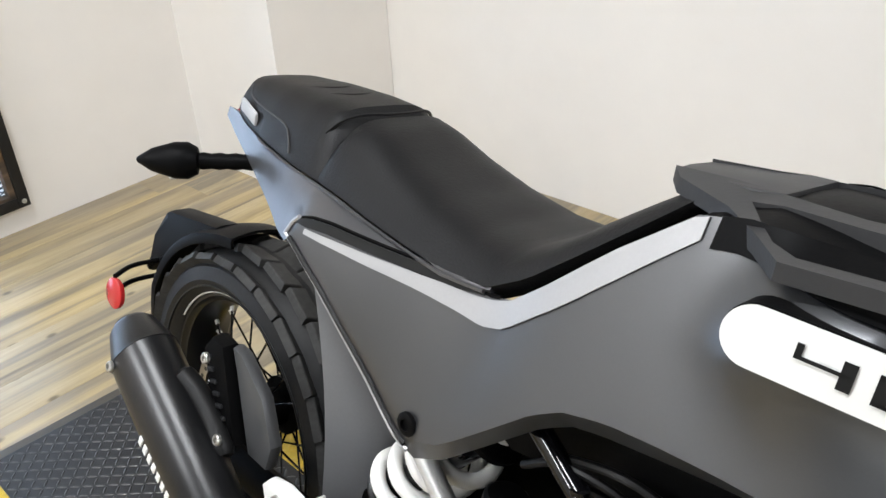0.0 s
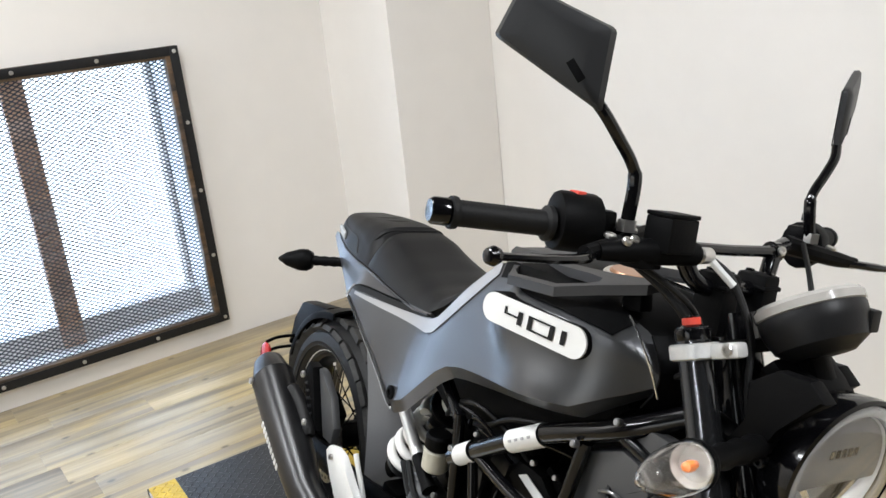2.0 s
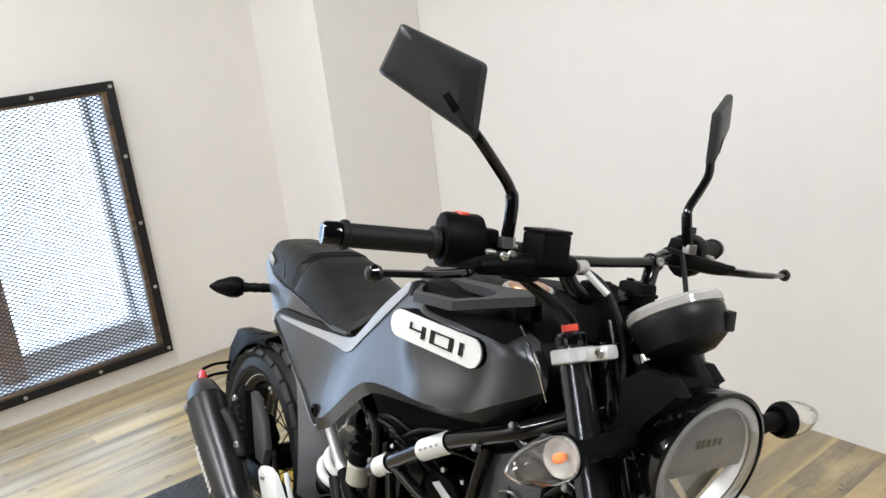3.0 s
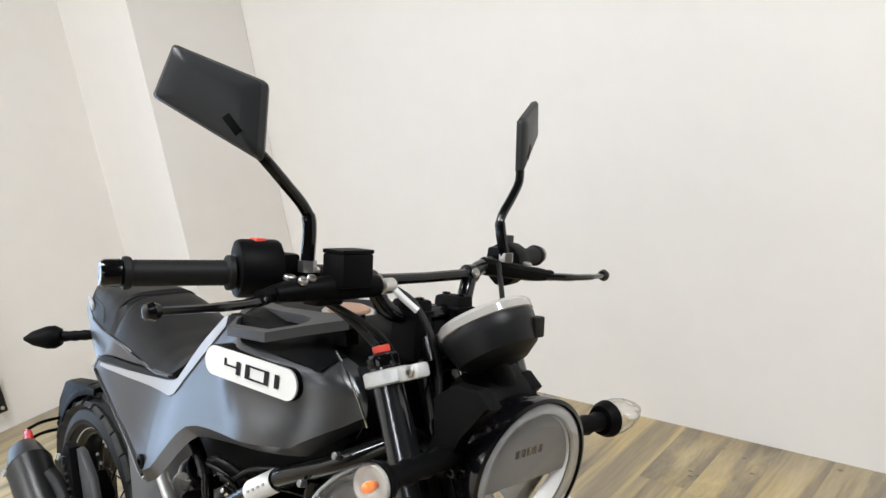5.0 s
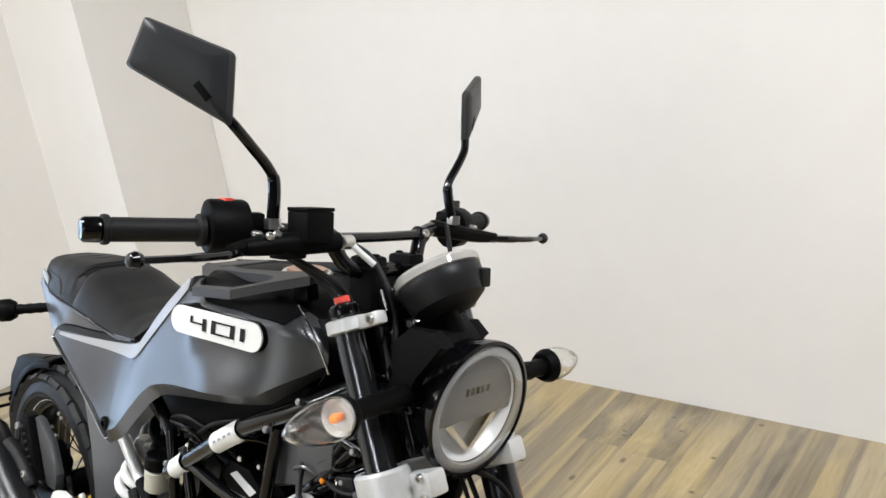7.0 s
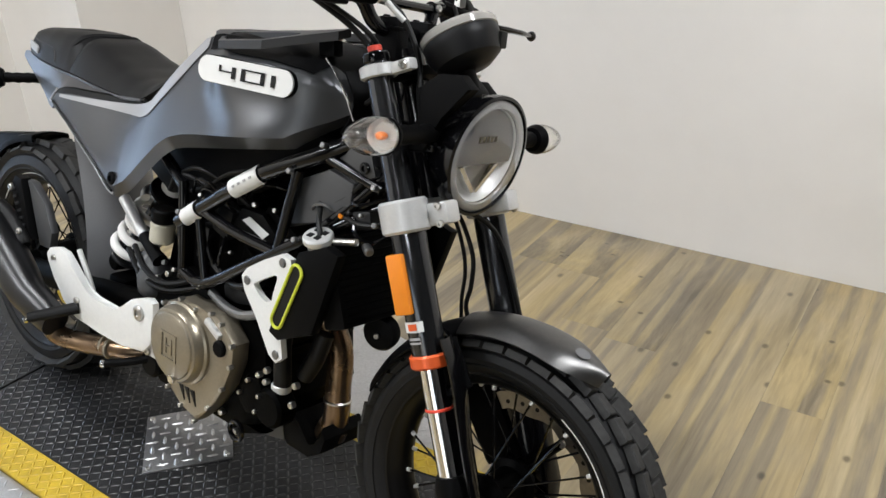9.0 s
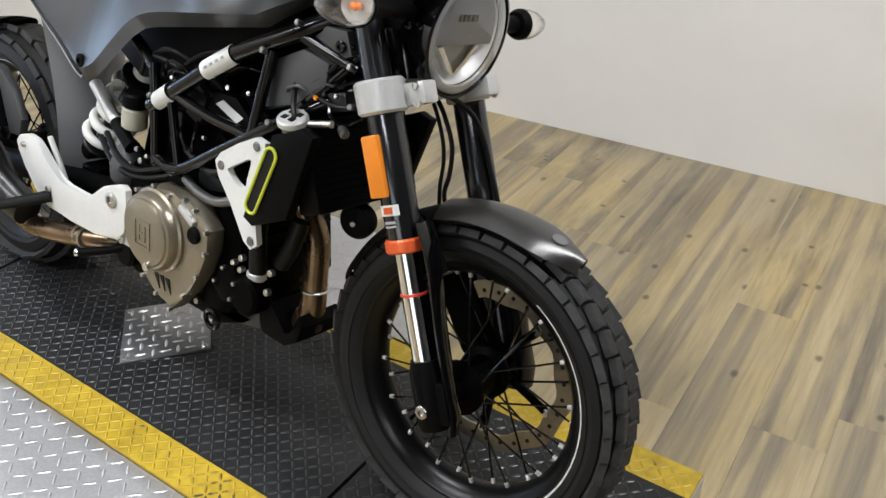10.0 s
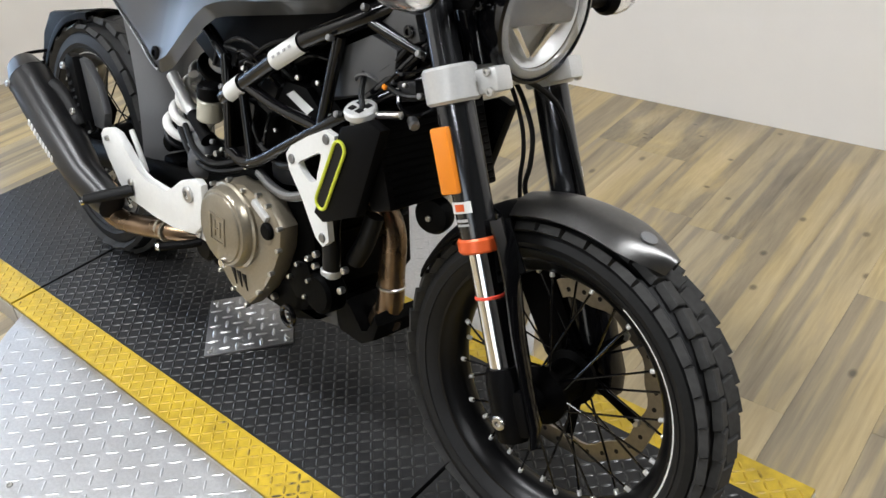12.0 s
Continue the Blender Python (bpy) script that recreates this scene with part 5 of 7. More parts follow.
# ---- tail: silver side rails under the seat, reflector strip ----
tail = new("tail_section")
tail.parent = bike
tagged(tail, "silver tail section with pale blue sheen under the seat")
for s in SIDES:
    bm = bmesh.new()
    rows = []
    for k in range(37):
        x = -0.135 + 0.63 * k / 36
        zt = edge_z(x) - 0.004 if x > -0.09 else float(np.interp(x, [-0.135, -0.09], [0.803, 0.808]))
        yt = max(half_w(x) + 0.001, 0.046) if x > -0.09 else float(np.interp(x, [-0.135, -0.09], [0.046, 0.058]))
        if x < 0.2:
            zb = float(np.interp(x, [-0.135, -0.08, 0.0, 0.07, 0.13, 0.17, 0.2], [0.790, 0.775, 0.758, 0.738, 0.716, 0.714, 0.752]))
            yb = float(np.interp(x, [-0.135, 0.0, 0.1, 0.17, 0.2], [0.050, 0.088, 0.114, 0.136, 0.142]))
        else:
            zb, yb = Z_TOP(x) - 0.003, side_y(x, Z_TOP(x)) - 0.003
        rows.append([(x, s * (yt + (yb - yt) * (j / 5) ** 0.8), zt + (zb - zt) * j / 5) for j in range(6)])
    shell(bm, rows, -0.005 * s)
    part("tail_side", bm, "silver", tail, "silver painted tail side")
    bm = bmesh.new()
    tube(bm, [(x, s * (half_w(x) + 0.003), edge_z(x) - 0.0035) for x in np.linspace(0.02, 0.49, 24)], 0.0024, 6)
    part("tail_rail", bm, "silver", tail, "bright rail under the seat edge")
    bm = bmesh.new()
    tube(bm, [(x, s * (side_y(x, Z_TOP(x)) - 0.002), Z_TOP(x) - 0.001) for x in np.linspace(0.21, 0.51, 26)], 0.003, 6)
    part("panel_gasket", bm, "plastic", tail)
bm = bmesh.new()
box(bm, (-0.11, 0, 0.790), (0.04, 0.08, 0.026), bev=0.008)
part("tail_light", bm, "red", tail, "slim red tail light under the tail")
for s in SIDES:
    bm = bmesh.new()
    box(bm, (-0.030, 0.0752 * s, 0.8235), (0.062, 0.006, 0.019), Matrix.Rotation(radians(12 * s), 4, "Z") @ Matrix.Rotation(radians(8), 4, "Y"), 0.004)
    part("seat_tag", bm, "greyink", tail, "small pale tag on the seat side")


def indicator(name, base, tip, mat_body, lens, m=Matrix()):
    """A turn signal on a ribbed stalk; the tip is its outer end."""
    ob = new(name)
    ob.parent = bike
    b, t = m @ Vector(base), m @ Vector(tip)
    d = (t - b).normalized()
    ln = (t - b).length
    bm = bmesh.new()
    stalk = ln * 0.52
    pts, rs = [b - d * 0.01], [0.012]
    for k in range(9):
        pts.append(b + d * stalk * k / 8)
        rs.append((0.0150 if k % 2 else 0.0125) if lens else (0.0125 if k % 2 else 0.0108))
    tube(bm, pts, rs, 12)
    part("stalk", bm, "plastic", ob)
    bm = bmesh.new()
    h0 = stalk - 0.006
    L_ = ln - h0
    F_ = frame_to(b + d * h0, d)
    if lens:
        lathe(bm, [(0.006, 0), (0.021, 0.002), (0.026, 0.012), (0.027, 0.018), (0.0235, 0.018), (0.018, 0.008), (0, 0.006)], F_, 24)
        part("socket", bm, "plastic", ob)
        bm = bmesh.new()
        outer = [(0.0255, 0.018), (0.0265, L_ * 0.35), (0.0235, L_ * 0.55), (0.0155, L_ * 0.78), (0.006, L_ * 0.93), (0, L_ * 0.95)]
        lathe(bm, outer + [(max(0, r - 0.0014), h - 0.0016) for r, h in outer[::-1]], F_, 28, closed=True)
        le = part("lens", bm, "frosted", ob, "clear ribbed lens")
        le.visible_shadow = False
        bm = bmesh.new()
        lathe(bm, [(0, 0.010), (0.021, 0.012), (0.0228, 0.024), (0.018, 0.015), (0, 0.012)], F_, 20)
        part("bowl", bm, "milk", ob)
        bm = bmesh.new()
        lathe(bm, [(0.004, 0.014), (0.0055, 0.02), (0.0062, 0.026), (0.005, 0.032), (0, 0.035)], F_, 16)
        part("bulb", bm, "bulb", ob, "amber bulb")
        tagged(ob, "clear-lens turn signal with an amber bulb")
    else:
        lathe(bm, [(0.008, 0), (0.019, 0.003), (0.026, 0.016), (0.0255, L_ * 0.40), (0.016, L_ * 0.76), (0.004, L_ * 0.98), (0, L_)], F_, 20)
        part("housing", bm, mat_body, ob)
        bm = bmesh.new()
        box(bm, b + d * (h0 + L_ * 0.38) + Vector((0.002, 0, -0.022)), (0.006, 0.02, 0.007), bev=0.001)
        part("led_window", bm, "label", ob)
        tagged(ob, "slim black arrow-shaped rear turn signal")
    return ob


for s in SIDES:
    indicator("rear_turn_signal", (-0.020, 0.062 * s, 0.752), (-0.112, 0.200 * s, 0.742), "plastic", False)

indicator("front_turn_signal", (1.200, -0.095, 0.852), (1.249, -0.320, 0.867), "plastic", True)
indicator("front_turn_signal", (1.165, 0.105, 0.842), (1.187, 0.300, 0.850), "plastic", True, BARS)


# ---- headlight, instrument, handlebar ----
hl = new("headlight")
hl.parent = bike
tagged(hl, "round headlight with a clear lens in a black shell")
HC = BARS @ Vector((1.210, -0.020, 0.828))
HD = (BARS.to_3x3() @ Vector((0.980, -0.105, -0.17))).normalized()
HM = frame_to(HC, HD, (0, 1, 0))
bm = bmesh.new()
lathe(bm, [(0, -0.085), (0.035, -0.083), (0.066, -0.068), (0.088, -0.035), (0.095, -0.008), (0.097, 0.0), (0.097, 0.007), (0.092, 0.009), (0.0905, 0.002), (0.087, -0.010), (0.035, -0.050), (0, -0.052)], HM, 56)
part("shell", bm, "gloss", hl, "gloss black headlight shell")
bm = bmesh.new()
lathe(bm, [(0.0895, 0.004), (0.086, 0.001), (0.077, 0.0), (0.075, 0.003), (0.077, 0.006), (0.086, 0.006)], HM, 56, closed=True)
part("light_ring", bm, "translucent", hl, "milky light-guide ring")
bm = bmesh.new()
lathe(bm, [(0.075, 0.0), (0.072, -0.012), (0.05, -0.032), (0.02, -0.042), (0, -0.044)], HM, 48, caps=False)
part("reflector", bm, "alu", hl, "silvery reflector bowl")
bm = bmesh.new()
outl = [(0.073 * math.cos(a), 0.073 * math.sin(a)) for a in np.linspace(radians(-12), radians(192), 28)]
plate(bm, outl, 0.010, Matrix.Translation((0, 0, -0.008)), 0.002)
bm.transform(HM)
part("led_unit", bm, "lamp_grey", hl, "dark grey upper lamp unit")
for sx in (-1, 1):
    bm = bmesh.new()
    plate(bm, [(0.0, -0.060), (sx * 0.006, -0.064), (sx * 0.052, -0.018), (sx * 0.040, -0.017)][::sx], 0.016, Matrix.Translation((0, 0, -0.014)), 0.001)
    bm.transform(HM)
    part("vee_fin", bm, "chrome", hl, "bright fin of the lower reflector")
bm = bmesh.new()
for k in range(5):
    box(bm, (-0.02 + 0.01 * k, 0.026, -0.0024), (0.006, 0.010, 0.001))
bm.transform(HM)
part("lens_mark", bm, "fork", hl)
bm = bmesh.new()
lathe(bm, [(0.0905, 0.006), (0.080, 0.012), (0.05, 0.017), (0, 0.019), (0, 0.017), (0.05, 0.015), (0.080, 0.010), (0.0905, 0.004)], HM, 56, closed=True)
gl = part("glass", bm, "lens", hl, "clear domed glass")
gl.visible_shadow = False
for s in SIDES:
    sv = BARS.to_3x3() @ Vector((0, s, 0))
    side = HC + sv * 0.082 - HD * 0.045
    bm = bmesh.new()
    tube(bm, [side + Vector((-0.085, 0.010 * s, 0.028)), side + Vector((-0.045, 0.008 * s, 0.014)), side], [0.010, 0.016, 0.013], 10, flat=0.7)
    tube(bm, [side + Vector((-0.075, 0.012 * s, -0.035)), side + Vector((-0.040, 0.010 * s, 0.004)), side + Vector((0.012, -0.006 * s, 0.004))], [0.009, 0.014, 0.012], 10, flat=0.7)
    part("bracket", bm, "plastic", hl)
    part("bracket_bolt", bolt(bmesh.new(), side + sv * 0.010, sv, 0.007, 0.006), "gloss", hl)
bm = bmesh.new()
tube(bm, smooth_path([BARS @ Vector(q) for q in ((1.13, -0.01, 0.93), (1.165, -0.015, 0.90), (1.175, -0.018, 0.85))]), 0.056, 12, flat=0.5)
part("mount", bm, "plastic", hl)
for s in SIDES:
    ear = [(1.137, 0.816), (1.180, 0.872), (1.170, 0.915), (1.205, 0.940), (1.246, 0.943), (1.268, 0.926), (1.215, 0.880), (1.205, 0.845), (1.190, 0.822)]
    lb = part("lamp_bracket", side_plate([(x - (0.07 if s > 0 else 0), z - (0.02 if s > 0 else 0)) for x, z in ear], 0.080 * s - (0.02 if s > 0 else 0.005), 0.020, 0.004), "plastic", hl, "angular black lamp bracket")
    part("bracket_screw", bolt(bmesh.new(), (1.190, 0.092 * s - 0.012, 0.850), (0, s, 0), 0.006, 0.005), "steel_dark", lb)

gauge = new("instrument")
gauge.parent = bike
tagged(gauge, "round black instrument pod with a clear rim")
GD = (BARS.to_3x3() @ Vector((-0.52, 0, 0.85))).normalized()
GM = frame_to(BARS @ Vector((1.158, -0.032, 0.982)), GD, (0, 1, 0))
bm = bmesh.new()
lathe(bm, [(0, -0.03), (0.034, -0.03), (0.052, -0.018), (0.060, 0.004), (0.061, 0.018), (0.058, 0.024), (0.05, 0.022), (0, 0.02)], GM, 48)
part("pod", bm, "pod", gauge, "dark grey instrument pod")
# protruding black box paints the dark recess in the pod
part("pod_notch", box(bmesh.new(), GM @ Vector((0.030, -0.043, -0.002)), (0.024, 0.020, 0.026), BARS.to_3x3().to_4x4(), 0.003), "ink", gauge)
bm = bmesh.new()
lathe(bm, [(0.0553, 0.0335), (0.050, 0.037), (0, 0.039), (0, 0.036), (0.050, 0.034), (0.0553, 0.031)], GM, 48, closed=True)
rb = bmesh.new()
lathe(rb, [(0.0600, 0.021), (0.0622, 0.022), (0.0622, 0.031), (0.0590, 0.0355), (0.0555, 0.0362), (0.0575, 0.030), (0.0585, 0.020)], GM, 48, closed=True)
part("rim_band", rb, "milk", gauge, "pale clouded rim band")
part("clear_cover", bm, "lens", gauge, "clear plastic cover").visible_shadow = False
bm = bmesh.new()
lathe(bm, [(0.0578, 0.0245), (0.0578, 0.027), (0, 0.027)], GM, 40)
part("dial", bm, "steel", gauge, "grey dial face")
bm = bmesh.new()
tube(bm, [GM @ Vector((0, 0.02, -0.02)), BARS @ Vector((1.165, 0, 0.905)), BARS @ Vector((1.12, 0, 0.90))], 0.022, 10)
part("pod_bracket", bm, "plastic", gauge)


def barred(bm):
    bm.transform(BARS)
    return bm


bars = new("handlebar")
bars.parent = bike
tagged(bars, "wide black braced handlebar with grips and levers")
path = [(0.908, -0.405, 1.060), (0.948, -0.28, 1.059), (0.980, -0.18, 1.058), (1.002, -0.108, 1.046), (1.013, -0.080, 1.012), (1.022, -0.055, 1.000), (1.024, 0, 0.999)]
full = smooth_path(path + [(x, -y, z) for x, y, z in path[-2::-1]], 5)
part("bar", barred(tube(bmesh.new(), full, 0.0115, 12)), "gloss", bars, "black tapered bar")
bm = bmesh.new()
tube(bm, [(1.004, -0.100, 1.047), (1.006, -0.08, 1.047), (1.006, 0, 1.046), (1.006, 0.08, 1.047), (1.004, 0.100, 1.047)], [0.011, 0.0078, 0.0075, 0.0078, 0.011], 10)
for s in SIDES:
    cyl(bm, (1.003, 0.102 * s - 0.010, 1.047), (0, 1, 0), 0.014, 0.020, 14, 0.002)
part("cross_brace", barred(bm), "gloss", bars)
for s in SIDES:
    part("brace_bolt", barred(bolt(bmesh.new(), (1.017, 0.098 * s, 1.050), (1, -0.3, 0.2), 0.0065)), "steel", bars)
    bm = bmesh.new()
    box(bm, (1.026, 0.042 * s, 0.982), (0.046, 0.034, 0.080), bev=0.007)
    box(bm, (1.026, 0.042 * s, 1.004), (0.050, 0.036, 0.006), bev=0.002)
    part("riser", barred(bm), "plastic", bars)
    for dx in (-0.014, 0.014):
        part("riser_bolt", barred(bolt(bmesh.new(), (1.026 + dx, 0.042 * s, 1.021), (0, 0, 1), 0.006)), "gloss", bars)
    g0, g1 = Vector((0.913, 0.391 * s, 1.060)), Vector((0.950, 0.278 * s, 1.059))
    d = (g1 - g0).normalized()
    bm = bmesh.new()
    prof = [(0.0, 0), (0.0185, 0.0), (0.019, 0.004), (0.018, 0.008), (0.0152, 0.009)]
    for k in range(22):
        h = 0.012 + k * 0.0045
        prof += [(0.0148, h), (0.0154, h + 0.0022)]
    prof += [(0.0150, 0.114), (0.021, 0.117), (0.021, 0.123), (0, 0.123)]
    lathe(bm, prof, frame_to(g0, d), 20)
    part("grip", barred(bm), "grip", bars, "ribbed black rubber grip")
    bm = bmesh.new()
    lathe(bm, [(0, -0.023), (0.006, -0.0235), (0.0125, -0.024), (0.0155, -0.020), (0.0160, -0.003), (0.013, 0.001)], frame_to(g0, d), 20)
    part("bar_end", barred(bm), "gloss", bars, "black bar-end weight")
    # switch housing
    bm = bmesh.new()
    c = g1 + d * 0.034
    mm = frame_to(c, d, (1, 0, 0))
    outl = [(0.028 * math.cos(a) * (1.15 if math.cos(a) > 0 else 1.0), 0.030 * math.sin(a) * (1.35 if math.sin(a) < 0 else 1.0)) for a in np.linspace(0, 2 * math.pi, 17)[:-1]]
    plate(bm, outl, 0.054, mm, 0.006)
    box(bm, c + Vector((0.01, -0.034 * s, 0.012)), (0.03, 0.026, 0.024), bev=0.006)
    sw = part("switch_housing", barred(bm), "plastic", bars, "black switch housing")
    bm = bmesh.new()
    box(bm, c + Vector((0.0, 0.0, 0.036)), (0.016, 0.014, 0.012), bev=0.002)
    part("switch", barred(bm), "redsw" if s < 0 else "satin", sw, "red engine switch" if s < 0 else "")
    # lever perch, lever and clamp
    bm = bmesh.new()
    tube(bm, smooth_path([(0.988, 0.15 * s, 1.056), (1.003, 0.20 * s, 1.048), (1.013, 0.245 * s, 1.042), (1.022, 0.285 * s, 1.038)], 4), [0.014, 0.014, 0.0135, 0.013, 0.013, 0.0125, 0.012, 0.012, 0.0115, 0.011, 0.010, 0.009, 0.009], 10)
    lp = part("lever_perch", barred(bm), "plastic", bars)
    for q in ((1.000, 0.19 * s, 1.062), (1.010, 0.235 * s, 1.055)):
        part("perch_bolt", barred(bolt(bmesh.new(), q, (0.2, 0, 1), 0.0075, 0.005)), "steel", lp)
    bm = bmesh.new()
    tube(bm, smooth_path([(1.020, 0.27 * s, 1.037), (1.044, 0.31 * s, 1.036), (1.049, 0.36 * s, 1.035), (1.037, 0.420 * s, 1.034)], 5), [0.0085] * 6 + [0.0072] * 5 + [0.006] * 5, 8, flat=0.75)
    lathe(bm, [(0, -0.010), (0.008, -0.007), (0.0105, 0), (0.008, 0.007), (0, 0.010)], frame_to((1.036, 0.424 * s, 1.034), (0, s, 0)), 14)
    part("lever", barred(bm), "gloss", bars, "black ball-ended lever")
    # mirror
    mi = new("mirror")
    mi.parent = bars
    tagged(mi, "black angular rear-view mirror")
    st = [(1.005, 0.205 * s, 1.066), (1.005, 0.203 * s, 1.118), (1.004, 0.212 * s, 1.140), (1.002, 0.238 * s, 1.166), (0.998, 0.262 * s, 1.190), (0.982, 0.276 * s, 1.212)]
    if s > 0:
        st = [(1.003, 0.186, 1.066), (1.001, 0.174, 1.112), (1.000, 0.177, 1.132), (0.999, 0.199, 1.158), (0.997, 0.220, 1.184), (0.990, 0.232, 1.204)]
    part("mirror_stem", barred(tube(bmesh.new(), smooth_path(st, 5), [0.0085] * 8 + [0.007] * 18, 10)), "gloss", mi)
    part("stem_nut", barred(cyl(bmesh.new(), (1.005, 0.205 * s if s < 0 else 0.186, 1.062), (0, 0, 1), 0.0115, 0.014, 6)), "steel", mi)
    A_, B_, C_, D_ = Vector((0.910, 0.330 * s, 1.320)), Vector((0.997, 0.263 * s, 1.280)), Vector((0.893, 0.345 * s, 1.260)), Vector((0.998, 0.268 * s, 1.190))
    if s > 0:  # this one is turned further round
        A_, B_, C_, D_ = Vector((0.953, 0.316, 1.329)), Vector((0.997, 0.217, 1.284)), Vector((0.940, 0.338, 1.270)), Vector((0.994, 0.223, 1.194))
    nn = (B_ - C_).cross(A_ - D_).normalized()
    if nn.x < 0:
        nn = -nn
    ctr = (A_ + B_ + C_ + D_) / 4
    bm = bmesh.new()
    loops = []
    for off, sc in ((-0.006, 1.0), (0.004, 1.02), (0.012, 0.93), (0.017, 0.6)) if s < 0 else ((-0.005, 0.93), (0.002, 0.95), (0.006, 0.88), (0.009, 0.6)):
        pts = []
        cs = [A_, B_, D_, C_]
        for i in range(4):
            p0, p1, p2 = cs[i - 1], cs[i], cs[(i + 1) % 4]
            for f in (0.16, 0.05, 0.0):
                pts.append(p1 + (p0 - p1) * f + ((p2 - p1) * 0.0 if f else (p0 - p1) * 0.015 + (p2 - p1) * 0.015))
            for f in (0.05, 0.16):
                pts.append(p1 + (p2 - p1) * f)
        loops.append([bm.verts.new(ctr + (p - ctr) * sc + nn * off) for p in pts])
    n_ = len(loops[0])
    for u, v in zip(loops, loops[1:]):
        for k in range(n_):
            bm.faces.new((u[k], u[(k + 1) % n_], v[(k + 1) % n_], v[k]))
    bm.faces.new(loops[0])
    bm.faces.new(loops[-1])
    part("mirror_shell", barred(bm), "satin", mi, "black angular mirror back", sharp=40)
    bm = bmesh.new()
    cs = [ctr + (p - ctr) * (0.93 if s < 0 else 0.88) - nn * (0.0072 if s < 0 else 0.0062) for p in (A_, B_, D_, C_)]
    bm.faces.new([bm.verts.new(p) for p in cs])
    r = bmesh.ops.extrude_face_region(bm, geom=list(bm.faces))
    bmesh.ops.translate(bm, verts=[v for v in r["geom"] if isinstance(v, bmesh.types.BMVert)], vec=-nn * 0.001)
    part("mirror_pane", barred(bm), "mirror", mi, "mirror glass")
    bm = bmesh.new()
    m4 = frame_to(ctr + (D_ - ctr) * 0.45 + nn * (0.0165 if s < 0 else 0.0088), nn, (D_ - A_))
    box(bm, (0, 0, 0), (0.026, 0.010, 0.002), bev=0.0008)
    bm.transform(m4)
    part("maker_plate", barred(bm), "plastic", mi)

# front brake reservoir
res = new("brake_reservoir")
res.parent = bars
tagged(res, "square black front brake fluid reservoir")
bm = bmesh.new()
box(bm, (1.046, -0.176, 1.067), (0.038, 0.048, 0.040), bev=0.003)
part("body", barred(bm), "plastic", res)
bm = bmesh.new()
box(bm, (1.046, -0.176, 1.0895), (0.0386, 0.0486, 0.005), bev=0.0012)
part("lid", barred(bm), "plastic", res)
bm = bmesh.new()
cyl(bm, (1.05, -0.125, 1.045), (0, 1, 0), 0.010, 0.022, 12, 0.002)
part("hose_bolt", barred(bm), "steel", res, "bright hose bolt")
bm = bmesh.new()
tube(bm, [(1.020, -0.262, 1.040), (1.030, -0.225, 1.044), (1.042, -0.19, 1.046), (1.048, -0.13, 1.046)], [0.010, 0.014, 0.016, 0.014], 12)
box(bm, (1.030, -0.200, 1.036), (0.030, 0.040, 0.022), None, 0.004)
part("master_cylinder", barred(bm), "plastic", res, "black brake master cylinder")
for q in ((1.036, -0.236, 1.054), (1.034, -0.222, 1.056)):
    part("clamp_screw", barred(bolt(bmesh.new(), q, (0.6, -0.1, 0.8), 0.006, 0.005)), "steel", res)

# cables and hoses at the front
def cable(name, pts, r, mat="hose", label="", m=None):
    bm = tube(bmesh.new(), smooth_path(pts, 6), r, 8)
    if m is not None:
        bm.transform(m)
    return part(name, bm, mat, bike, label)


cable("brake_hose", [(1.05, -0.108, 1.045), (1.075, -0.085, 1.02), (1.105, -0.075, 0.96), (1.12, -0.085, 0.90), (1.13, -0.07, 0.83), (1.16, -0.05, 0.76), (1.20, 0.06, 0.70), (1.24, 0.085, 0.60), (1.29, 0.085, 0.48), (1.33, 0.075, 0.40)], 0.0045, m=BARS)
cable("hose_sleeve", [(1.056, -0.106, 1.04), (1.066, -0.096, 1.028), (1.078, -0.086, 1.015)], 0.0048, "label", "short white hose sleeve", m=BARS)
cable("throttle_cable", [(0.985, -0.20, 1.045), (1.03, -0.16, 1.02), (1.08, -0.10, 0.97), (1.075, -0.07, 0.90), (1.0, -0.07, 0.84)], 0.004)
cable("wire_loom", [(0.985, -0.16, 1.03), (1.06, -0.12, 0.98), (1.10, -0.095, 0.92), (1.09, -0.09, 0.84)], 0.005)
cable("clutch_cable", [(1.0, 0.18, 1.03), (1.06, 0.13, 0.99), (1.10, 0.10, 0.93), (1.07, 0.10, 0.80), (0.95, 0.12, 0.6)], 0.004)
cable("speed_sensor_wire", [(1.16, 0.10, 0.73), (1.20, 0.095, 0.65), (1.23, 0.098, 0.56), (1.27, 0.09, 0.50)], 0.0035)


# ---- engine, frame and running gear ----
engine = new("engine")
engine.parent = bike
tagged(engine, "black single-cylinder engine with a bronze clutch cover")
part("crankcase", side_plate([(0.50, 0.24), (0.56, 0.205), (0.80, 0.205), (0.87, 0.235), (0.905, 0.29), (0.89, 0.40), (0.86, 0.44), (0.70, 0.46), (0.56, 0.45), (0.50, 0.38)], 0.0, 0.23, 0.014), "engine", engine)
part("cylinder", side_plate([(0.74, 0.42), (0.89, 0.36), (0.945, 0.52), (0.92, 0.62), (0.84, 0.655), (0.78, 0.58)], 0.0, 0.17, 0.01), "engine", engine)
for k in range(6):
    c = Vector((0.83 + 0.011 * k, 0, 0.43 + 0.024 * k))
    bm = box(bmesh.new(), c, (0.17, 0.19, 0.007), Matrix.Rotation(radians(25), 4, "Y"), 0.002)
    part("cooling_fin", bm, "engine", engine)
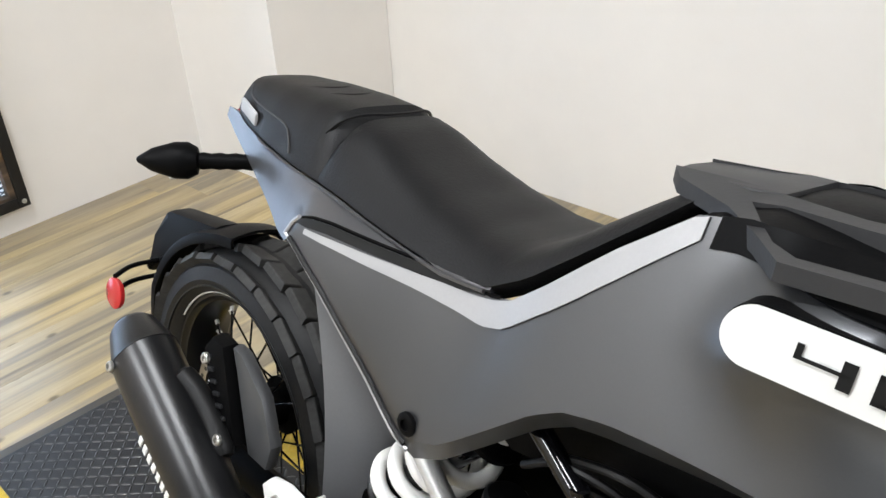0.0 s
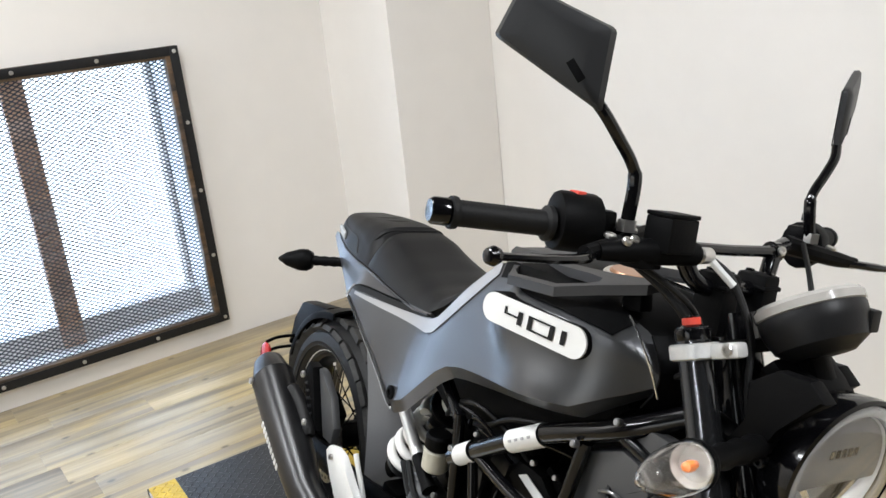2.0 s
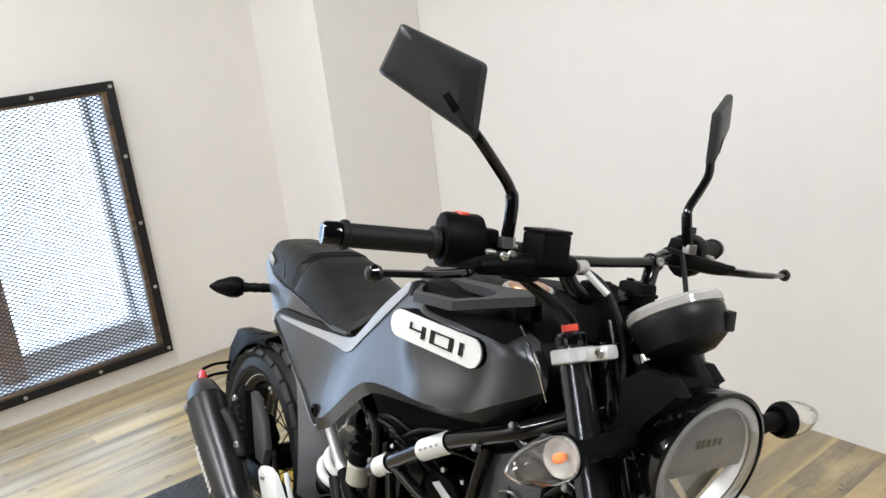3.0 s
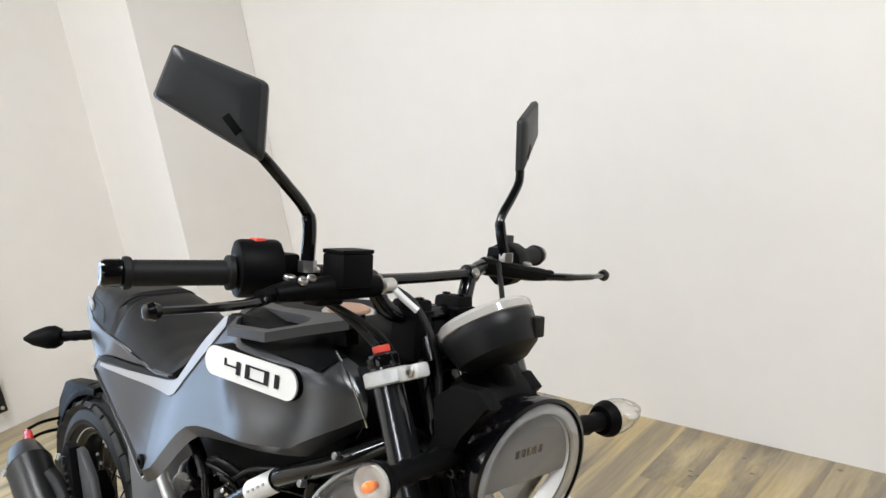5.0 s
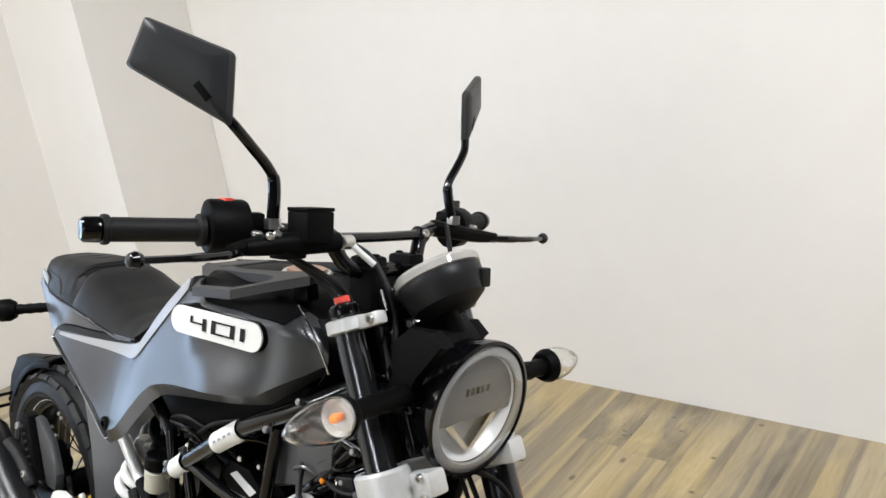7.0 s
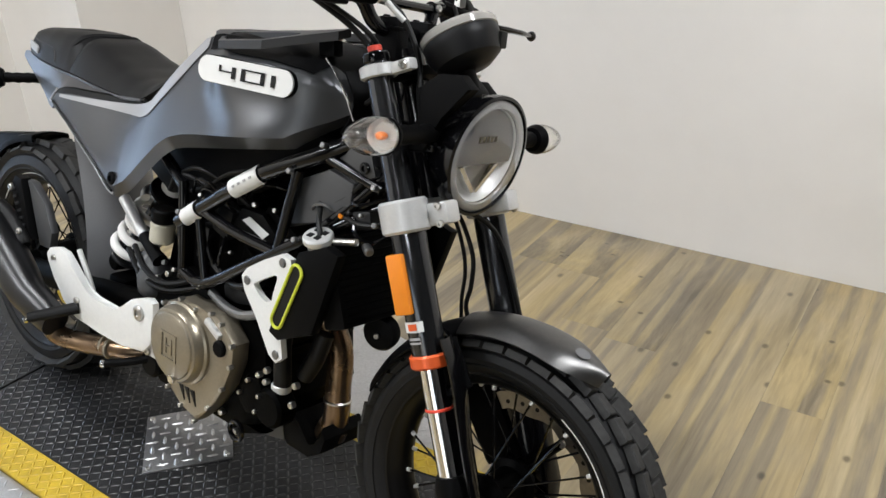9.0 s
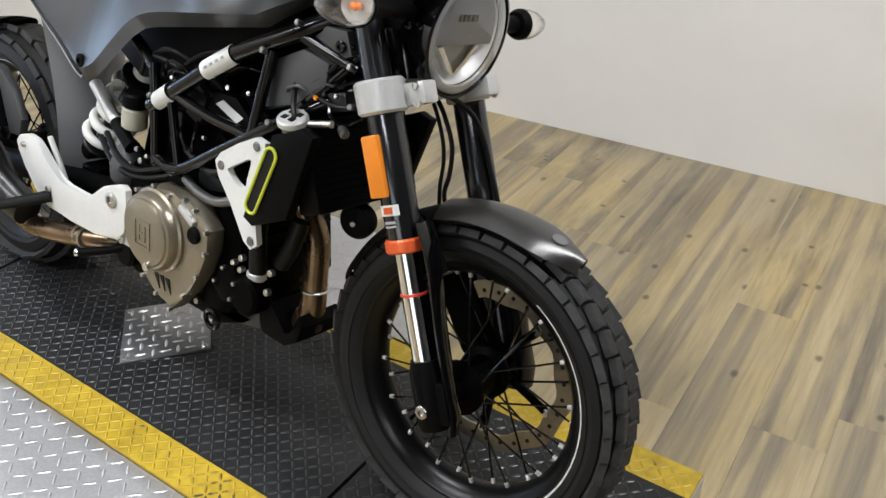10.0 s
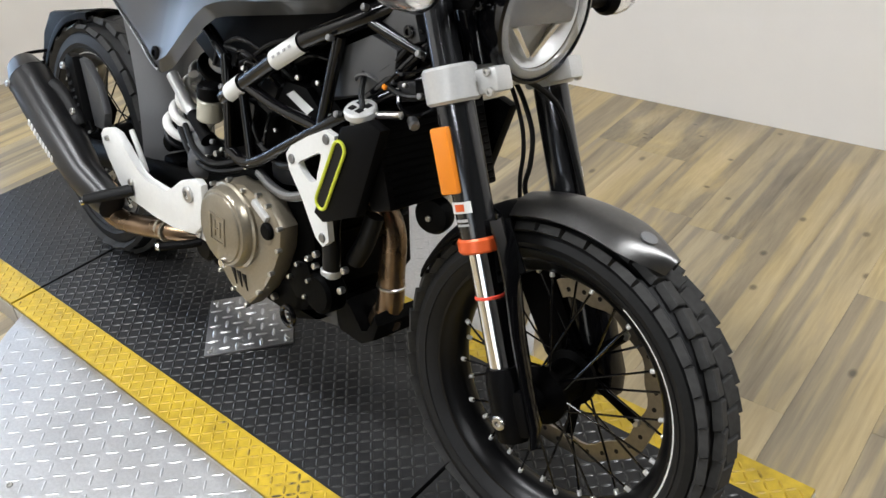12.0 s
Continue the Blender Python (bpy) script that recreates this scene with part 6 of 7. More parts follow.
part("airbox", side_plate([(0.44, 0.64), (0.52, 0.60), (0.68, 0.64), (0.80, 0.67), (0.93, 0.76), (0.98, 0.80), (0.90, 0.84), (0.64, 0.76), (0.52, 0.70)], 0.0, 0.15, 0.012), "plastic", engine)
part("throttle_body", cyl(bmesh.new(), (0.68, -0.055, 0.62), (0.6, 0.2, -0.35), 0.032, 0.11, 20, 0.004), "engine", engine)
# three black fillers added to darken the gaps through the engine bay
part("inner_plate", side_plate([(0.34, 0.36), (0.62, 0.34), (0.64, 0.70), (0.46, 0.68), (0.40, 0.56)], 0.055, 0.02, 0.004), "engine", engine)
part("backing_block", side_plate([(0.585, 0.46), (0.74, 0.44), (0.80, 0.66), (0.64, 0.72), (0.59, 0.64)], 0.0, 0.12, 0.01), "engine", engine)
part("front_backing_block", side_plate([(0.80, 0.62), (0.94, 0.60), (1.04, 0.66), (1.07, 0.78), (0.96, 0.80), (0.84, 0.72)], 0.01, 0.11, 0.01), "engine", engine)
part("relay", box(bmesh.new(), (0.765, -0.07, 0.655), (0.05, 0.02, 0.035), Matrix.Rotation(radians(-20), 4, "Y"), 0.003), "plastic", engine)
# clutch side cover with its cap
rim = [(0.655, 0.245), (0.7, 0.222), (0.745, 0.205), (0.786, 0.25), (0.826, 0.305), (0.848, 0.359), (0.85, 0.401), (0.816, 0.433), (0.786, 0.444), (0.739, 0.438), (0.691, 0.444), (0.635, 0.419), (0.604, 0.368), (0.607, 0.31)]
cover = part("side_cover", side_plate(rim, -0.135, 0.040, 0.008), "bronze", engine, "bronze-painted clutch side cover")
bm = bmesh.new()
lathe(bm, [(0.083, 0), (0.082, 0.010), (0.077, 0.013), (0.0755, 0.024), (0.0715, 0.030), (0.066, 0.0315), (0.0645, 0.0345), (0.060, 0.0365), (0, 0.0385)], frame_to((0.700, -0.150, 0.356), (0, -1, 0)), 56)
part("clutch_cap", bm, "bronze", cover, "round bronze clutch cap")
bm = bmesh.new()
for a, b, c_, d in ((-0.026, 0.0, 0.005, 0.056), (0.026, 0.0, 0.005, 0.056), (0, 0.030, 0.050, 0.005), (0, -0.030, 0.050, 0.005), (-0.010, 0.0, 0.005, 0.036), (0.010, 0.0, 0.005, 0.036), (0, 0.0, 0.016, 0.005)):
    box(bm, (0.700 + 0.85 * a, -0.1887, 0.356 + 0.85 * b), (c_, 0.0022, 0.85 * d), bev=0.0008)
part("cap_relief", bm, "bronze", cover)
bm = bmesh.new()
for a in (-0.018, 0.0, 0.018):
    plate(bm, [(0.716 + a - 0.006, 0.266), (0.716 + a + 0.006, 0.268), (0.728 + a, 0.238)], 0.002, Matrix.Translation((0, -0.1558, 0)) @ SIDE)
part("cover_flash", bm, "ink", cover, "small black flashes")
part("oil_filler", cyl(bmesh.new(), (0.815, -0.152, 0.385), (0, -1, 0), 0.016, 0.012, 12, 0.003), "plastic", cover, "black oil filler cap")
bm = bmesh.new()
box(bm, (0.795, -0.158, 0.418), (0.048, 0.012, 0.014), Matrix.Rotation(radians(28), 4, "Y"), 0.004)
part("cable_arm", bm, "alu", cover)
for k, (x, z) in enumerate(rim):
    part("cover_bolt", cyl(bmesh.new(), (x * 0.985 + 0.0107, -0.150, z * 0.985 + 0.005), (0, -1, 0), 0.0046, 0.012, 8, 0.001), "steel", cover)
part("sight_glass", cyl(bmesh.new(), (0.712, -0.184, 0.292), (0, -1, 0), 0.009, 0.007, 12, 0.001), "chrome", cover)
for x, y, z in ((0.858, -0.116, 0.31), (0.887, -0.116, 0.35), (0.908, -0.116, 0.367), (0.907, -0.116, 0.344), (0.884, -0.116, 0.304), (0.908, -0.116, 0.295), (0.979, -0.116, 0.327), (0.986, -0.116, 0.367), (0.874, -0.116, 0.316), (0.83, -0.116, 0.21), (0.784, -0.116, 0.232), (0.6, -0.118, 0.46), (0.645, -0.118, 0.47), (0.7, -0.118, 0.465)):
    part("case_bolt", cyl(bmesh.new(), (x, y, z), (0, -1, 0), 0.0065, 0.012, 8, 0.0015), "steel", engine)
part("pump_cover", side_plate([(0.838, 0.292), (0.862, 0.342), (0.895, 0.348), (0.918, 0.315), (0.905, 0.275), (0.865, 0.268)], -0.122, 0.02, 0.004), "engine", engine)
for x, z in ((0.850, 0.305), (0.872, 0.338), (0.904, 0.318), (0.896, 0.284)):
    part("pump_bolt", cyl(bmesh.new(), (x, -0.130, z), (0, -1, 0), 0.0042, 0.010, 8, 0.001), "steel", engine)
part("drain_ring", tube(bmesh.new(), [(0.845 + 0.018 * math.cos(a), -0.135, 0.222 + 0.018 * math.sin(a)) for a in np.linspace(0, 2 * math.pi, 17)[:-1]], 0.005, 8, closed=True), "gloss", engine)
part("water_pump", cyl(bmesh.new(), (0.925, -0.09, 0.30), (0, -1, 0), 0.038, 0.045, 20, 0.006), "engine", engine)
part("sump", side_plate([(0.60, 0.20), (0.64, 0.175), (0.80, 0.175), (0.86, 0.20)], 0.0, 0.16, 0.008), "engine", engine)
part("starter", cyl(bmesh.new(), (0.80, -0.09, 0.50), (0.5, 0, 0.2), 0.026, 0.09, 16, 0.004), "engine", engine)
part("front_sprocket_cover", side_plate([(0.52, 0.25), (0.60, 0.22), (0.64, 0.30), (0.60, 0.38), (0.52, 0.36)], 0.125, 0.03, 0.006), "engine", engine)

# steel trellis frame
frame_ = new("trellis_frame")
frame_.parent = bike
tagged(frame_, "gloss black tubular trellis frame")
for s in SIDES:
    y = 0.128 * s
    runs = {
        "upper_tube": ([(0.640, y, 0.5785), (0.710, y, 0.6230), (0.800, y * 0.987, 0.680), (0.881, y * 0.97, 0.7280), (1.002, y * 0.8, 0.785), (1.085, y * 0.45, 0.835)], 0.0152),
        "lower_tube": ([(0.655, y, 0.482), (0.722, y, 0.478), (0.860, y * 0.97, 0.560), (0.990, y * 0.9, 0.640), (1.105, y * 0.5, 0.715)], 0.0113),
        "rear_strut": ([(0.652, y, 0.470), (0.650, y, 0.585), (0.645, y, 0.66)], 0.0098),
        "middle_strut": ([(0.725, y, 0.480), (0.698, y, 0.610)], 0.009),
        "front_strut": ([(0.915, y * 0.95, 0.594), (0.948, y * 0.9, 0.745)], 0.0105),
        "diagonal_tube": ([(0.706, y, 0.618), (0.800, y * 0.98, 0.600), (0.905, y * 0.95, 0.592)], 0.0105),
        "head_tube_brace": ([(1.005, y * 0.8, 0.775), (1.115, y * 0.7, 0.745)], 0.0095),
        "head_diagonal": ([(0.985, y * 0.9, 0.638), (1.055, y * 0.75, 0.705), (1.118, y * 0.6, 0.775)], 0.0095),
        "seat_rail": ([(0.648, y, 0.65), (0.55, y * 0.85, 0.69), (0.42, y * 0.75, 0.72), (0.20, y * 0.6, 0.75)], 0.011),
    }
    for nm, (pts, r) in runs.items():
        t_ = part(nm, tube(bmesh.new(), pts if len(pts) == 2 else smooth_path(pts, 4), r, 12), "gloss", frame_)
        if nm == "upper_tube" and s < 0:
            for a, b in (((0.663, y, 0.5935), (0.703, y, 0.6195)), ((0.800, y * 0.987, 0.680), (0.872, y * 0.972, 0.7225))):
                a, b = Vector(a), Vector(b)
                d_ = (b - a).normalized()
                o_ = Vector((0, -1, 0))
                u_ = d_.cross(o_)
                rows = [[q + (o_ * math.cos(radians(g)) + u_ * math.sin(radians(g))) * 0.0182 for g in range(-75, 76, 15)] for q in (a, (a + b) / 2, b)]
                part("tube_label", shell(bmesh.new(), rows, 0.0006), "label", t_, "white paper label on the tube")
            for k in range(4):
                a = Vector((0.815, y * 0.985, 0.689)).lerp(Vector((0.857, y * 0.975, 0.714)), k / 3)
                bm = box(bmesh.new(), a + Vector((0, -0.0190, 0)), (0.007, 0.001, 0.004), Matrix.Rotation(radians(-31), 4, "Y"))
                part("label_text", bm, "greyink", t_)
    for p in ((1.004, y * 0.86, 0.795), (0.947, y, 0.742), (1.11, y * 0.76, 0.748), (0.97, y * 1.0, 0.63), (0.652, y * 1.05, 0.60)):
        part("frame_bolt", cyl(bmesh.new(), p, (0, s, 0.3), 0.0055, 0.012, 10, 0.0015), "steel_dark", frame_)

# grey covers and boxes inside the frame
part("coil_cover", side_plate([(0.918, 0.636), (0.936, 0.725), (1.008, 0.758), (1.066, 0.746), (1.060, 0.694), (1.004, 0.668)], -0.082, 0.046, 0.006), "cover_grey", bike, "dark grey plastic cover inside the frame")
part("steering_cover", side_plate([(1.000, 0.762), (1.035, 0.800), (1.09, 0.80), (1.105, 0.765), (1.06, 0.745)], -0.088, 0.02, 0.004), "cover_grey", bike, "dark grey plastic cover by the steering head")
part("cover_bolt", bolt(bmesh.new(), (1.083, -0.099, 0.775), (0, -1, 0), 0.010, 0.005), "gloss", bike)
part("control_box", side_plate([(0.762, 0.602), (0.785, 0.640), (0.845, 0.640), (0.890, 0.606), (0.868, 0.572), (0.80, 0.570)], -0.086, 0.03, 0.008), "plastic", bike, "black control box with a white label")
part("box_label", side_plate([(0.792, 0.617), (0.812, 0.628), (0.867, 0.609), (0.850, 0.596)], -0.1019, 0.0012), "label", bike)
part("cream_canister", cyl(bmesh.new(), (0.94, -0.075, 0.685), (1, 0, 0.3), 0.012, 0.05, 12, 0.003), "plastic", bike)
rnd = random.Random(3)
for k, pts in enumerate((
    [(0.60, -0.11, 0.66), (0.68, -0.12, 0.69), (0.74, -0.10, 0.67), (0.80, -0.09, 0.64)],
    [(0.62, -0.09, 0.63), (0.70, -0.11, 0.66), (0.77, -0.11, 0.70), (0.86, -0.08, 0.72)],
    [(0.56, -0.10, 0.62), (0.62, -0.12, 0.665), (0.69, -0.105, 0.655), (0.71, -0.09, 0.60)],
    [(0.44, -0.10, 0.47), (0.52, -0.125, 0.445), (0.60, -0.13, 0.44), (0.68, -0.11, 0.47)],
    [(0.40, -0.09, 0.45), (0.50, -0.12, 0.425), (0.60, -0.125, 0.425), (0.70, -0.10, 0.46)],
    [(0.38, -0.08, 0.44), (0.46, -0.105, 0.435), (0.54, -0.115, 0.41), (0.60, -0.11, 0.42)],
    [(0.99, -0.10, 0.70), (1.02, -0.13, 0.675), (1.035, -0.14, 0.66), (1.035, -0.145, 0.645)],
    [(1.0, -0.10, 0.69), (1.06, -0.10, 0.73), (1.10, -0.09, 0.78)],
    [(1.03, -0.10, 0.69), (1.09, -0.105, 0.685), (1.13, -0.09, 0.70), (1.14, -0.07, 0.75)],
    [(0.72, -0.115, 0.52), (0.78, -0.12, 0.50), (0.83, -0.13, 0.505), (0.88, -0.12, 0.525)],
)):
    cable("wire" if k < 7 else "hose", pts, 0.0045 if k not in (3, 4, 9) else 0.0065)
for pts, r, mat in (
    ([(0.66, -0.115, 0.640), (0.69, -0.130, 0.672), (0.73, -0.128, 0.672), (0.755, -0.112, 0.640)], 0.0032, "gloss"),
    ([(0.675, -0.105, 0.630), (0.705, -0.126, 0.658), (0.745, -0.120, 0.652), (0.77, -0.10, 0.625)], 0.0026, "gloss"),
    ([(0.70, -0.10, 0.560), (0.72, -0.122, 0.545), (0.735, -0.118, 0.515), (0.73, -0.10, 0.49)], 0.0036, "hose"),
    ([(0.745, -0.10, 0.575), (0.752, -0.118, 0.540), (0.748, -0.116, 0.510), (0.752, -0.10, 0.485)], 0.0030, "gloss"),
    ([(0.79, -0.09, 0.66), (0.83, -0.112, 0.69), (0.88, -0.105, 0.70), (0.91, -0.08, 0.69)], 0.0034, "gloss"),
    ([(0.80, -0.08, 0.54), (0.84, -0.115, 0.525), (0.87, -0.115, 0.505), (0.89, -0.09, 0.48)], 0.0042, "hose"),
    ([(0.955, -0.08, 0.665), (0.985, -0.112, 0.690), (1.010, -0.114, 0.700), (1.03, -0.10, 0.690)], 0.0024, "steel_dark"),
    ([(1.06, -0.09, 0.70), (1.085, -0.112, 0.672), (1.110, -0.105, 0.660), (1.125, -0.08, 0.672)], 0.0040, "gloss"),
    ([(1.04, -0.08, 0.73), (1.07, -0.105, 0.715), (1.095, -0.100, 0.720), (1.12, -0.08, 0.735)], 0.0032, "gloss"),
    ([(0.60, -0.10, 0.60), (0.625, -0.122, 0.58), (0.632, -0.122, 0.54), (0.622, -0.10, 0.50)], 0.0040, "hose"),
):
    cable("wire" if r < 0.0033 else "hose", pts, r, mat)
for x, y, z, r, mat in ((0.690, -0.116, 0.640, 0.006, "steel"), (0.790, -0.104, 0.668, 0.005, "steel"), (0.825, -0.098, 0.652, 0.007, "steel"), (0.770, -0.104, 0.548, 0.005, "steel"),
                        (0.880, -0.098, 0.655, 0.006, "steel"), (0.905, -0.104, 0.632, 0.005, "steel"), (0.848, -0.100, 0.560, 0.006, "steel_dark"), (0.932, -0.112, 0.615, 0.006, "steel_dark"),
                        (0.716, -0.112, 0.505, 0.005, "steel"), (1.090, -0.104, 0.700, 0.005, "steel"), (1.118, -0.100, 0.690, 0.007, "steel_dark"), (0.612, -0.116, 0.470, 0.006, "steel"),
                        (0.585, -0.120, 0.478, 0.007, "steel_dark"), (0.560, -0.118, 0.440, 0.006, "steel")):
    part("fitting", cyl(bmesh.new(), (x, y, z), (0.25, -1, 0.3), 0.75 * r, 0.010, 8, 0.0012), mat, bike)
for c, q, turn in (((0.735, -0.088, 0.600), (0.046, 0.030, 0.060), 18), ((0.815, -0.080, 0.690), (0.060, 0.030, 0.026), -30), ((0.682, -0.092, 0.545), (0.030, 0.030, 0.070), 8), ((1.085, -0.085, 0.690), (0.040, 0.030, 0.030), -15), ((0.790, -0.085, 0.470), (0.090, 0.030, 0.036), -12)):
    part("connector_block", box(bmesh.new(), c, q, Matrix.Rotation(radians(turn), 4, "Y"), 0.004), "satin", bike, "black plastic connector block")
part("wire_clip", box(bmesh.new(), (1.046, -0.107, 0.689), (0.008, 0.008, 0.007), Matrix.Rotation(radians(30), 4, "Y"), 0.002), "orange", bike, "small orange clip on a wire")
part("coolant_pipe", tube(bmesh.new(), smooth_path([(0.735, -0.12, 0.463), (0.79, -0.128, 0.452), (0.85, -0.128, 0.455), (0.92, -0.11, 0.49)], 5), 0.009, 10), "steel_dark", bike)

# radiator with side shroud
rad = new("radiator")
rad.parent = bike
tagged(rad, "black radiator with a lime-edged side shroud")
RM = Matrix.Rotation(radians(-20), 4, "Y")
part("core", box(bmesh.new(), (1.050, -0.01, 0.575), (0.050, 0.240, 0.150), RM, 0.006), "plastic", rad)
for k in range(12):
    bm = box(bmesh.new(), Vector((1.050, -0.01, 0.575)) + RM.to_3x3() @ Vector((0.0262, 0, -0.066 + 0.012 * k)), (0.003, 0.225, 0.004), RM)
    part("fin", bm, "engine", rad)
for s in SIDES:
    outl = [(0.938, 0.462), (0.962, 0.452), (1.045, 0.490), (1.092, 0.640), (1.062, 0.648), (1.000, 0.622)]
    sh = part("shroud", side_plate(outl, 0.142 * s, 0.022, 0.006), "plastic", rad, "black plastic shroud")
    p0, p1 = Vector((0.962, 0, 0.490)), Vector((1.003, 0, 0.588))
    ax = (p1 - p0).normalized()
    nx = Vector((ax.z, 0, -ax.x))
    loop = []
    for k in range(9):
        a = math.pi * k / 8
        loop.append(p1 + ax * 0.013 * math.sin(a) + nx * 0.013 * math.cos(a))
    for k in range(9):
        a = math.pi * k / 8
        loop.append(p0 - ax * 0.013 * math.sin(a) - nx * 0.013 * math.cos(a))
    pts = [(q.x, 0.1555 * s, q.z) for q in loop]
    part("lime_edge", tube(bmesh.new(), pts, 0.0028, 8, closed=True), "lime", sh, "lime-yellow slot edging")
    part("slot", side_plate([(q.x, q.z) for q in loop], 0.1537 * s, 0.002), "ink", sh)
    # white radiator bracket with an open middle
    o = [(0.846, 0.534), (0.860, 0.552), (0.905, 0.580), (0.948, 0.602), (0.972, 0.598), (0.976, 0.580), (0.950, 0.500), (0.966, 0.416), (0.950, 0.402), (0.930, 0.412), (0.890, 0.470), (0.856, 0.508)]
    i_ = [(0.880, 0.528), (0.888, 0.534), (0.908, 0.546), (0.932, 0.560), (0.940, 0.560), (0.940, 0.553), (0.932, 0.525), (0.930, 0.512), (0.924, 0.508), (0.914, 0.505), (0.900, 0.510), (0.886, 0.520)]
    bm = ring_plate(bmesh.new(), o, i_, 0.012, Matrix.Translation((0, 0.135 * s, 0)) @ SIDE)
    wb = part("radiator_bracket", bm, "white", rad, "white triangular radiator bracket", sharp=30)
    for x, z in ((0.863, 0.530), (0.953, 0.588), (0.949, 0.418)):
        part("bracket_bolt", cyl(bmesh.new(), (x, 0.140 * s, z), (0, s, 0), 0.0085, 0.004, 12, 0.0015), "steel_dark", wb)
bm = bmesh.new()
lathe(bm, [(0.023, 0), (0.0255, 0.003), (0.0255, 0.011), (0.023, 0.014), (0.010, 0.0145), (0, 0.0145)], frame_to((1.030, -0.136, 0.646), (0.05, -0.34, 0.94)), 28)
rc = part("radiator_cap", bm, "alu", rad, "round steel radiator cap with a printed warning")
CAPM = frame_to((1.030, -0.136, 0.646), (0.05, -0.34, 0.94))
for dx, dy in ((-0.009, -0.009), (0.009, -0.009), (-0.009, 0.010), (0.010, 0.009)):
    bm = box(bmesh.new(), (dx * 0.9, dy * 0.9, 0.0150), (0.010, 0.010, 0.0012))
    bm.transform(CAPM)
    part("cap_mark", bm, "ink", rc)
part("filler_neck", cyl(bmesh.new(), (1.037, -0.130, 0.60), (-0.2, 0, 1), 0.022, 0.042, 20), "steel_dark", rad)
part("pipe_stub", cyl(bmesh.new(), (1.058, -0.128, 0.652), (0.97, 0.1, 0.22), 0.006, 0.045, 10), "steel", rad)
part("side_plug", cyl(bmesh.new(), (1.105, -0.105, 0.655), (0.8, -0.5, -0.2), 0.008, 0.024, 14, 0.003), "steel_dark", rad)
part("lower_hose", tube(bmesh.new(), smooth_path([(0.932, -0.105, 0.460), (0.929, -0.108, 0.42), (0.933, -0.108, 0.372), (0.930, -0.106, 0.325), (0.905, -0.105, 0.304), (0.880, -0.10, 0.300)], 5), 0.0165, 14), "hose", rad, "black rubber coolant hose")
part("hose_clamp", cyl(bmesh.new(), (0.932, -0.1075, 0.346), (-0.03, 0, -1), 0.0185, 0.015, 18, 0.002), "alu", rad, "bright hose clamp")
part("second_hose", tube(bmesh.new(), smooth_path([(0.985, -0.06, 0.45), (0.975, -0.07, 0.40), (0.955, -0.075, 0.36)], 5), 0.017, 12), "hose", rad)

# exhaust header, horn
ex = new("exhaust")
ex.parent = bike
tagged(ex, "upswept black silencer with a bronze-tinted pipe")
part("header_pipe", tube(bmesh.new(), smooth_path([(0.905, -0.02, 0.49), (0.940, -0.01, 0.450), (0.966, 0.0, 0.395), (0.970, 0.0, 0.32), (0.972, 0.0, 0.270), (0.962, 0.0, 0.228), (0.930, 0.0, 0.200)], 6), 0.025, 18), "pipe", ex, "heat-tinted header pipe")
part("header_clamp", cyl(bmesh.new(), (0.971, 0.0, 0.300), (0, 0, -1), 0.0275, 0.007, 18, 0.002), "steel", ex)
part("pipe_flange", tube(bmesh.new(), [(0.969, 0.0, 0.242), (0.964, 0.0, 0.228), (0.955, 0.0, 0.214)], [0.030, 0.0315, 0.030], 18), "pipe", ex)
part("collector", side_plate([(0.985, 0.258), (0.998, 0.240), (0.988, 0.206), (0.955, 0.184), (0.895, 0.186), (0.872, 0.210), (0.880, 0.248), (0.915, 0.262), (0.925, 0.236), (0.955, 0.205), (0.975, 0.215)], 0.0, 0.105, 0.006), "plastic", ex, "black exhaust box under the engine")
belly = part("belly_panel", side_plate([(0.878, 0.245), (0.890, 0.192), (0.820, 0.176), (0.768, 0.196), (0.778, 0.235)], -0.045, 0.018, 0.004), "cover_grey", ex, "dark grey panel under the engine")
for q in ((0.800, -0.056, 0.196), (0.842, -0.056, 0.222)):
    part("panel_bolt", bolt(bmesh.new(), q, (0, -1, 0), 0.006, 0.004), "steel", belly)
part("link_pipe", tube(bmesh.new(), smooth_path([(0.56, -0.05, 0.27), (0.51, -0.115, 0.258), (0.44, -0.150, 0.250), (0.36, -0.168, 0.236), (0.29, -0.190, 0.236), (0.275, -0.205, 0.275), (0.30, -0.210, 0.31)], 6), 0.0225, 16), "pipe", ex, "bronze-tinted link pipe")
for x in (0.425, 0.445):
    part("pipe_clamp", cyl(bmesh.new(), (x, -0.151, 0.250), (1, -0.1, 0.1), 0.026, 0.008, 18, 0.002), "bronze", ex)
def sil(x, up=0.0, out=0.0):
    """A point of the silencer's axis, moved up or outward."""
    return (x + 0.5 * up, -0.214 - 0.02 * x - out, 0.433 - 0.56 * x + 0.87 * up)


axis = [sil(x) for x in (-0.105, -0.097, -0.060, -0.054, 0.03, 0.11, 0.165, 0.215)] + [(0.285, -0.210, 0.285), (0.31, -0.208, 0.275)]
part("silencer", tube(bmesh.new(), axis[3:], [0.048, 0.048, 0.046, 0.043, 0.038, 0.034, 0.030], 28, flat=1.15, up=(0, 0, 1)), "muffler", ex, "black ceramic-coated silencer", sharp=50)
part("end_cap", tube(bmesh.new(), axis[:4], [0.026, 0.034, 0.046, 0.049], 28, flat=1.15, up=(0, 0, 1)), "muffler", ex, "dark angled end cap")
part("tail_pipe", cyl(bmesh.new(), sil(-0.09), (-0.87, 0.02, 0.49), 0.022, 0.022, 20), "ink", ex)
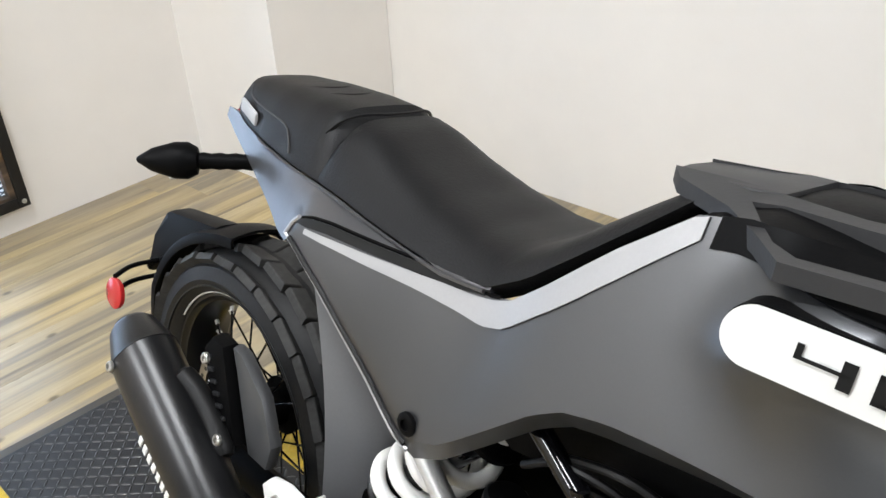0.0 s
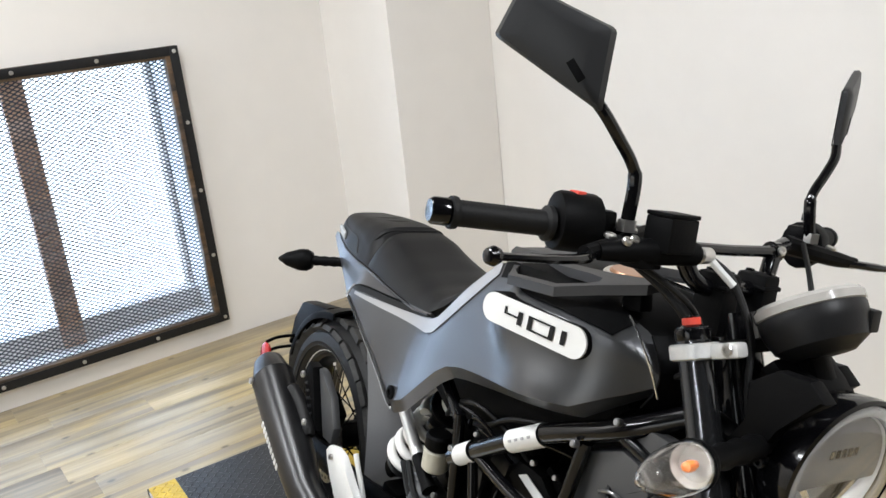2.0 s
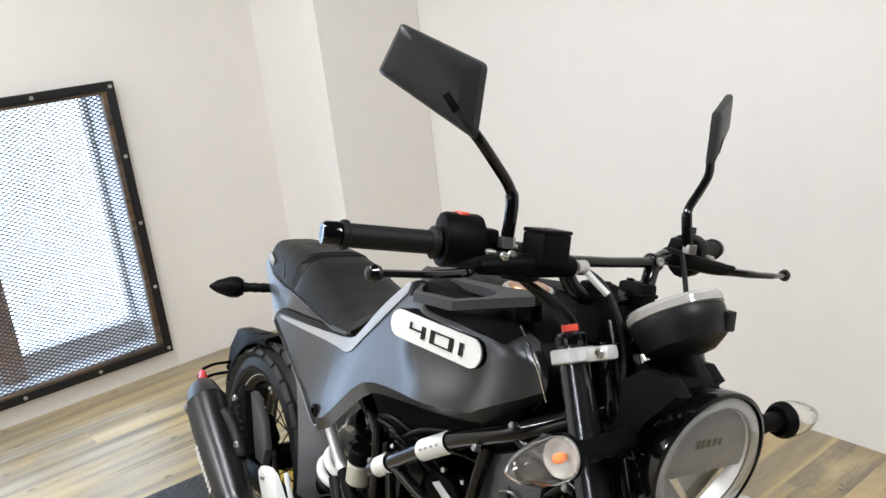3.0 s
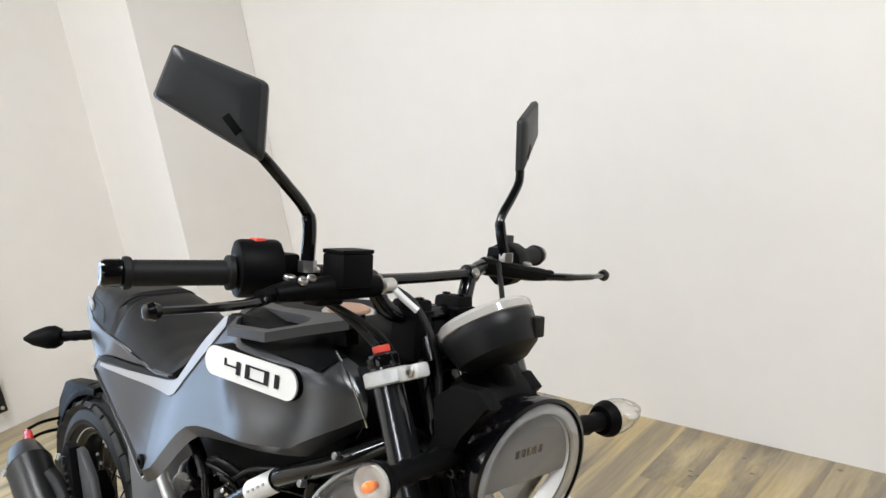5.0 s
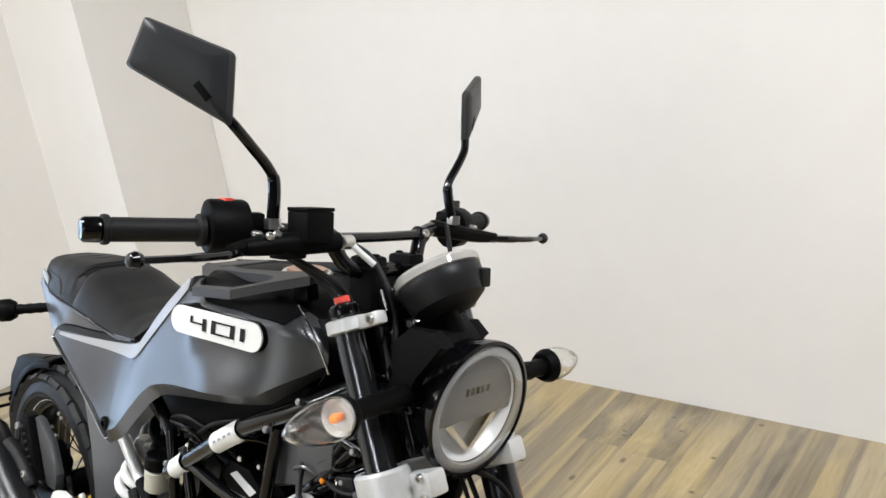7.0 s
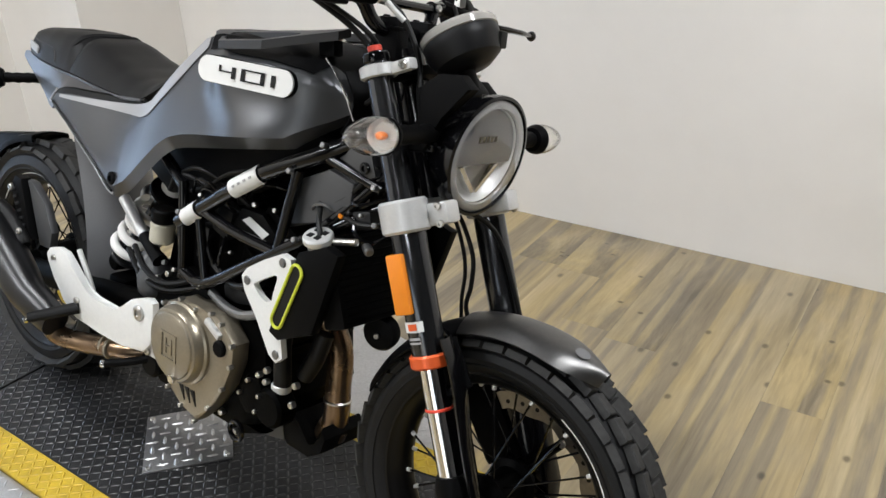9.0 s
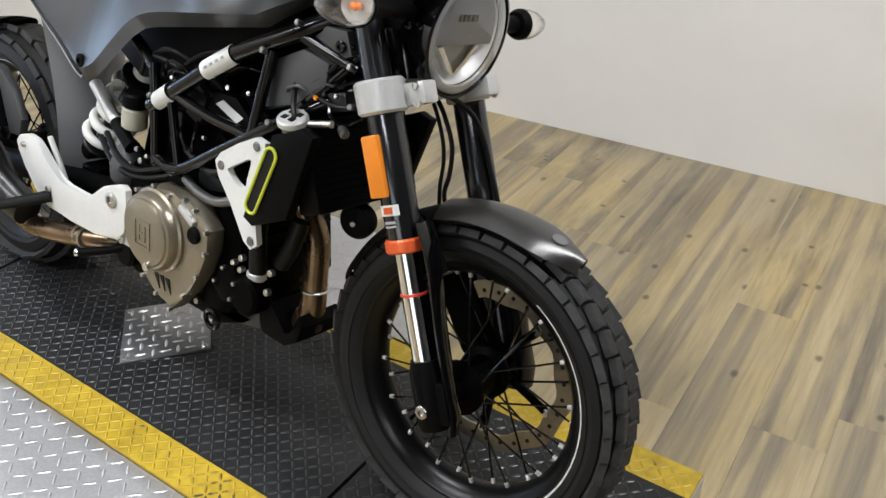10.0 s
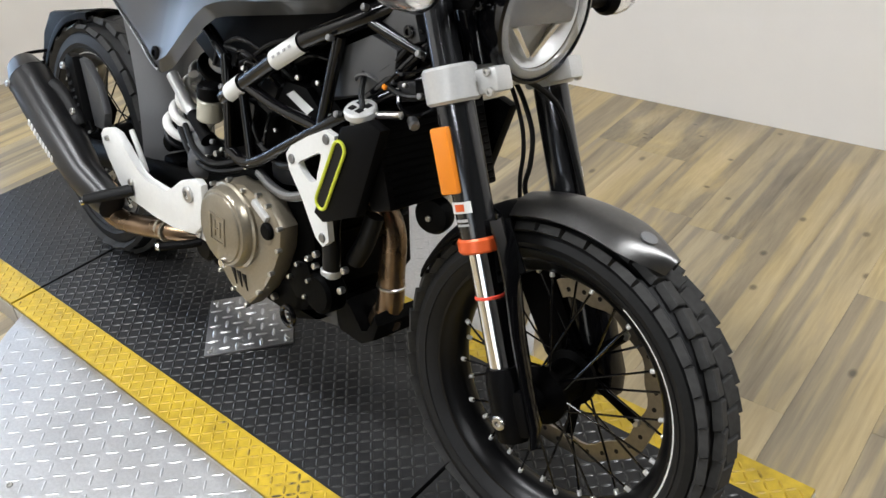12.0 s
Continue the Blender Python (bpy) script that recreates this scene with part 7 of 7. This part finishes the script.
# raised black shape paints the darkness of the silencer's hollow
part("cutout", tube(bmesh.new(), smooth_path([sil(0.0, 0.045, -0.018), sil(0.03, 0.048, -0.026), sil(0.07, 0.046, -0.03), sil(0.12, 0.040, -0.028)], 5), [0.010] + [0.017] * 14 + [0.012], 12), "ink", ex, "black bulge drawn for the recess in the silencer")
for q in (sil(-0.052, 0.0, 0.0495), (0.150, -0.205, 0.440), (0.085, -0.190, 0.525)):
    part("silencer_bolt", bolt(bmesh.new(), q, (0, -1, 0.2), 0.008, 0.006), "steel", ex)
for k in range(9):
    p = Vector(sil(0.05, -0.012, 0.048)).lerp(Vector(sil(0.15, -0.010, 0.0435)), k / 8)
    part("maker_mark", box(bmesh.new(), p, (0.009, 0.002, 0.016), Matrix.Rotation(radians(26), 4, "Y"), 0.0005), "label", ex)
spine_ = [(0.050, 0.520), (0.072, 0.548), (0.100, 0.545), (0.130, 0.450), (0.142, 0.412), (0.105, 0.402), (0.082, 0.430)]
part("heat_shield", side_plate(spine_, -0.164, 0.026, 0.006), "plastic", ex, "ribbed black heat shield behind the silencer")
part("shield_plate", side_plate([(0.098, 0.542), (0.122, 0.540), (0.178, 0.502), (0.206, 0.442), (0.196, 0.402), (0.150, 0.400), (0.140, 0.440)], -0.152, 0.020, 0.006), "cover_grey", ex, "dark grey shield plate")
for k in range(7):
    p = Vector((0.055, -0.1735, 0.515)).lerp(Vector((0.105, -0.1735, 0.425)), k / 6) + Vector((0.012, -0.0045, 0))
    part("shield_rib", box(bmesh.new(), p, (0.016, 0.005, 0.006), Matrix.Rotation(radians(-20), 4, "Y"), 0.001), "satin", ex)

# rear suspension and swingarm
arm = new("swingarm")
arm.parent = bike
tagged(arm, "black cast swingarm")
for s in SIDES:
    part("arm", tube(bmesh.new(), smooth_path([(0.52, 0.075 * s, 0.345), (0.40, 0.098 * s, 0.335), (0.20, 0.108 * s, 0.315), (0.02, 0.108 * s, 0.295), (-0.10, 0.105 * s, 0.292)], 5), [0.026] * 8 + [0.023] * 8 + [0.020] * 5, 12, flat=1.3, up=(0, 0, 1)), "engine", arm)
    part("axle_nut", cyl(bmesh.new(), (-0.07, 0.118 * s, 0.292), (0, s, 0), 0.015, 0.02, 6), "steel", arm)
part("bridge", box(bmesh.new(), (0.36, 0, 0.35), (0.07, 0.19, 0.05), None, 0.012), "engine", arm)
part("rear_caliper", box(bmesh.new(), (0.02, -0.085, 0.40), (0.075, 0.04, 0.055), Matrix.Rotation(radians(30), 4, "Y"), 0.008), "engine", arm, "black rear brake caliper")
shock = new("shock_absorber")
shock.parent = bike
tagged(shock, "rear shock absorber with a white coil spring")
S0, S1 = Vector((0.315, -0.047, 0.398)), Vector((0.480, -0.037, 0.600))
SD = (S1 - S0).normalized()
SA = SD.orthogonal().normalized()
SB = SD.cross(SA)
coil = []
for k in range(141):
    t = k / 140
    a = 2 * math.pi * 4.6 * t
    coil.append(S0 + (S1 - S0) * (0.08 + 0.74 * t) + (SA * math.cos(a) + SB * math.sin(a)) * 0.041)
part("spring", tube(bmesh.new(), coil, 0.0098, 12), "spring", shock, "thick white coil spring")
part("damper", cyl(bmesh.new(), S0, SD, 0.019, 0.27, 18, 0.003), "gloss", shock)
part("spring_seat", cyl(bmesh.new(), S0 + SD * 0.235, SD, 0.042, 0.014, 24, 0.003), "plastic", shock)
part("dust_boot", tube(bmesh.new(), smooth_path([(0.516, -0.088, 0.392), (0.515, -0.090, 0.408), (0.511, -0.091, 0.432), (0.506, -0.090, 0.455), (0.502, -0.088, 0.470)], 3), [0.040, 0.0425, 0.044, 0.044, 0.0435, 0.042, 0.039, 0.035, 0.030, 0.025, 0.021, 0.017, 0.013], 18), "cover_grey", shock, "dark grey rubber boot")
part("top_mount", cyl(bmesh.new(), S0 + SD * 0.25, SD, 0.024, 0.035, 18, 0.004), "white", shock)
part("lower_eye", cyl(bmesh.new(), S0 + Vector((0, -0.03, -0.005)), (0, 1, 0), 0.02, 0.06, 18, 0.003), "engine", shock)
part("spring_collar", cyl(bmesh.new(), S0 + SD * 0.008, SD, 0.038, 0.010, 24, 0.003), "satin", shock)
res2 = new("rear_reservoir")
res2.parent = bike
tagged(res2, "milky rear brake fluid bottle with a black cap")
part("bottle", cyl(bmesh.new(), (0.545, -0.105, 0.508), (0.1, 0, 1), 0.025, 0.044, 20, 0.004), "bottle", res2)
part("cap", cyl(bmesh.new(), (0.549, -0.105, 0.550), (0.1, 0, 1), 0.025, 0.030, 18, 0.004), "plastic", res2)
part("strut", bar(bmesh.new(), (0.395, -0.098, 0.562), (0.497, -0.110, 0.502), 0.0125, 14), "alu", bike, "silver footrest strut")
part("strut_end", tube(bmesh.new(), [(0.490, -0.109, 0.506), (0.545, -0.118, 0.482), (0.560, -0.118, 0.474)], [0.0135, 0.013, 0.016], 12), "plastic", bike)
part("shock_guard", tube(bmesh.new(), smooth_path([(0.462, -0.08, 0.462), (0.478, -0.085, 0.43), (0.500, -0.085, 0.392)], 4), [0.012, 0.019, 0.024, 0.028, 0.031, 0.033, 0.034, 0.034, 0.033], 16, flat=0.8), "guard_grey", bike, "grey rubber guard")
# splash guard between tyre and shock
bm = bmesh.new()
rows = []
for k in range(10):
    t = k / 9
    z = 0.68 - 0.36 * t
    x = 0.215 + 0.07 * t + 0.02 * math.sin(math.pi * t)
    rows.append([(x - 0.055 * abs(j / 5) ** 2.0, 0.088 * j / 5, z) for j in range(-5, 6)])
shell(bm, rows, 0.004)
part("splash_guard", bm, "guard_grey", bike, "dark grey splash guard ahead of the rear tyre")

# white footrest hangers
for s in SIDES:
    h_ = [(0.218,0.404),(0.232,0.420),(0.267,0.430),(0.300,0.428),(0.326,0.412),(0.36,0.378),(0.388,0.362),(0.418,0.356),(0.498,0.356),(0.525,0.378),(0.553,0.401),(0.590,0.415),(0.617,0.423),(0.632,0.416),(0.634,0.39),(0.626,0.329),(0.60,0.305),(0.525,0.292),(0.433,0.289),(0.345,0.290),(0.322,0.296),(0.290,0.318),(0.250,0.352),(0.225,0.385)]
    hg = part("footrest_hanger", side_plate(h_, 0.172 * s, 0.016, 0.005), "white", bike, "white cast footrest hanger")
    for x, z, r in ((0.588, 0.385, 0.016), (0.352, 0.335, 0.008), (0.255, 0.405, 0.006)):
        part("hanger_bolt", bolt(bmesh.new(), (x, (0.172 + 0.008) * s, z), (0, s, 0), r, 0.007), "steel", hg)
    part("hanger_lug", box(bmesh.new(), (0.598, 0.155 * s, 0.308), (0.075, 0.03, 0.024), None, 0.006), "alu", hg)
    part("lug_bolt", bolt(bmesh.new(), (0.606, 0.171 * s, 0.307), (0, s, 0), 0.008, 0.005), "steel", hg)
    part("pedal_link", tube(bmesh.new(), [(0.305, 0.150 * s, 0.43), (0.345, 0.152 * s, 0.385), (0.365, 0.152 * s, 0.355)], 0.006, 8), "white", hg)
    pg = part("footpeg", tube(bmesh.new(), [(0.352, 0.178 * s, 0.318), (0.330, 0.215 * s, 0.308), (0.300, 0.262 * s, 0.296)], [0.016, 0.015, 0.013], 12, flat=0.8), "grip", hg, "ribbed black footpeg")
    part("peg_tip", cyl(bmesh.new(), (0.298, 0.262 * s, 0.290), (-0.3, s, -0.2), 0.006, 0.008, 10, 0.001), "chrome", pg)
part("brake_pedal", tube(bmesh.new(), smooth_path([(0.57, -0.12, 0.27), (0.53, -0.150, 0.252), (0.49, -0.180, 0.240), (0.475, -0.190, 0.236)], 4), [0.009] * 13, 10), "plastic", bike)
part("pedal_tip", cyl(bmesh.new(), (0.478, -0.188, 0.236), (-0.6, -0.7, 0), 0.009, 0.010, 12, 0.002), "chrome", bike)
part("pedal_spring_box", cyl(bmesh.new(), (0.56, -0.10, 0.255), (0, -1, 0), 0.032, 0.04, 20, 0.006), "plastic", bike)

# rear mudguard with reflector
rg = new("rear_mudguard")
rg.parent = bike
tagged(rg, "black rear mudguard with plate carrier and red reflector")
bm = bmesh.new()
rows = []
for k in range(21):
    a = radians(98 + 80 * k / 20)
    rad_ = 0.313 + 0.022 * (k / 20)
    wide_ = 0.060 * (0.80 + 0.20 * min(1.0, k / 5)) * (1.0 - 0.25 * max(0.0, (k - 15) / 5))
    sec = [(-1.0, 0.020), (-1.02, 0.009), (-0.97, 0.003), (-0.75, 0.0), (-0.35, -0.003), (0.0, -0.004), (0.35, -0.003), (0.75, 0.0), (0.97, 0.003), (1.02, 0.009), (1.0, 0.020)]
    rows.append([RA + Vector(((rad_ - d_) * math.cos(a), wide_ * t_, (rad_ - d_) * math.sin(a))) for t_, d_ in sec])
shell(bm, rows, 0.005)
part("guard_blade", bm, "plastic", rg, "black curved guard over the tyre", sharp=40)
part("plate_carrier", side_plate([(-0.358, 0.556), (-0.345, 0.562), (-0.18, 0.592), (-0.17, 0.58), (-0.33, 0.50), (-0.43, 0.41), (-0.445, 0.415), (-0.39, 0.49)], -0.015, 0.05, 0.012), "plastic", rg, "dark plate carrier")
for dz in (0.0, -0.030):
    bm = bmesh.new()
    tube(bm, smooth_path([(-0.385, -0.035, 0.452 + dz), (-0.385, -0.09, 0.449 + dz), (-0.362, -0.13, 0.446 + dz)], 4), 0.0045, 8)
    part("reflector_stay", bm, "plastic", rg)
bm = bmesh.new()
lathe(bm, [(0, 0), (0.026, 0), (0.028, 0.003), (0.028, 0.008), (0.025, 0.010), (0, 0.011)], frame_to((-0.350, -0.130, 0.419), (0.05, -1, 0.1)), 28)
part("reflector", bm, "red", rg, "round red side reflector")

# side stand on the far side
st = new("side_stand")
st.parent = bike
tagged(st, "black side stand")
part("stand_leg", tube(bmesh.new(), [(0.60, 0.12, 0.25), (0.57, 0.20, 0.14), (0.55, 0.275, 0.074)], [0.014, 0.013, 0.012], 12), "engine", st)
part("stand_foot", box(bmesh.new(), (0.55, 0.285, 0.0745), (0.06, 0.05, 0.01), Matrix.Rotation(radians(13.5), 4, "X"), 0.003), "engine", st)

# horn behind the fork and the lead that hangs beside the far leg
horn = new("horn")
horn.parent = bike
tagged(horn, "round black horn on a bracket")
bm = bmesh.new()
lathe(bm, [(0, 0), (0.028, 0), (0.033, 0.006), (0.033, 0.020), (0.028, 0.028), (0.012, 0.030), (0, 0.034)], frame_to((1.058, 0.015, 0.466), (0.35, -1, 0)), 28)
part("horn_body", bm, "plastic", horn)
part("horn_nut", bolt(bmesh.new(), (1.070, -0.019, 0.466), (0.35, -1, 0), 0.005), "steel", horn)
part("horn_bracket", tube(bmesh.new(), smooth_path([(1.045, 0.005, 0.485), (1.030, 0.005, 0.53), (1.04, 0.0, 0.58)], 4), 0.006, 8, flat=0.4), "plastic", horn)
part("lead", tube(bmesh.new(), smooth_path([(1.09, 0.08, 0.735), (1.133, 0.085, 0.695), (1.158, 0.085, 0.665), (1.180, 0.085, 0.622), (1.183, 0.085, 0.574), (1.177, 0.086, 0.535), (1.19, 0.09, 0.50)], 6), 0.0042, 8), "hose", bike, "black lead looping beside the fork")
part("lead", tube(bmesh.new(), smooth_path([(1.09, 0.07, 0.73), (1.130, 0.075, 0.695), (1.160, 0.078, 0.640), (1.172, 0.078, 0.595), (1.170, 0.080, 0.55), (1.175, 0.082, 0.50)], 6), 0.0036, 8), "hose", bike)


# ---- floor planks, the last and most numerous pieces ----
PW, PL, PT = 0.152, 1.30, 0.004
plank_mesh = finish("plank", box(bmesh.new(), (0, 0, 0), (PW - 0.0005, PL - 0.0004, PT), bev=0.0003), "plank", 30)
rnd = random.Random(11)
cols = int((XE - XW) / PW) + 1
for i in range(cols):
    y = YN + rnd.uniform(0.1, 1.0) - PL
    while True:
        lo, hi = max(y, YS), min(y + PL, YN)
        if hi - lo > 0.05:
            ob = new("plank", plank_mesh)
            ob.parent = floor
            x = XW + PW * (i + 0.5)
            ob.matrix_basis = Matrix.Translation((x, (lo + hi) / 2, -PT / 2)) @ Matrix.Diagonal((1, (hi - lo) / PL, 1, 1))
        y -= PL
        if y + PL < YS:
            break
